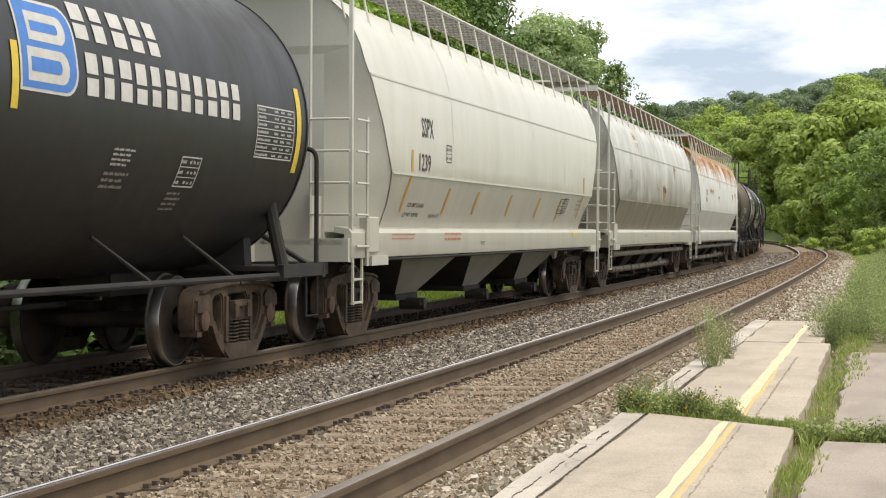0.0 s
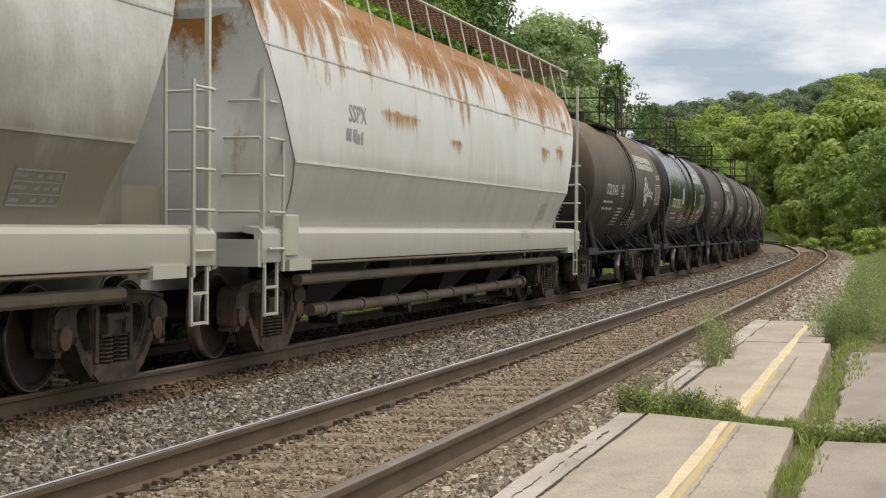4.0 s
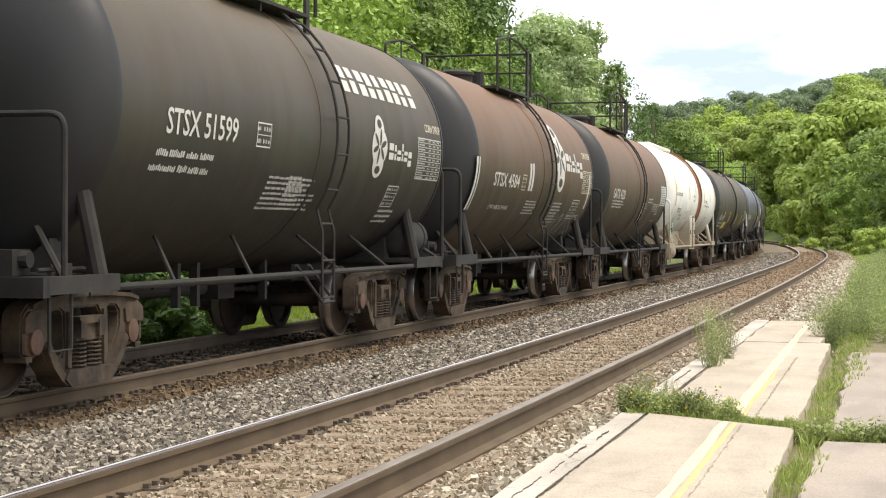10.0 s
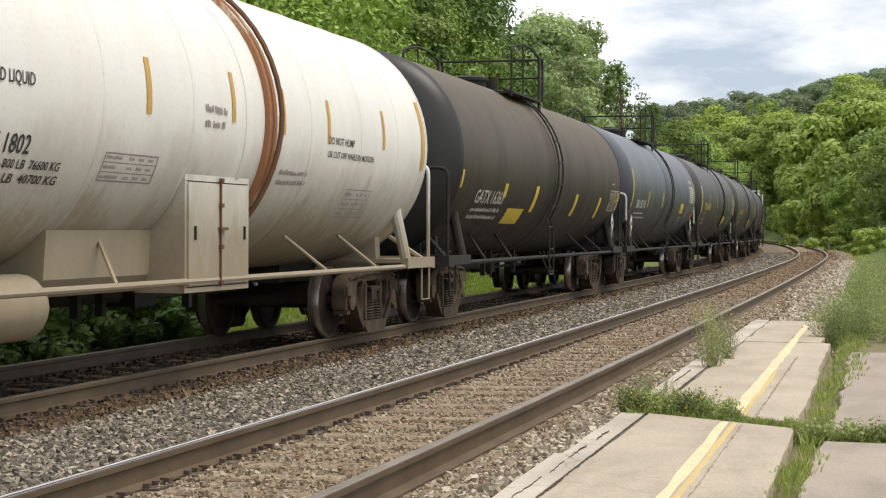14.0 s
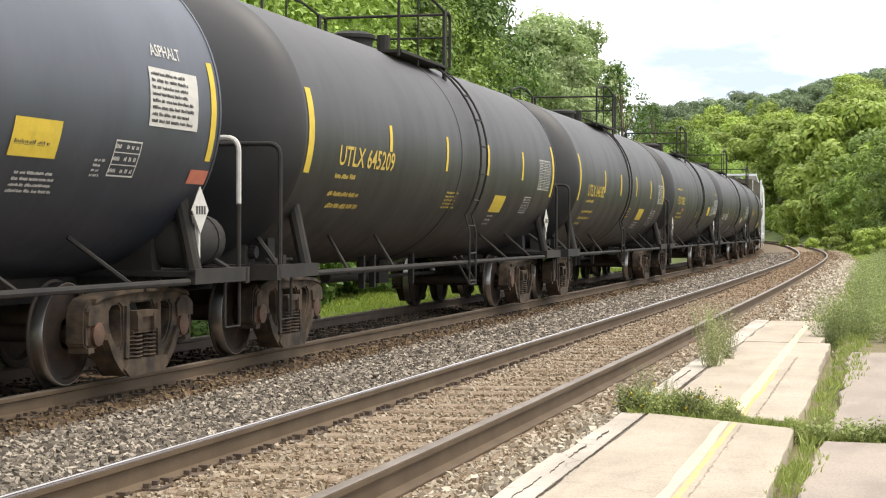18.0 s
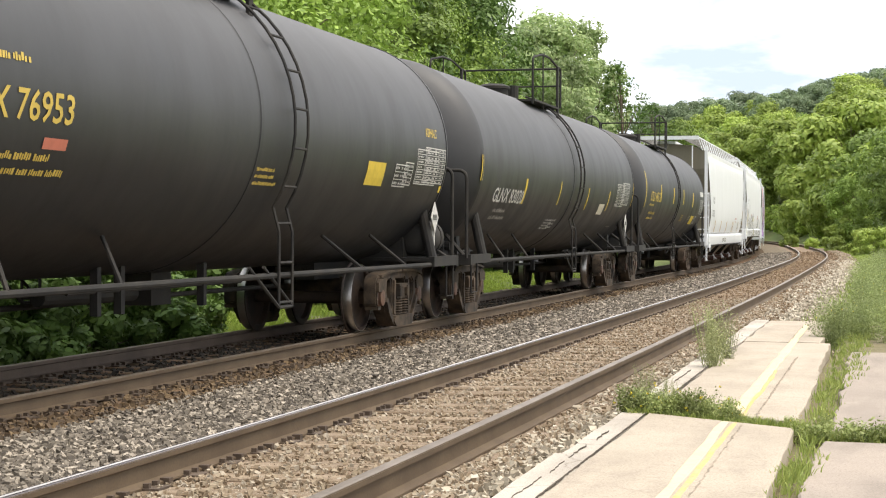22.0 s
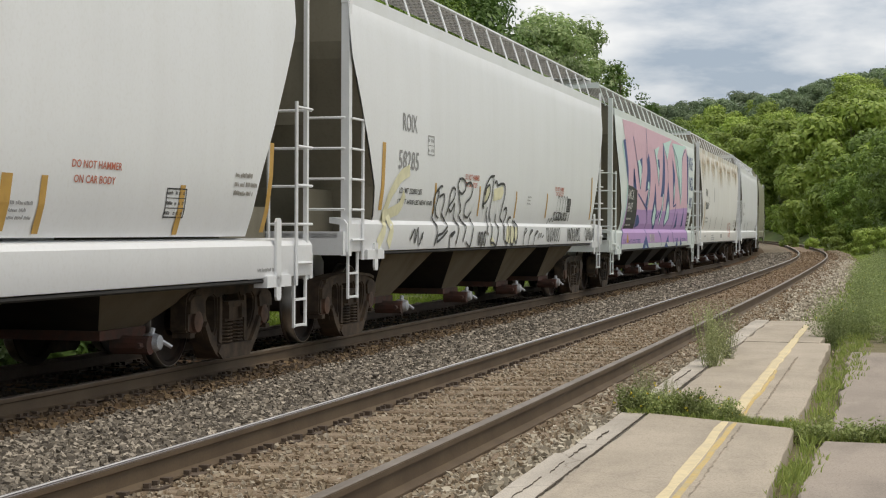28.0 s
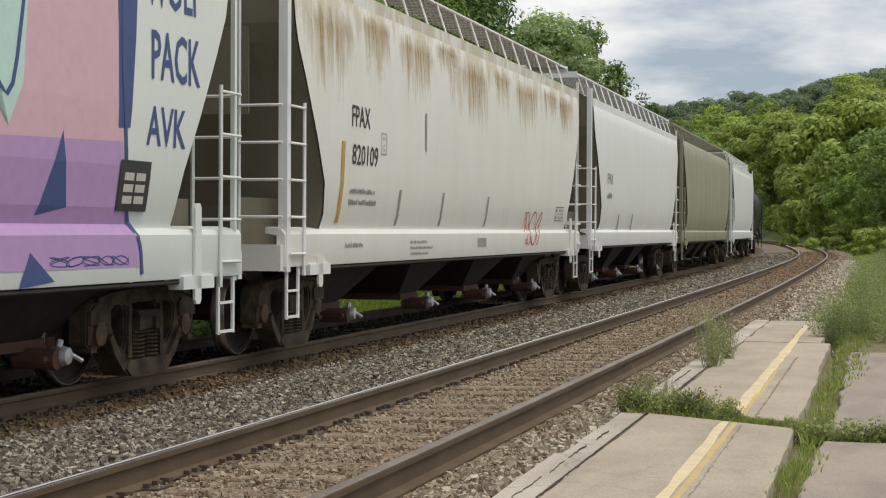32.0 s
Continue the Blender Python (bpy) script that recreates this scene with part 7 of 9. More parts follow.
def marks_2(k, c):
    k.text("GPFX", -5.82, 2.63, 0.23, "grey", 0.58)
    k.text("10714", -6.02, 2.15, 0.24, "grey", 0.72)
    k.framed(-4.75, 2.35, 0.27, 0.26, "grey", 0.016, 2)
    k.framed(5.55, 1.54, 0.80, 0.28, "grey", 0.020, 3)
    k.bars(-2.44, 1.35, 0.74, 2, "dim", 0.066, 0.066, 33)
    k.bars(3.43, 1.30, 0.96, 2, "dim", 0.027, 0.027, 34)
    k.framed(-4.68, 2.37, 0.25, 0.27, "grey", 0.015, 2)
    k.poly([(0.61, 2.62), (0.78, 2.53), (0.95, 2.59), (1.13, 2.53), (1.25, 2.59), (1.44, 2.51), (1.38, 2.41), (0.81, 2.45), (0.66, 2.5)], "rust", "rust_scar", 0.007)
    k.stain(0.40, 2.80, 1.25, 1.30)
    k.stain(3.2, 3.22, 0.6, 0.8, "wash")
    k.stain(-4.6, 4.0, 1.2, 1.2, "wash")
    k.poly([(3.35, 3.24), (3.56, 3.24), (3.71, 3.13), (3.56, 3.14), (3.38, 3.04)], "rust", "rust_scar", 0.007)
    k.poly([(-0.79, 2.55), (-0.42, 2.53), (0.11, 2.46), (-0.35, 2.48)], "ochre", "rust_streak", 0.006)


def marks_3(k, c):
    k.framed(5.75, 1.58, 0.50, 0.27, "grey", 0.020, 3)
    for u_, v_, w_, h_ in ((-6.9, 4.1, 3.4, 1.1), (-3.8, 4.15, 3.2, 1.3), (-0.9, 4.15, 2.9, 1.0), (1.7, 4.1, 3.3, 1.2), (4.6, 4.1, 2.8, 1.2), (-5.2, 2.95, 2.9, 0.5), (-1.5, 2.75, 1.2, 0.5), (5.0, 2.95, 1.3, 0.6), (6.4, 3.05, 1.1, 0.7), (7.3, 3.6, 0.8, 0.8)):
        k.stain(u_, v_, w_, h_)
    k.bars(3.92, 1.34, 0.72, 3, "dim", 0.023, 0.023, 37)
    k.framed(5.65, 1.24, 0.12, 0.24, "gold", 0.007, 3)
    k.bars(7.43, 1.81, 0.37, 5, "dim", 0.034, 0.034, 39)
    k.text("SSPX", -5.96, 2.64, 0.20, "grey", 0.69)
    k.bars(-6.04, 2.39, 0.69, 1, "grey", 0.165, 0.165, 41)


def marks_4(k, c):
    k.text("STSX 51476", -3.72, -0.29, 0.23, "white", 1.60)
    k.framed(-1.54, -0.31, 0.33, 0.28, "white", 0.020, 2)
    k.blocks(1.45, 0.47, 3.01, 0.38, 9, "white")
    k.trefoil(2.12, -0.49, 0.95, 0.77, "white")
    k.trade_bar(2.79, -0.22, 1.09, 0.29, "white")
    k.framed(4.38, -0.40, 1.12, 0.53, "cream", 0.020, 8)
    k.text("CORN SYRUP", 4.71, 0.27, 0.13, "cream", 0.75)
    k.bars(-3.84, -0.49, 1.47, 1, "white", 0.059, 0.059, 49)
    k.bars(-3.85, -0.65, 1.47, 1, "white", 0.061, 0.061, 50)
    k.bars(-1.60, -0.62, 0.89, 6, "white", 0.043, 0.043, 51)
    k.bars(0.12, -0.66, 1.63, 6, "white", 0.038, 0.038, 52)
    k.framed(3.33, -0.85, 0.45, 0.29, "white", 0.020, 2)
    k.scrawl(1.48, -1.33, 1.75, 0.44, "dim", 54, 3)


def marks_5(k, c):
    k.patch(-5.14, -0.50, 0.17, 0.97, "white")
    k.text("STSX 52185", -4.28, -0.41, 0.26, "white", 2.03)
    k.patch(-1.72, -0.29, 0.13, 0.47, "white")
    k.patch(-1.48, -0.28, 0.14, 0.48, "white")
    k.patch(1.49, -0.29, 0.14, 0.48, "white")
    k.patch(1.77, -0.29, 0.14, 0.49, "white")
    k.framed(-2.12, -0.40, 0.37, 0.28, "white", 0.020, 2)
    k.blocks(1.22, 0.47, 2.79, 0.34, 9, "white")
    k.framed(3.58, -0.40, 1.09, 0.50, "white", 0.020, 6)
    k.bars(-4.21, -0.62, 1.77, 1, "white", 0.049, 0.049, 64)
    k.bars(-3.70, -0.77, 1.32, 1, "white", 0.058, 0.058, 65)
    k.bars(-1.62, -0.65, 1.30, 5, "white", 0.031, 0.031, 66)
    k.bars(1.32, -0.65, 1.00, 5, "white", 0.043, 0.043, 67)
    k.text("CORN SYRUP", 2.86, -0.52, 0.12, "cream", 0.91)
    k.framed(3.42, -0.95, 0.63, 0.32, "white", 0.020, 2)
    k.scrawl(-0.49, -1.06, 0.94, 0.37, "dim", 70, 3)
    k.patch(4.83, -0.47, 0.11, 0.96, "white")


def marks_6(k, c):
    k.text("STSX 51515", -4.05, -0.25, 0.22, "white", 1.57)
    k.framed(-1.84, -0.27, 0.24, 0.27, "white", 0.014, 2)
    k.text("LD LMT 228900 LB 100 650 KG", -4.12, -0.48, 0.072, "white", 1.41)
    k.text("LT WT 64100 LB 29 100 KG", -4.16, -0.63, 0.070, "white", 1.44)
    k.bars(-2.15, -0.58, 0.65, 6, "white", 0.031, 0.031, 76)
    k.bars(-1.55, -0.59, 0.78, 7, "white", 0.030, 0.030, 77)
    k.bars(0.14, -0.60, 0.80, 4, "white", 0.039, 0.039, 78)
    k.blocks(1.12, 0.51, 3.06, 0.38, 9, "white")
    k.trefoil(1.80, -0.46, 0.84, 0.76, "white")
    k.trade_bar(2.56, -0.22, 1.12, 0.29, "white")
    k.text("CORN SYRUP", 4.32, 0.24, 0.10, "cream", 0.77)
    k.framed(3.97, -0.41, 1.15, 0.57, "white", 0.020, 9)
    k.framed(2.93, -0.99, 0.68, 0.42, "white", 0.020, 3)
    k.bars(4.09, -0.47, 0.63, 2, "dim", 0.032, 0.032, 85)


def marks_7(k, c):
    k.blocks(1.05, 0.53, 3.17, 0.35, 9, "white")
    k.trefoil(1.82, -0.47, 0.74, 0.78, "white")
    k.trade_bar(2.55, -0.22, 1.12, 0.28, "white")
    k.text("CORN SYRUP", 4.31, 0.22, 0.11, "cream", 0.77)
    k.framed(3.92, -0.43, 1.16, 0.56, "white", 0.020, 9)
    k.framed(2.87, -0.85, 0.47, 0.30, "white", 0.020, 3)
    k.bars(-0.76, -0.57, 0.54, 8, "white", 0.027, 0.027, 92)
    k.bars(2.92, -0.93, 0.76, 3, "white", 0.040, 0.040, 93)
    k.text("STSX 51599", -4.13, -0.26, 0.23, "white", 1.67)
    k.framed(-1.95, -0.28, 0.39, 0.25, "white", 0.020, 2)
    k.bars(-4.23, -0.47, 1.45, 1, "white", 0.064, 0.064, 96)
    k.bars(-4.30, -0.61, 1.44, 1, "white", 0.065, 0.065, 97)
    k.bars(-1.37, -0.59, 1.68, 7, "white", 0.030, 0.030, 98)


def marks_8(k, c):
    k.text("STSX 4584", -3.95, -0.39, 0.22, "white", 1.91)
    k.framed(-1.82, -0.42, 0.31, 0.27, "cream", 0.019, 2)
    k.patch(-1.27, -0.42, 0.15, 0.48, "white")
    k.patch(-1.05, -0.42, 0.14, 0.49, "white")
    k.trefoil(0.98, -0.38, 1.22, 1.35, "white")
    k.trade_bar(2.10, 0.048, 1.87, 0.47, "white")
    k.text("CORN SYRUP", 4.09, 0.37, 0.13, "cream", 0.86)
    k.framed(3.94, -0.35, 1.09, 0.46, "cream", 0.020, 6)
    k.text("LT WT 64800 LB 29 400 KG", -3.75, -0.79, 0.073, "white", 1.40)
    k.bars(-1.09, -0.62, 1.05, 5, "white", 0.029, 0.029, 108)
    k.bars(1.37, -0.62, 0.99, 7, "white", 0.034, 0.034, 109)
    k.framed(3.27, -0.92, 0.76, 0.42, "white", 0.020, 3)
    k.scrawl(1.81, -1.33, 2.69, 0.52, "dim", 111, 5)
    k.patch(-5.23, -0.83, 0.23, 0.85, "white")
    k.patch(4.67, -0.67, 0.13, 0.72, "white")


def marks_9(k, c):
    k.text("GATX 4220", -4.30, -0.36, 0.22, "white", 1.78)
    k.bars(-4.26, -0.44, 1.94, 3, "white", 0.036, 0.036, 115)
    k.patch(4.08, -0.42, 1.07, 0.54, "white")
    k.bars(4.12, 0.05, 0.98, 8, "black", 0.032, 0.030, 412, lift=0.009)
    k.bars(1.73, -0.30, 0.91, 2, "white", 0.040, 0.040, 117)
    k.bars(0.83, -0.43, 0.76, 9, "white", 0.027, 0.027, 118)
    k.bars(2.81, -0.41, 0.80, 5, "white", 0.024, 0.024, 119)
    k.framed(3.53, -0.69, 0.52, 0.30, "white", 0.020, 3)
    k.bars(3.41, -0.89, 0.65, 1, "white", 0.036, 0.036, 121)


def marks_10(k, c):
    k.patch(-2.32, -0.12, 0.10, 0.49, "orange")
    k.patch(-0.40, -0.076, 0.088, 0.49, "orange")
    k.patch(0.98, -0.12, 0.092, 0.49, "orange")
    k.patch(2.43, -0.13, 0.093, 0.48, "orange")
    k.patch(4.52, -0.11, 0.097, 0.48, "orange")
    k.patch(6.28, -0.31, 0.16, 0.94, "orange")
    k.text("DO NOT HUMP", 2.46, -0.14, 0.085, "black", 0.94)
    k.text("OR CUT OFF WHILE IN MOTION", 2.47, -0.29, 0.073, "black", 1.72)
    k.framed(3.49, -1.03, 0.94, 0.39, "grey", 0.020, 3)
    k.bars(-1.05, -0.022, 0.57, 2, "dim", 0.068, 0.068, 131)
    k.bars(1.09, -0.54, 0.93, 2, "dim", 0.054, 0.054, 132)
    k.patch(-6.08, -0.37, 0.14, 0.97, "orange")
    k.patch(-6.12, 0.12, 0.38, 0.18, "gold")
    k.framed(-2.95, -0.74, 1.03, 0.26, "dim", 0.020, 3)
    k.text("LTCX 1802", -5.19, -0.56, 0.15, "black", 0.99)
    k.text("ARGON", -5.98, -0.057, 0.095, "black", 0.37)
    k.text("REFRIGERATED LIQUID", -5.52, -0.044, 0.097, "black", 1.26)
    k.text("800 LB  76600 KG", -4.52, -0.68, 0.074, "black", 0.88)
    k.text("LB  40700 KG", -4.44, -0.80, 0.077, "black", 0.83)


def marks_11(k, c):
    k.text("GATX 16363", -6.00, -0.70, 0.22, "white", 1.95)
    k.patch(-4.17, -0.58, 0.21, 0.24, "gold")
    k.patch(-1.66, -0.81, 0.25, 0.49, "gold")
    k.patch(2.34, -0.85, 0.27, 0.47, "gold")
    k.patch(5.18, -0.88, 0.25, 0.49, "gold")
    k.patch(-3.41, -1.07, 1.28, 0.31, "gold")
    k.patch(-7.23, -0.48, 0.17, 0.27, "gold")
    k.bars(-5.95, -0.85, 2.20, 2, "white", 0.068, 0.068, 143)
    k.framed(6.51, -0.68, 1.09, 0.48, "cream", 0.020, 9)
    k.patch(7.63, -0.64, 0.12, 0.41, "gold")
    k.bars(6.59, -0.075, 0.40, 1, "cream", 0.035, 0.035, 146)


def marks_12(k, c):
    k.text("SRIX 80140", -5.78, -0.53, 0.21, "white", 1.74)
    k.patch(-6.71, -0.52, 0.13, 0.94, "gold")
    k.patch(-3.72, -0.50, 0.13, 0.45, "gold")
    k.patch(-0.73, -0.47, 0.15, 0.43, "gold")
    k.patch(1.74, -0.49, 0.15, 0.45, "gold")
    k.bars(-5.75, -0.70, 1.64, 1, "white", 0.050, 0.050, 152)
    k.bars(-5.83, -0.82, 2.35, 1, "white", 0.052, 0.052, 153)
    k.text("ASPHALT", 6.19, 0.40, 0.11, "white", 0.62)
    k.patch(6.08, -0.22, 1.01, 0.51, "white")
    k.bars(6.12, 0.22, 0.92, 8, "black", 0.030, 0.028, 411, lift=0.009)
    k.framed(5.53, -0.69, 0.49, 0.32, "white", 0.020, 3)
    k.patch(3.86, -0.58, 0.72, 0.30, "gold")
    k.patch(7.15, -0.71, 0.41, 0.14, "red")
    k.bars(4.06, -0.72, 0.68, 4, "white", 0.026, 0.026, 159)
    k.bars(5.24, -0.57, 0.20, 4, "white", 0.022, 0.022, 160)
    k.bars(3.91, -0.49, 0.55, 1, "black", 0.039, 0.039, 292)
    k.patch(7.39, -0.48, 0.12, 0.93, "gold")


def marks_13(k, c):
    k.text("UTLX 645209", -5.69, -0.36, 0.23, "yellow", 2.23)
    k.patch(-6.79, -0.49, 0.18, 0.94, "gold")
    k.patch(-3.73, -0.12, 0.12, 0.33, "gold")
    k.bars(-5.68, -0.52, 0.98, 1, "yellow", 0.056, 0.056, 166)
    k.bars(-5.71, -0.74, 1.51, 1, "yellow", 0.059, 0.059, 167)
    k.bars(-5.57, -0.90, 1.41, 1, "yellow", 0.063, 0.063, 168)
    k.bars(-0.52, -0.59, 0.76, 5, "yellow", 0.029, 0.029, 169)
    k.patch(2.52, -0.85, 0.81, 0.30, "gold")
    k.framed(4.77, -0.84, 0.53, 0.31, "white", 0.020, 3)
    k.framed(5.63, -0.38, 0.98, 0.54, "white", 0.020, 9)
    k.patch(-0.91, -0.27, 0.11, 0.49, "gold")
    k.patch(1.62, -0.25, 0.12, 0.48, "gold")
    k.patch(4.17, -0.25, 0.12, 0.48, "gold")
    k.patch(6.81, -0.49, 0.15, 0.94, "gold")
    k.bars(2.66, -0.94, 0.46, 3, "white", 0.040, 0.040, 177)


def marks_14(k, c):
    k.text("UTLX 646382", -5.70, -0.38, 0.24, "yellow", 2.11)
    k.patch(-6.78, -0.50, 0.14, 0.96, "gold")
    k.patch(-3.61, -0.27, 0.12, 0.48, "gold")
    k.patch(-1.28, -0.28, 0.14, 0.48, "gold")
    k.patch(1.27, -0.26, 0.13, 0.48, "gold")
    k.patch(3.93, -0.27, 0.14, 0.48, "gold")
    k.patch(6.53, -0.37, 0.17, 0.82, "gold")
    k.framed(5.50, -0.37, 0.93, 0.50, "white", 0.020, 8)
    k.patch(2.44, -0.87, 0.93, 0.31, "gold")
    k.bars(-5.69, -0.52, 0.99, 1, "yellow", 0.059, 0.059, 187)
    k.bars(-5.69, -0.76, 1.51, 1, "yellow", 0.063, 0.063, 188)
    k.bars(-5.70, -0.91, 1.53, 1, "yellow", 0.059, 0.059, 189)
    k.bars(-5.71, -1.05, 0.60, 1, "yellow", 0.056, 0.056, 190)
    k.bars(0.43, -0.60, 0.67, 4, "yellow", 0.036, 0.036, 191)
    k.bars(2.65, -0.97, 0.64, 3, "white", 0.039, 0.039, 192)
    k.framed(4.83, -1.02, 0.73, 0.44, "white", 0.020, 3)


def marks_15(k, c):
    k.text("UTLX 76953", -5.95, -0.30, 0.23, "yellow", 1.93)
    k.bars(-5.96, 0.12, 1.42, 1, "yellow", 0.062, 0.062, 195)
    k.bars(-5.57, -0.61, 1.73, 1, "yellow", 0.057, 0.057, 196)
    k.bars(-5.55, -0.73, 1.76, 1, "yellow", 0.055, 0.055, 197)
    k.bars(-5.53, -0.84, 0.61, 1, "yellow", 0.049, 0.049, 198)
    k.patch(-4.42, -0.51, 0.38, 0.091, "red")
    k.patch(3.63, -0.57, 0.72, 0.30, "gold")
    k.framed(5.73, -0.50, 1.05, 0.48, "white", 0.020, 7)
    k.framed(4.79, -0.56, 0.57, 0.30, "white", 0.020, 3)
    k.bars(-0.015, -0.52, 0.73, 3, "yellow", 0.038, 0.038, 203)
    k.text("ASPHALT", 6.14, 0.16, 0.12, "yellow", 0.57)
    k.framed(6.11, -0.47, 1.03, 0.49, "white", 0.020, 9)
    k.framed(5.21, -0.53, 0.37, 0.31, "white", 0.020, 3)
    k.patch(7.07, -0.59, 0.11, 0.097, "gold")


def marks_16(k, c):
    k.text("GLNX 83020", -6.77, -0.66, 0.24, "white", 2.28)
    k.patch(-7.93, -0.34, 0.13, 0.40, "gold")
    k.patch(-4.53, -0.66, 0.14, 0.45, "gold")
    k.bars(-6.34, -0.85, 1.16, 2, "dim", 0.068, 0.068, 211)
    k.bars(-1.57, -0.98, 0.79, 4, "white", 0.033, 0.033, 212)
    k.framed(5.56, -0.55, 1.14, 0.52, "white", 0.020, 7)
    k.framed(6.39, -0.51, 1.06, 0.53, "white", 0.020, 9)
    k.patch(3.54, -0.78, 0.67, 0.25, "cream")
    k.patch(4.52, -0.68, 0.094, 0.45, "gold")
    k.patch(7.94, -0.52, 0.10, 0.56, "gold")
    k.bars(6.03, -1.11, 0.54, 1, "dim", 0.036, 0.036, 218)
    k.patch(-1.32, -0.63, 0.068, 0.46, "gold")
    k.patch(1.80, -0.69, 0.090, 0.47, "gold")
    k.bars(-1.06, -0.99, 0.57, 3, "white", 0.041, 0.041, 296)


def marks_17(k, c):
    k.text("UTLX 645127", -6.51, -0.31, 0.25, "yellow", 2.11)
    k.patch(-7.59, -0.49, 0.15, 0.94, "gold")
    k.patch(-4.43, -0.30, 0.13, 0.46, "gold")
    k.patch(-1.43, -0.32, 0.17, 0.47, "gold")
    k.patch(1.18, -0.30, 0.16, 0.46, "gold")
    k.patch(3.93, -0.34, 0.19, 0.46, "gold")
    k.bars(-6.51, -0.44, 1.02, 1, "yellow", 0.057, 0.057, 225)
    k.bars(-6.19, -0.68, 1.28, 2, "yellow", 0.073, 0.073, 226)
    k.patch(4.50, -0.93, 0.89, 0.30, "gold")
    k.framed(6.29, -0.55, 1.17, 0.48, "white", 0.020, 7)
    k.patch(6.23, 0.044, 1.00, 0.16, "white")
    k.bars(1.66, -0.65, 0.60, 4, "yellow", 0.032, 0.032, 230)
    k.framed(5.63, -0.91, 0.61, 0.28, "white", 0.020, 3)
    k.bars(3.81, -0.66, 0.49, 3, "white", 0.027, 0.027, 232)


def marks_18(k, c):
    k.text("DO NOT HAMMER", 3.69, 1.86, 0.062, "red", 0.88)
    k.text("ON CAR BODY", 3.75, 1.74, 0.062, "red", 0.73)
    k.patch(3.24, 1.33, 0.10, 0.45, "orange")
    k.patch(5.79, 1.32, 0.11, 0.45, "orange")
    k.patch(7.92, 1.34, 0.11, 0.92, "orange")
    k.framed(5.51, 1.47, 0.43, 0.27, "black", 0.020, 3)
    k.bars(7.04, 1.88, 0.59, 3, "dim", 0.044, 0.044, 239)
    k.bars(2.82, 1.55, 0.37, 3, "grey", 0.028, 0.028, 240)
    k.bars(7.69, 0.94, 0.59, 1, "grey", 0.032, 0.032, 241)
    k.text("ROIX", -6.97, 2.38, 0.25, "grey", 0.68)
    k.text("57353", -7.18, 1.91, 0.23, "grey", 1.00)
    k.patch(-5.64, 1.33, 0.15, 0.44, "orange")
    k.patch(-3.01, 1.33, 0.17, 0.43, "orange")
    k.patch(-0.37, 1.33, 0.20, 0.42, "orange")
    k.patch(2.65, 1.35, 0.16, 0.43, "orange")
    k.scrawl(-2.36, 0.96, 1.64, 0.14, "dim", 248, 3)


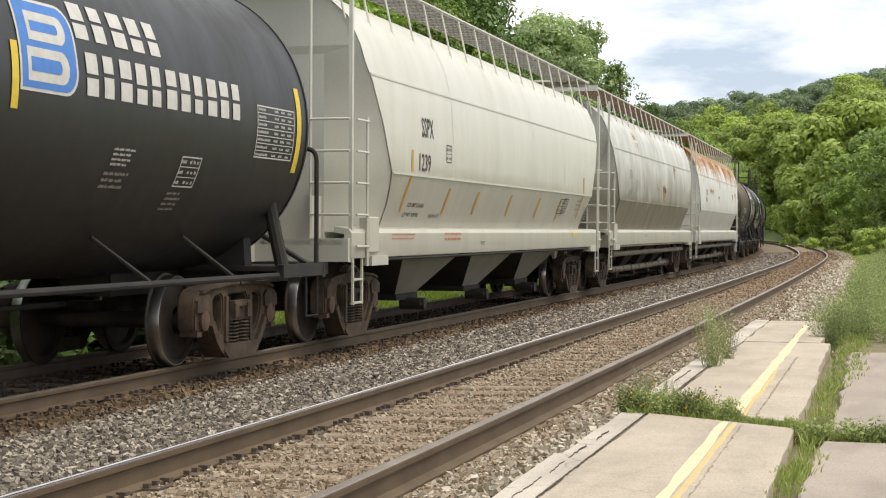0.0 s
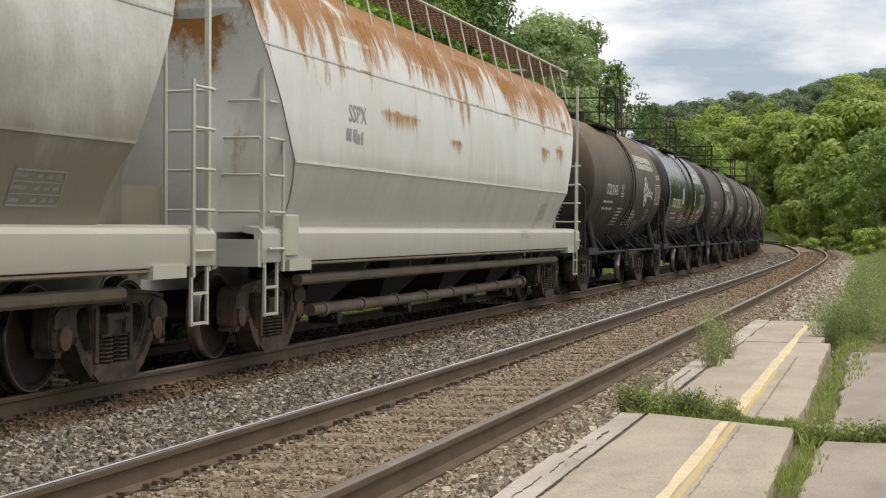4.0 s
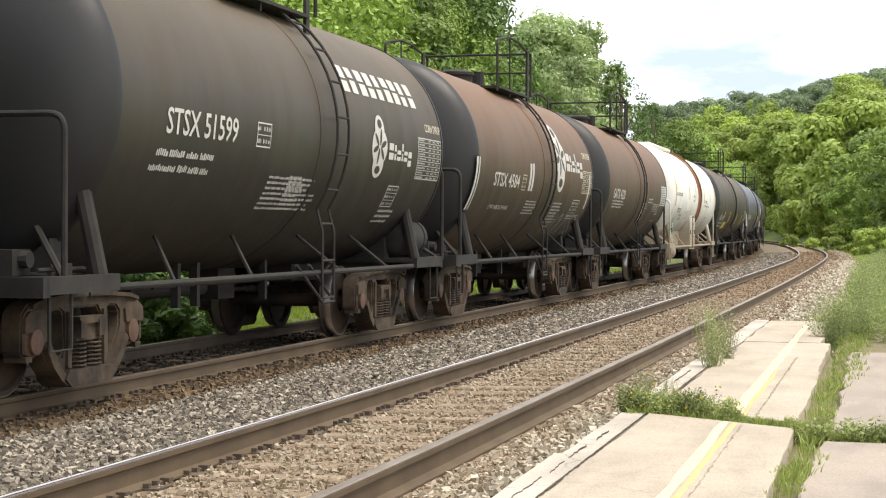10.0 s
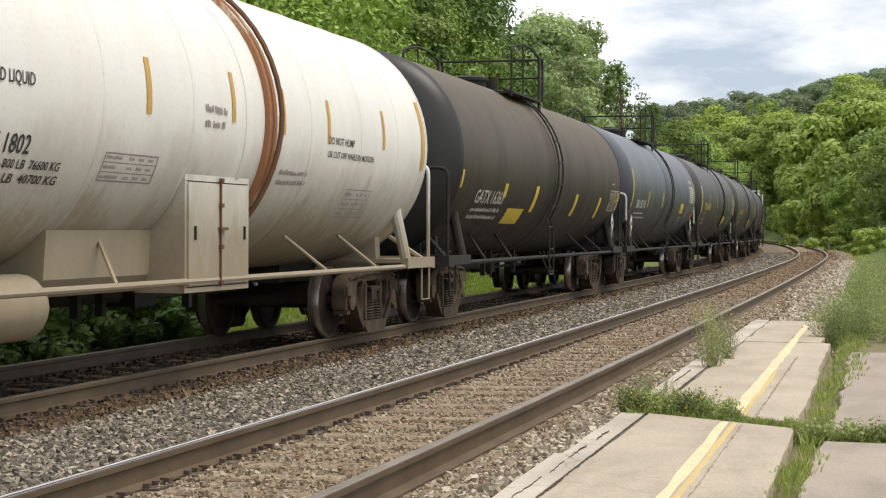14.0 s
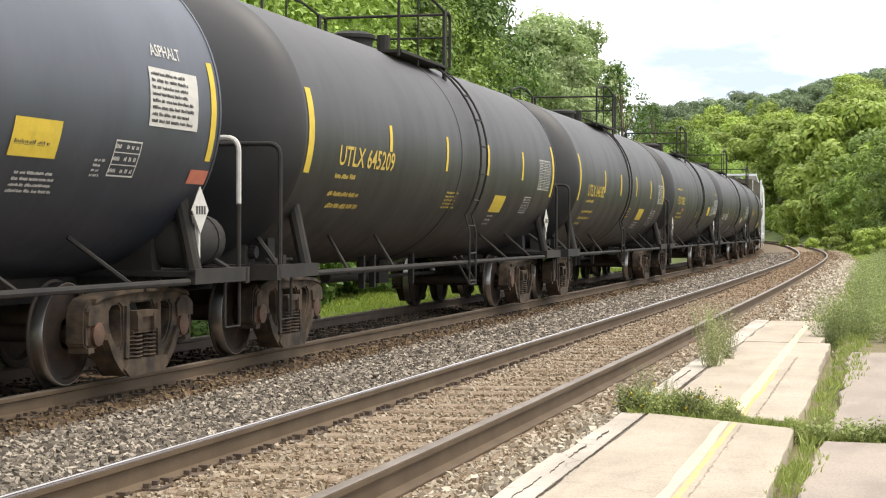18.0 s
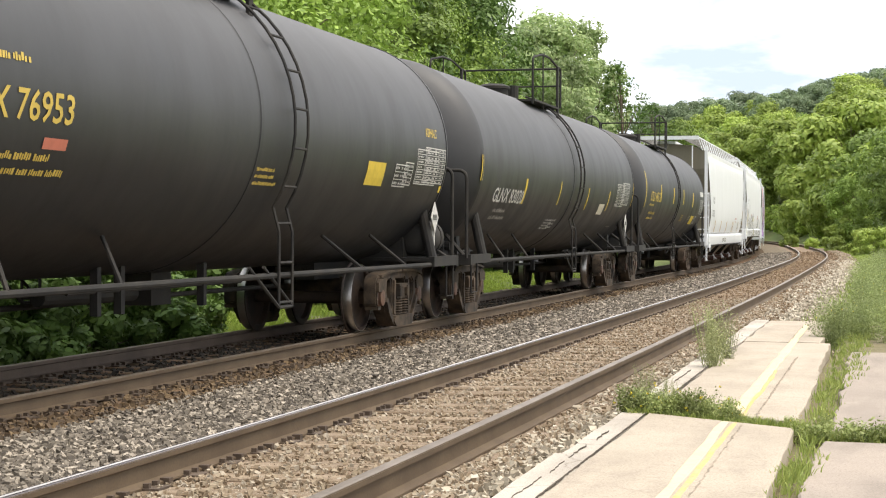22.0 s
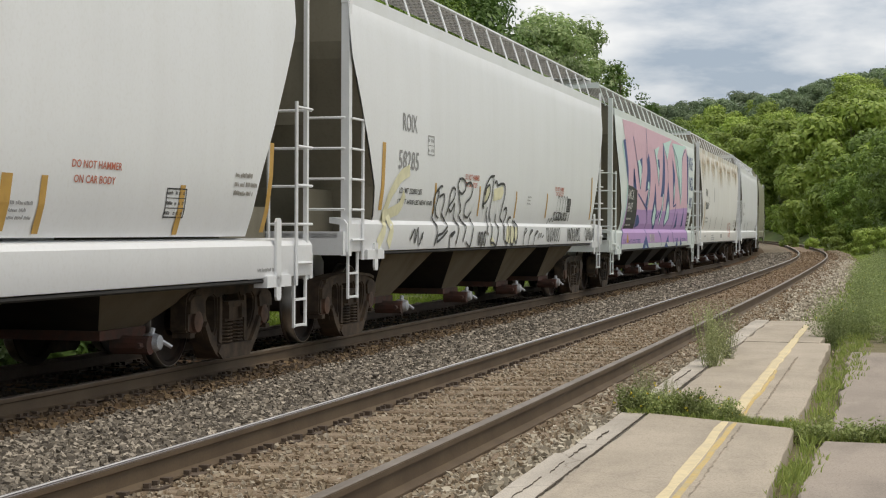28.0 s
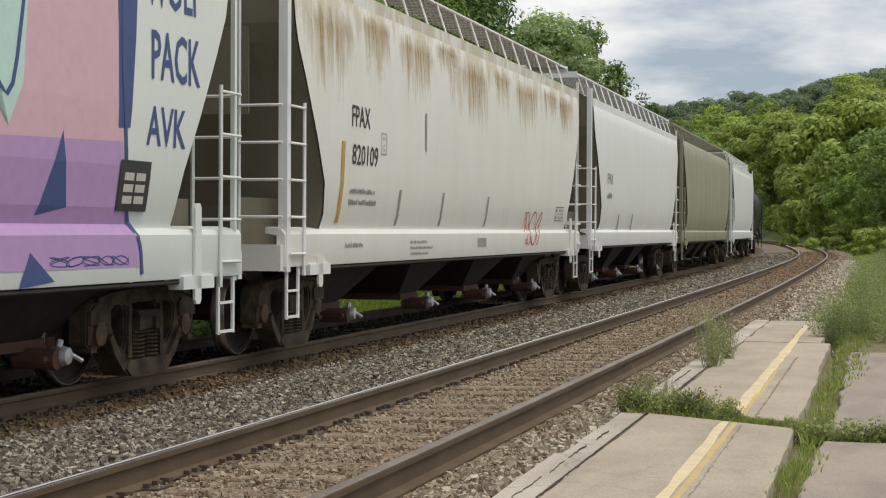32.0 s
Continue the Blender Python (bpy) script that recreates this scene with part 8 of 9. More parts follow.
def marks_19(k, c):
    k.text("ROIX", -6.82, 2.67, 0.23, "grey", 0.70)
    k.text("58285", -6.99, 2.17, 0.24, "grey", 0.97)
    k.framed(-5.57, 2.40, 0.33, 0.27, "grey", 0.020, 2)
    k.patch(-7.71, 1.62, 0.14, 0.85, "orange")
    k.text("LD LMT 222000 LBS", -6.89, 1.85, 0.074, "black", 1.08)
    k.text("LT WT 64000 LBS NEW 10-00", -6.92, 1.71, 0.065, "black", 1.71)
    k.patch(-5.13, 1.60, 0.080, 0.43, "orange")
    k.text("DO NOT HAMMER", -3.42, 2.13, 0.083, "red", 0.89)
    k.text("ON CAR BODY", -3.41, 2.02, 0.075, "red", 0.77)
    k.patch(-2.50, 1.59, 0.076, 0.46, "orange")
    k.patch(0.15, 1.58, 0.080, 0.45, "orange")
    k.patch(2.79, 1.60, 0.090, 0.45, "orange")
    k.patch(7.50, 1.60, 0.11, 0.89, "orange")
    k.bars(1.10, 1.94, 0.35, 3, "grey", 0.029, 0.029, 288)
    k.patch(4.82, 1.73, 0.40, 0.27, "black")
    k.framed(4.86, 1.76, 0.32, 0.21, "white", 0.010, 3)
    k.text("DO NOT HAMMER", 3.57, 2.12, 0.082, "red", 0.89)
    k.text("ON CAR BODY", 3.65, 2.03, 0.074, "red", 0.75)
    k.poly([(-2.12, 1.8), (-2.09, 2.0), (-1.91, 2.1), (-1.79, 2.08), (-1.83, 1.95), (-1.97, 1.83)], "straw", "graffiti", 0.008)
    k.poly([(-1.54, 1.84), (-1.53, 2.03), (-1.25, 2.06), (-0.88, 2.09), (-0.83, 1.99), (-0.98, 1.88), (-1.34, 1.85)], "straw", "graffiti", 0.008)
    k.poly([(-0.45, 1.38), (-0.37, 1.45), (0.41, 1.42), (0.36, 1.26), (0.17, 1.15), (-0.48, 1.16)], "straw", "graffiti", 0.008)
    k.poly([(-1.64, 1.24), (-1.49, 1.27), (-1.29, 1.15), (-1.45, 1.12), (-1.6, 1.14)], "straw", "graffiti", 0.008)
    k.stroke([(-7.76, 1.18), (-7.47, 1.37), (-7.47, 1.54), (-7.28, 1.83), (-6.87, 2.07), (-6.36, 2.18)], 0.16, "straw", lift=0.0090)
    k.stroke([(-7.31, 1.18), (-7.1, 1.41), (-7.38, 1.55), (-6.78, 1.65), (-6.62, 1.89)], 0.16, "straw", lift=0.0094)
    k.stroke([(-7.54, 1.54), (-7.13, 1.57)], 0.16, "straw", lift=0.0098)
    k.stroke([(-5.13, 1.53), (-5.07, 1.68), (-5.16, 1.81), (-5.05, 1.91), (-4.81, 2.0), (-4.71, 1.98)], 0.036, "black", lift=0.0120)
    k.stroke([(-5.05, 1.91), (-5.0, 1.95), (-4.9, 1.9), (-5.02, 1.68), (-4.93, 1.57), (-4.75, 1.52)], 0.036, "black", lift=0.0124)
    k.stroke([(-4.88, 1.84), (-4.64, 1.89), (-4.56, 1.79), (-4.65, 1.61), (-4.52, 1.54), (-4.28, 1.44), (-4.62, 1.32), (-4.87, 1.3), (-4.95, 1.19), (-4.57, 1.28), (-4.29, 1.38)], 0.036, "black", lift=0.0128)
    k.stroke([(-5.1, 1.53), (-4.84, 1.38), (-5.11, 1.11)], 0.036, "black", lift=0.0132)
    k.stroke([(-4.38, 1.58), (-4.28, 1.74), (-4.29, 1.9), (-4.14, 2.0), (-3.97, 1.95), (-4.05, 1.82), (-4.32, 1.7), (-4.13, 1.62), (-3.96, 1.79), (-3.94, 1.54), (-3.62, 1.42), (-3.88, 1.12)], 0.036, "black", lift=0.0136)
    k.stroke([(-4.24, 1.1), (-4.21, 1.3), (-3.85, 1.36), (-4.15, 1.26)], 0.036, "black", lift=0.0140)
    k.stroke([(-3.82, 2.12), (-3.6, 2.14), (-3.38, 2.08), (-3.41, 1.97), (-3.63, 1.9), (-3.83, 1.95), (-3.87, 2.05), (-3.77, 2.12)], 0.036, "black", lift=0.0144)
    k.stroke([(-3.87, 2.03), (-3.75, 1.83), (-3.54, 1.67), (-3.68, 1.59), (-3.44, 1.49), (-3.19, 1.43), (-3.49, 1.15)], 0.036, "black", lift=0.0148)
    k.stroke([(-3.42, 2.05), (-3.12, 2.1), (-2.93, 2.01), (-3.08, 1.85), (-3.35, 1.78), (-3.34, 1.59), (-3.09, 1.55), (-2.89, 1.68)], 0.036, "black", lift=0.0152)
    k.stroke([(-2.97, 1.55), (-2.73, 1.43), (-3.01, 1.09), (-3.31, 1.22)], 0.036, "black", lift=0.0156)
    k.stroke([(-6.31, 1.24), (-6.05, 1.41), (-6.1, 1.16), (-5.9, 1.45), (-5.89, 1.13), (-5.63, 1.38), (-5.76, 1.21)], 0.036, "black", lift=0.0160)
    k.stroke([(-2.21, 1.74), (-2.21, 1.93), (-2.06, 2.1), (-1.81, 2.22), (-1.66, 2.23), (-1.51, 2.24)], 0.042, "black", lift=0.0120)
    k.stroke([(-2.1, 1.71), (-2.22, 1.77), (-1.99, 1.82), (-1.79, 1.98), (-1.84, 2.1), (-2.06, 2.04), (-2.12, 1.9)], 0.042, "black", lift=0.0124)
    k.stroke([(-1.58, 2.2), (-1.64, 1.99), (-1.68, 1.82), (-1.7, 1.61), (-1.54, 1.51), (-1.49, 1.34), (-1.64, 1.17), (-1.41, 1.17), (-1.25, 1.1), (-1.01, 1.38), (-1.21, 1.5), (-1.24, 1.66)], 0.042, "black", lift=0.0128)
    k.stroke([(-1.5, 2.13), (-1.38, 2.17), (-1.29, 2.09), (-1.05, 2.13), (-0.8, 2.13), (-0.7, 2.03), (-0.85, 1.74), (-0.92, 1.56), (-0.66, 1.49), (-0.66, 1.16)], 0.042, "black", lift=0.0132)
    k.stroke([(-0.71, 1.7), (-0.55, 1.75), (-0.44, 1.69), (-0.53, 1.56), (-0.59, 1.45), (-0.62, 1.2), (-0.39, 1.14), (-0.26, 1.3), (-0.31, 1.49), (-0.19, 1.6), (-0.08, 1.57)], 0.042, "black", lift=0.0136)
    k.stroke([(-0.14, 1.45), (-0.21, 1.19), (-0.02, 1.11), (0.16, 1.3), (0.06, 1.49), (0.13, 1.53)], 0.042, "black", lift=0.0140)
    k.stroke([(0.17, 1.48), (0.12, 1.23), (0.26, 1.13), (0.41, 1.3), (0.38, 1.46), (0.13, 1.53)], 0.042, "black", lift=0.0144)
    k.stroke([(-1.89, 1.74), (-1.92, 1.61), (-1.77, 1.51), (-1.87, 1.34), (-1.76, 1.29)], 0.042, "black", lift=0.0148)
    k.stroke([(-2.48, 1.18), (-2.44, 1.31), (-2.34, 1.34), (-2.37, 1.21), (-2.48, 1.13)], 0.042, "black", lift=0.0152)
    k.stroke([(-2.34, 1.15), (-2.3, 1.31), (-2.18, 1.34), (-2.2, 1.18), (-2.32, 1.11)], 0.042, "black", lift=0.0156)
    k.stroke([(-2.15, 1.14), (-2.09, 1.31), (-1.96, 1.36), (-1.98, 1.21), (-2.09, 1.11)], 0.042, "black", lift=0.0160)
    k.stroke([(0.82, 1.06), (1.02, 1.42), (1.21, 1.38), (0.85, 1.26)], 0.025, "black", lift=0.0120)
    k.stroke([(1.25, 1.1), (1.49, 1.38), (1.71, 1.38), (1.3, 1.26)], 0.025, "black", lift=0.0124)
    k.stroke([(1.7, 1.11), (1.96, 1.36), (2.2, 1.36), (1.75, 1.26)], 0.025, "black", lift=0.0128)
    k.stroke([(2.11, 1.21), (2.23, 1.34), (2.29, 1.23), (2.41, 1.34), (2.48, 1.23), (2.67, 1.3)], 0.025, "black", lift=0.0132)
    k.stroke([(3.05, 1.48), (3.15, 1.61), (3.29, 1.5), (3.42, 1.62), (3.57, 1.5), (3.67, 1.63), (3.75, 1.53)], 0.025, "black", lift=0.0140)
    for n_, (u_, w_) in enumerate(((2.9, 1.3), (5.0, 1.35), (7.0, 1.2))):
        k.scrawl(u_, 1.16, w_, 0.26, "black", 421 + n_, 7, 0.022, lift=0.012)
    for n_ in range(4):
        k.ring(3.95 + 0.27 * n_, 1.80, 0.24, 0.022, "black", 0.62, "graffiti", lift=0.012 + 0.0004 * n_)
    k.scrawl(3.6, 1.56, 1.5, 0.16, "black", 427, 6, 0.02, lift=0.014)


def marks_20(k, c):
    k.text("AMCX", -6.71, 2.14, 0.24, "white", 1.00, lift=0.014)
    k.text("6947", -6.72, 1.83, 0.23, "white", 0.90, lift=0.014)
    k.bars(-6.75, 1.64, 1.10, 1, "white", 0.050, 0.050, 256, lift=0.014)
    k.bars(-6.78, 1.49, 1.08, 1, "white", 0.042, 0.042, 257, lift=0.014)
    # pink field above, violet below, right over the ledge and the sill
    k.poly([(-7.40, 4.02), (-3.2, 4.10), (0.2, 4.10), (3.0, 4.06), (6.3, 4.0), (6.35, 2.10), (3.0, 2.02), (0.7, 1.93), (-2.1, 1.94), (-4.2, 1.91), (-5.1, 1.91), (-6.7, 2.3), (-6.75, 2.75)], "pink", "graffiti", 0.005)
    k.poly([(-6.7, 2.3), (-5.1, 1.91), (-4.2, 1.91), (-2.1, 1.94), (0.7, 1.93), (3.0, 2.02), (6.35, 2.10), (6.45, 1.6), (6.76, 1.24), (6.8, 1.05), (-7.5, 1.05), (-7.40, 1.23), (-7.08, 1.40)], "violet", "graffiti", 0.005)
    k.stroke([(-7.61, 3.46), (-6.81, 2.74), (-6.76, 2.45), (-6.93, 1.95), (-7.22, 1.65), (-7.30, 1.42)], 0.16, "mint", lift=0.0065)
    k.poly([(-5.72, 2.91), (-5.61, 2.9), (-5.3, 2.36), (-5.45, 2.45), (-5.72, 2.52), (-5.78, 2.7)], "navy", "graffiti", 0.0075)
    k.poly([(-5.1, 3.12), (-4.68, 3.17), (-4.36, 3.0), (-4.38, 2.76), (-4.56, 2.39), (-4.77, 2.68)], "mint", "graffiti", 0.009)
    k.poly([(-4.66, 3.17), (-4.19, 3.24), (-4.22, 2.86), (-4.34, 2.81), (-4.37, 3.01)], "navy", "graffiti", 0.0075)
    k.poly([(-3.27, 3.23), (-2.99, 3.39), (-2.79, 3.15), (-2.63, 2.84), (-2.77, 2.38), (-3.12, 1.9), (-3.53, 2.06), (-3.01, 2.46), (-3.63, 2.38), (-3.28, 2.87)], "navy", "graffiti", 0.0075)
    k.poly([(-3.08, 2.65), (-2.9, 2.68), (-2.8, 2.53), (-3.01, 2.02), (-3.17, 1.93), (-3.04, 2.2), (-3.0, 2.47), (-3.22, 2.48)], "mint", "graffiti", 0.009)
    k.poly([(-1.77, 3.56), (-0.65, 3.7), (-1.18, 3.42), (-1.05, 3.18), (-0.77, 3.03), (-0.83, 2.54), (-1.08, 2.81), (-1.32, 3.22)], "mint", "graffiti", 0.009)
    k.poly([(-1.13, 3.31), (-0.74, 3.34), (-0.64, 3.14), (-0.77, 2.97), (-1.06, 3.12)], "navy", "graffiti", 0.0075)
    k.poly([(-1.67, 2.64), (-1.4, 2.32), (-1.15, 1.78), (-1.17, 1.4), (-1.52, 1.42), (-2.08, 1.68), (-2.13, 1.89), (-1.77, 2.25)], "navy", "graffiti", 0.0075)
    k.poly([(-1.63, 2.11), (-1.33, 1.9), (-1.31, 1.6), (-1.48, 1.5), (-1.84, 1.62), (-1.88, 1.82)], "mint", "graffiti", 0.009)
    k.poly([(0.19, 3.7), (0.36, 3.78), (0.53, 3.31), (0.51, 2.75), (0.2, 2.08), (-0.21, 1.51), (-0.49, 1.66), (-0.48, 1.86), (-0.0, 2.12), (0.14, 2.32), (-0.43, 2.31), (-0.11, 2.76)], "navy", "graffiti", 0.0075)
    k.poly([(0.05, 2.37), (0.2, 2.42), (0.19, 2.16), (-0.16, 1.72), (-0.31, 1.51), (-0.41, 1.66), (-0.01, 2.08)], "mint", "graffiti", 0.009)
    k.poly([(0.24, 3.82), (2.48, 4.04), (1.77, 3.83), (1.08, 3.39), (0.67, 3.54)], "mint", "graffiti", 0.009)
    k.poly([(1.25, 2.84), (1.67, 2.26), (1.77, 1.72), (0.89, 1.47), (0.65, 1.64), (0.92, 2.22)], "navy", "graffiti", 0.0075)
    k.poly([(1.35, 2.24), (1.59, 2.05), (1.64, 1.73), (0.96, 1.53), (0.81, 1.65), (1.03, 1.97)], "mint", "graffiti", 0.009)
    k.poly([(2.41, 3.5), (2.92, 3.06), (2.96, 2.56), (2.76, 2.11), (2.59, 2.17), (2.44, 2.9)], "navy", "graffiti", 0.0075)
    k.poly([(2.68, 2.82), (2.84, 2.62), (2.74, 2.23), (2.56, 2.45)], "mint", "graffiti", 0.009)
    k.poly([(2.54, 3.88), (3.65, 3.49), (4.14, 2.83), (4.48, 2.13), (4.68, 2.46), (4.79, 3.58), (5.59, 3.91), (6.16, 3.96), (6.07, 4.02), (2.55, 3.95)], "mint", "graffiti", 0.009)
    k.poly([(3.68, 1.99), (3.92, 1.5), (3.36, 1.43)], "navy", "graffiti", 0.0075)
    k.poly([(5.31, 2.14), (5.47, 1.54), (5.0, 1.47)], "navy", "graffiti", 0.0075)
    k.poly([(6.23, 3.82), (6.65, 3.72), (6.47, 2.22), (6.25, 2.21)], "navy", "graffiti", 0.0075)
    k.poly([(-4.93, 1.78), (-4.61, 1.76), (-4.28, 1.6), (-4.39, 1.51), (-4.97, 1.42), (-5.03, 1.64)], "navy", "graffiti", 0.0075)
    k.poly([(-3.05, 1.27), (-2.48, 0.92), (-3.76, 0.91), (-3.31, 1.15)], "navy", "graffiti", 0.0075)
    k.poly([(-3.1, 1.02), (-2.9, 0.93), (-3.2, 0.93)], "mint", "graffiti", 0.009)
    k.poly([(1.79, 1.27), (1.87, 1.04), (1.26, 1.06), (1.76, 0.92), (0.83, 0.91)], "navy", "graffiti", 0.0075)
    k.poly([(4.05, 1.18), (4.1, 0.93), (3.55, 0.92)], "navy", "graffiti", 0.0075)
    k.poly([(4.87, 1.19), (5.25, 0.96), (4.71, 0.92)], "navy", "graffiti", 0.0075)
    k.poly([(-7.46, 3.52), (-7.1, 3.57), (-6.66, 2.85), (-6.68, 2.46), (-6.94, 2.77), (-7.27, 3.22)], "navy", "graffiti", 0.0075)
    k.poly([(-5.8, 2.92), (-5.63, 2.89), (-5.25, 2.44), (-5.33, 2.35), (-5.85, 2.41)], "navy", "graffiti", 0.0075)
    k.poly([(-6.72, 2.48), (-6.01, 2.46), (-5.12, 2.38), (-5.07, 1.75), (-5.12, 1.41), (-6.0, 1.42), (-6.86, 1.41), (-6.82, 1.71), (-6.7, 2.11)], "black", "graffiti", 0.0105)
    k.stroke([(-4.95, 2.3), (-4.23, 2.16), (-3.54, 2.01), (-3.13, 1.87), (-2.91, 1.64), (-3.16, 1.37), (-3.03, 1.26)], 0.05, "navy", lift=0.0115)
    k.stroke([(-5.06, 3.12), (-4.77, 2.68), (-4.56, 2.39), (-4.36, 2.76)], 0.05, "navy", lift=0.0115)
    k.stroke([(-2.94, 3.4), (-2.71, 3.11), (-2.63, 2.82), (-2.79, 2.36), (-3.14, 1.88)], 0.05, "navy", lift=0.0115)
    k.stroke([(-1.77, 3.56), (-1.32, 3.22), (-0.84, 2.52), (-0.73, 3.02)], 0.05, "navy", lift=0.0115)
    k.stroke([(-1.67, 2.65), (-1.15, 1.77), (-1.06, 1.69), (-0.53, 1.92)], 0.05, "navy", lift=0.0115)
    k.stroke([(0.24, 3.82), (1.08, 3.38), (1.23, 2.81), (1.07, 2.34)], 0.05, "navy", lift=0.0115)
    k.stroke([(-0.44, 1.35), (0.0, 1.21), (0.16, 0.91)], 0.05, "navy", lift=0.0115)
    k.stroke([(2.54, 3.88), (3.65, 3.49), (4.48, 2.13), (4.79, 3.61), (6.16, 3.96)], 0.05, "navy", lift=0.0115)
    k.stroke([(3.29, 2.17), (2.49, 2.05), (2.44, 2.9), (2.31, 3.52)], 0.05, "navy", lift=0.0115)
    k.stroke([(3.29, 2.17), (2.78, 1.44), (2.71, 1.32), (3.23, 0.93)], 0.05, "navy", lift=0.0115)
    k.stroke([(6.37, 3.91), (6.3, 2.82), (6.47, 1.6), (6.76, 1.24), (6.79, 0.93)], 0.05, "navy", lift=0.0115)
    k.stroke([(-3.22, 4.04), (-3.27, 3.5), (-3.45, 3.07)], 0.05, "navy", lift=0.0115)
    k.stroke([(-5.75, 3.7), (-5.2, 3.14), (-4.69, 2.48)], 0.05, "navy", lift=0.0115)
    k.stroke([(-7.08, 1.4), (-7.42, 1.23), (-7.53, 0.89)], 0.05, "navy", lift=0.0115)
    k.poly([(-6.62, 1.08), (-6.25, 1.08), (-6.42, 1.34)], "orange", "graffiti", 0.009)
    k.scrawl(-7.1, 1.07, 2.9, 0.09, "navy", 301, 9, 0.010)
    k.scrawl(3.4, 1.07, 0.9, 0.08, "navy", 305, 4, 0.009)
    k.scrawl(5.2, 1.07, 1.3, 0.08, "navy", 306, 5, 0.009)
    k.scrawl(-2.35, 1.08, 0.95, 0.20, "white", 307, 4, 0.03, lift=0.010)
    k.text("WOLF", 6.78, 3.32, 0.42, "navy", 1.15)
    k.text("PACK", 6.85, 2.68, 0.42, "navy", 1.05)
    k.text("AVK", 6.80, 2.10, 0.34, "navy", 0.80)
    k.patch(6.31, 1.52, 0.58, 0.43, "black", "placard", lift=0.016)
    for a_ in (6.40, 6.62):
        for b_ in (1.584, 1.682, 1.780):
            k.patch(a_, b_, 0.18, 0.066, "white", "placard_panel", lift=0.0175)


def marks_21(k, c):
    k.text("FPAX", -6.56, 2.60, 0.25, "black", 0.74)
    k.text("820109", -6.52, 2.15, 0.24, "black", 1.04)
    k.framed(-5.36, 2.31, 0.24, 0.27, "grey", 0.015, 2)
    k.patch(-6.91, 1.45, 0.12, 0.95, "orange")
    k.patch(-4.46, 1.42, 0.10, 0.47, "grey")
    k.patch(-2.27, 1.43, 0.093, 0.47, "grey")
    k.patch(0.49, 1.42, 0.11, 0.48, "grey")
    k.patch(-3.31, 2.44, 0.087, 0.52, "grey")
    k.bars(-6.53, 1.80, 1.30, 2, "grey", 0.066, 0.066, 266)
    k.framed(6.14, 1.55, 0.79, 0.27, "black", 0.020, 2)
    for u_, w_, h_ in ((-8.0, 1.6, 2.0), (-6.0, 1.1, 1.2), (-4.6, 1.9, 1.6), (-2.6, 1.2, 0.9), (-1.4, 2.1, 1.9), (0.9, 1.3, 1.3), (2.3, 2.2, 1.7), (4.8, 1.4, 1.2), (6.2, 1.6, 1.5)):
        k.stain(u_ - 0.4, 4.12, w_ + 0.8, h_, "wash")
    k.bars(-6.64, 1.16, 0.89, 1, "grey", 0.056, 0.056, 268)
    k.bars(-3.87, 1.19, 1.15, 3, "grey", 0.039, 0.039, 269)
    k.patch(-0.060, 1.11, 0.57, 0.14, "grey")
    k.scrawl(3.49, 1.10, 1.38, 0.61, "red", 271, 3)


def marks_22(k, c):
    k.text("FPAX", -5.94, 2.43, 0.23, "grey", 0.82)
    k.bars(-5.91, 2.09, 0.99, 1, "grey", 0.123, 0.123, 273)
    k.patch(-4.02, 1.38, 0.17, 0.39, "grey")
    k.patch(-1.83, 1.38, 0.19, 0.41, "grey")




# ---- the train ----
SPEED = 10.2
ENDS = [1.8, 18.6, 37.2, 55.8, 75.2, 88.5, 100.9, 113.6, 126.0, 138.5, 150.8, 166.0, 182.4, 199.3, 216.2, 232.3, 248.5, 266.9, 284.3, 303.6, 323.4, 342.5, 361.3, 378.4, 397.3, 414.3, 430.0]
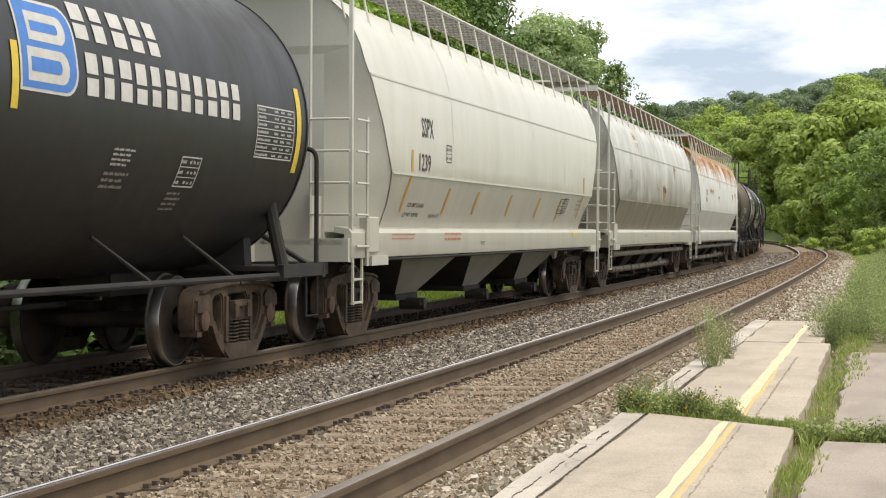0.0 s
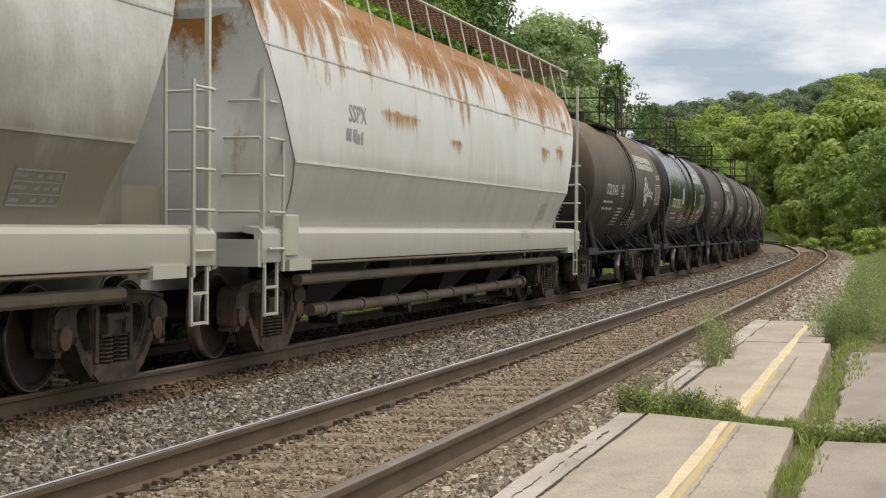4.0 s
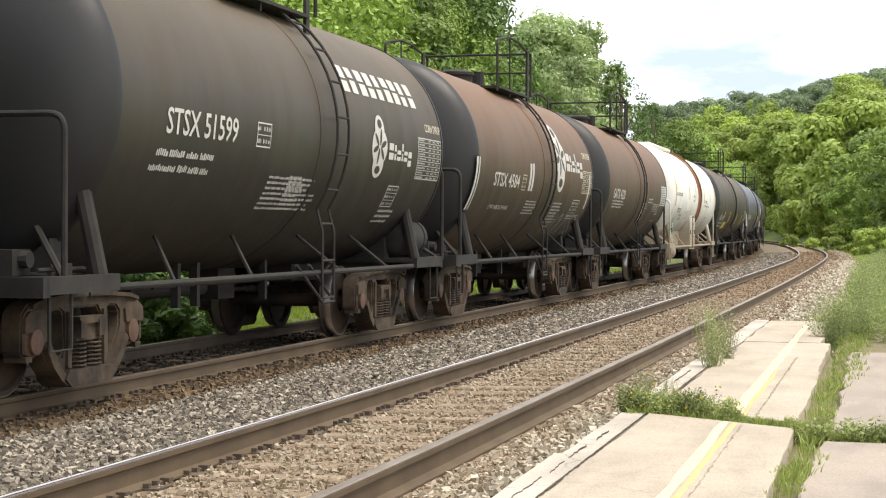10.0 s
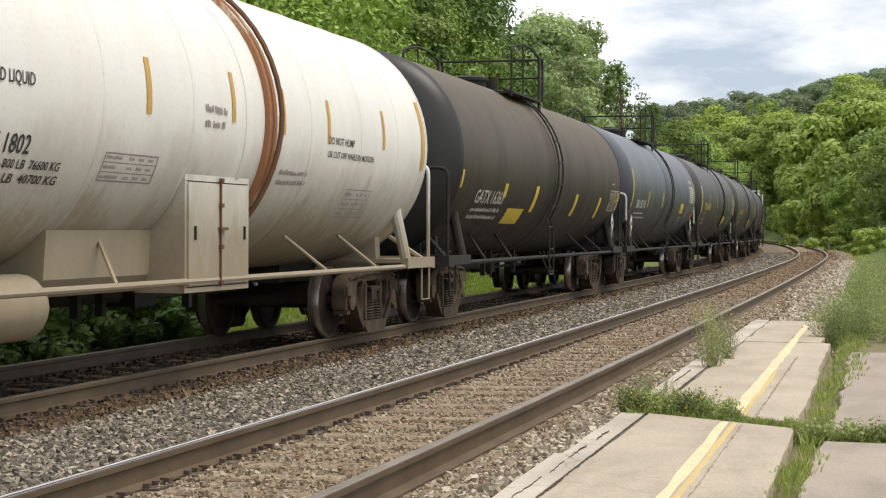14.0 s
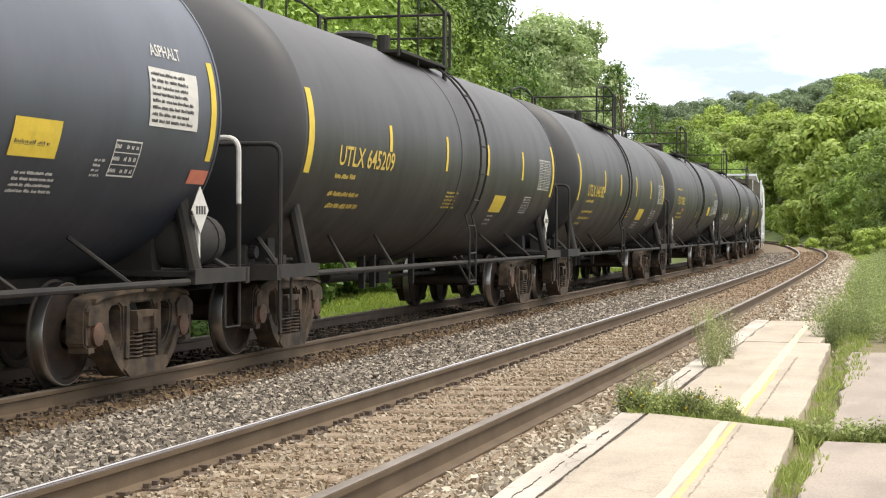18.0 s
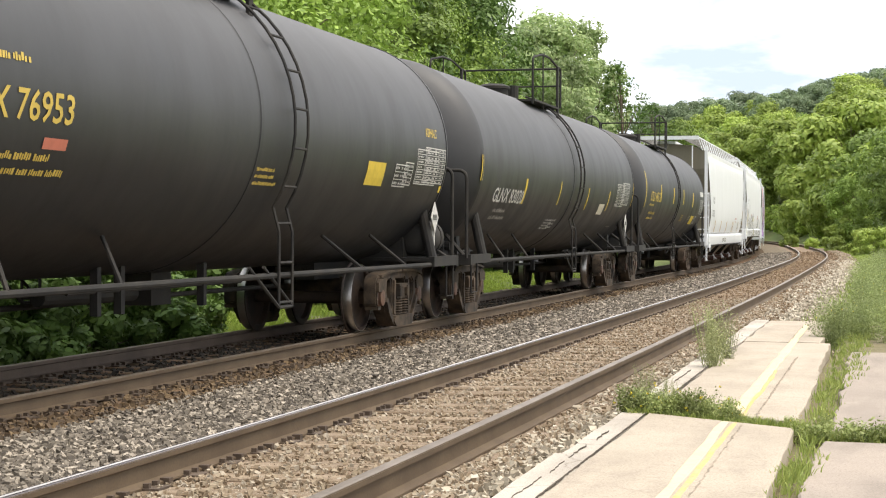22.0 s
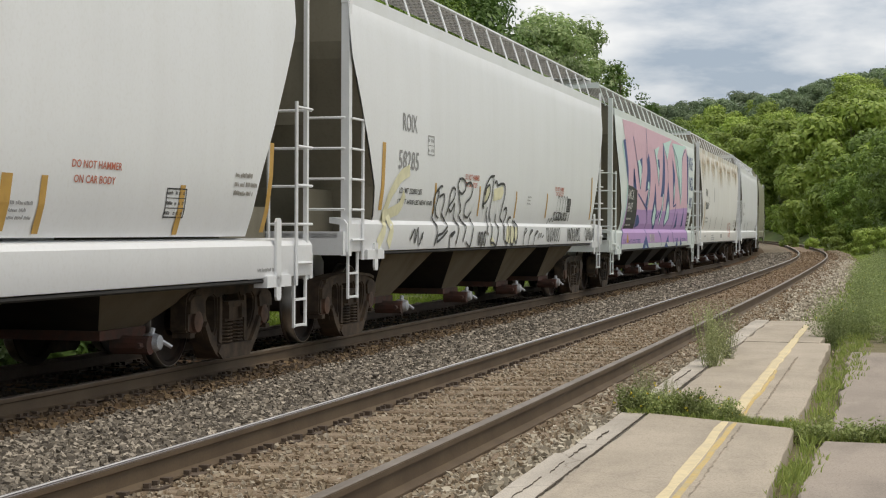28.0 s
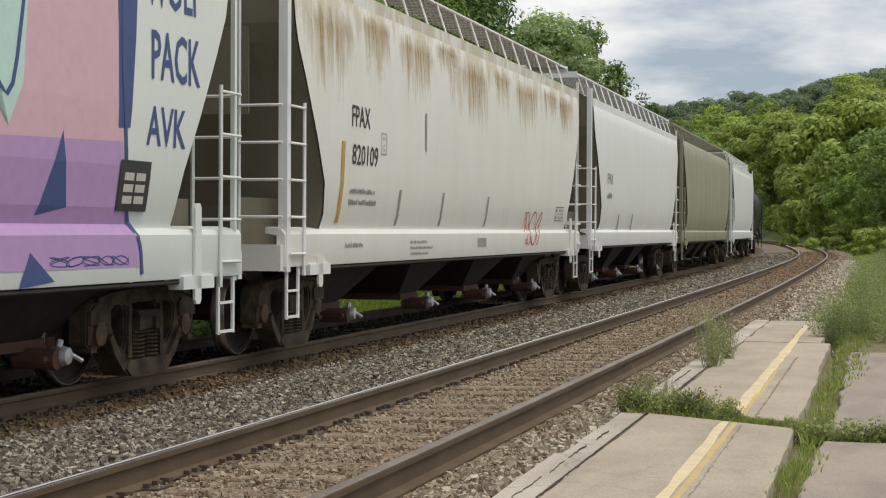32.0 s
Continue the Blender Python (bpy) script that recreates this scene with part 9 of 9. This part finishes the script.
# how far each coupling stands behind the middle of the gap between two bodies
LAPS = [0.0, -0.12, 0.3, 0.55, 0.48, -0.23, -0.16, -0.45, -0.37, -0.16, 0.1, 0.0, 0.7, 0.45, -0.08, 0.3, 0.42, -0.12, 0.0, 0.3, -0.1, 0.1, 0.0, 0.0, 0.0, 0.0, 0.0]
CARS = [
    dict(kind="tank", paint="black", label="black tank car with a blue and white square emblem", rims={1: 7.1}, marks=marks_0),
    dict(kind="hopper", paint="hopper_grey", prof=ROUND, label="clean grey rounded covered hopper car", seams=(2.10, 3.28), slope=0.70, end_wall=True, bay_paint="hopper_grey", bays=3, gate_w=0.5, ribs=(-4.3, -1.45, 1.45, 4.3), marks=marks_1),
    dict(kind="hopper", paint="hopper_dirty", prof=ROUND, label="grimy grey rounded covered hopper car", sill_paint="hopper_grey", pipe=True, frame_paint="hopper_grey", rusty_board=True, seams=(2.10, 3.28), slope=0.70, end_wall=True, ribs=(-3.0, 0.0, 3.0), marks=marks_2),
    dict(kind="hopper", paint="hopper_rusty", prof=ROUND, label="white covered hopper car with heavy rust along the roof", pipe=True, frame_paint="hopper_grey", rusty_board=True, seams=(2.10, 3.28), slope=0.70, end_wall=True, ribs=(-3.0, 0.0, 3.0), marks=marks_3),
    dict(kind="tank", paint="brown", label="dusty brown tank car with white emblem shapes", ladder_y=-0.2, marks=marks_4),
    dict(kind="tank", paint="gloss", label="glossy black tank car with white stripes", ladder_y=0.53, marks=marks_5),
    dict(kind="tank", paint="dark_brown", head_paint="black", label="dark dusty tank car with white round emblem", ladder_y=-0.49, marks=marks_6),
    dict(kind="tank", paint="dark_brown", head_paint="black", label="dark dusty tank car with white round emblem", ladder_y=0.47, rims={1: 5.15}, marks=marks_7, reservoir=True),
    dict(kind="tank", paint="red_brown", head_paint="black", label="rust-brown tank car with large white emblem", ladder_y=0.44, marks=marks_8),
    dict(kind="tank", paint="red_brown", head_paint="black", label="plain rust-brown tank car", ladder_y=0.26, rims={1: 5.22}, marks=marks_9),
    dict(kind="tank", paint="white_tank", trim="white_tank", top="walk", cabinet=(-1.25, 0.33), placards=(-1,), placard="green", label="white insulated tank car with a valve cabinet", rims={-1: 6.2, 1: 6.52}, marks=marks_10),
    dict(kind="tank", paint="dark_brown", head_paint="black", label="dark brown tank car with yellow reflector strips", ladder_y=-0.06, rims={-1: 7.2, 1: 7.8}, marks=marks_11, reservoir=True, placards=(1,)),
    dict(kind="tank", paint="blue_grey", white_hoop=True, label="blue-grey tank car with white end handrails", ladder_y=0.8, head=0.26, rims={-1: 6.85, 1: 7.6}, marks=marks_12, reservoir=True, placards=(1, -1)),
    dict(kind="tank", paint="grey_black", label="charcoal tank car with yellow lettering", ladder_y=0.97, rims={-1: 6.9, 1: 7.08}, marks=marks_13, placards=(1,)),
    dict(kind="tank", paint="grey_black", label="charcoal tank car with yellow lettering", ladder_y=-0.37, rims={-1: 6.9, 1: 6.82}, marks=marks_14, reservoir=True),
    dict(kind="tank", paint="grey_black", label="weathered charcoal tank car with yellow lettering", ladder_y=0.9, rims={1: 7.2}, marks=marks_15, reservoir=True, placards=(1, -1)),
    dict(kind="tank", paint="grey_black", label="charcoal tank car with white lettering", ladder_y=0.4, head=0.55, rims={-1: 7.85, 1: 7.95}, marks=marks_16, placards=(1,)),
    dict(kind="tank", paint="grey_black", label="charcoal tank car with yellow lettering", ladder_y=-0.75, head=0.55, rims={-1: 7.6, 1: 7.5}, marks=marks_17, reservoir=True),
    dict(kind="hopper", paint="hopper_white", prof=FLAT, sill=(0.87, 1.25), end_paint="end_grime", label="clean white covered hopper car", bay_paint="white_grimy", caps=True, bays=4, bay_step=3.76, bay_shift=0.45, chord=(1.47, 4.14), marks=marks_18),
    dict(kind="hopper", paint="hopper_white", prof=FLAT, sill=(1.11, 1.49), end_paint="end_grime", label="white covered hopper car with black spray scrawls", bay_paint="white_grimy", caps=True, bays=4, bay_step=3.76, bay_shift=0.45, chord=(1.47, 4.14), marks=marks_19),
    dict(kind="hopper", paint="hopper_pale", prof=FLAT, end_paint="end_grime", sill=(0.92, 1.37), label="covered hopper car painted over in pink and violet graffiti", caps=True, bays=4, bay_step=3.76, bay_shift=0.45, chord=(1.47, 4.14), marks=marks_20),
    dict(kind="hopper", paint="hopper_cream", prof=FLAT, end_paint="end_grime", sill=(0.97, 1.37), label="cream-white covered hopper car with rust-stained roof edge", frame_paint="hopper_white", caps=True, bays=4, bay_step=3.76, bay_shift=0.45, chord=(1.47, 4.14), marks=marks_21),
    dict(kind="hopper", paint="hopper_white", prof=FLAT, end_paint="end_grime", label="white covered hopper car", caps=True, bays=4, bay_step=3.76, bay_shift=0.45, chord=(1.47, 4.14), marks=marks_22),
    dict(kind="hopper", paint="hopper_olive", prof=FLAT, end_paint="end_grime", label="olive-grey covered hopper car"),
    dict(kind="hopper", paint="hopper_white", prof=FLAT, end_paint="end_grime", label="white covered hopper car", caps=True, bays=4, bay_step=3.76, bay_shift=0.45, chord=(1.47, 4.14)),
    dict(kind="tank", paint="black", label="black tank car at the end of view"),
]
TRAIN = []
for c_, a_, b_ in zip(CARS, ENDS, ENDS[1:]):
    c_["L"] = b_ - a_
    c_["ends"] = (LAPS[len(TRAIN)], LAPS[len(TRAIN) + 1])
    first_ = len(WHEELSETS)
    TRAIN.append(((tank_car if c_["kind"] == "tank" else hopper_car)(c_), (a_ + b_) / 2, c_["L"] / 2 - 1.98, WHEELSETS[first_:]))


def motions():
    """Every car rolls along the far track past the platform."""
    for car, u, arm, wheels in TRAIN:
        rows = []
        for i in range(33):
            t = float(i)
            s = u - SPEED * t
            a, b = on_line(s - arm, -GAUGE / 2), on_line(s + arm, -GAUGE / 2)
            d = b - a
            m = (a + b) / 2
            rows.append((t, Matrix.Translation((m.x, m.y, 0.011)) @ Matrix.Rotation(math.atan2(-d.x, d.y), 4, "Z")))
        walk(car, rows)
        for ob, at, dy in wheels:
            roll, i = [], 0
            while i < 32 * FPS:
                roll.append((i / FPS, pose(0, dy, 0.455, math.degrees((SPEED * i / FPS - u - at) / 0.452) % 360 - 180)))
                i += 2
            roll.append((32.0, pose(0, dy, 0.455, math.degrees((SPEED * 32.0 - u - at) / 0.452) % 360 - 180)))
            walk(ob, roll)


motions()
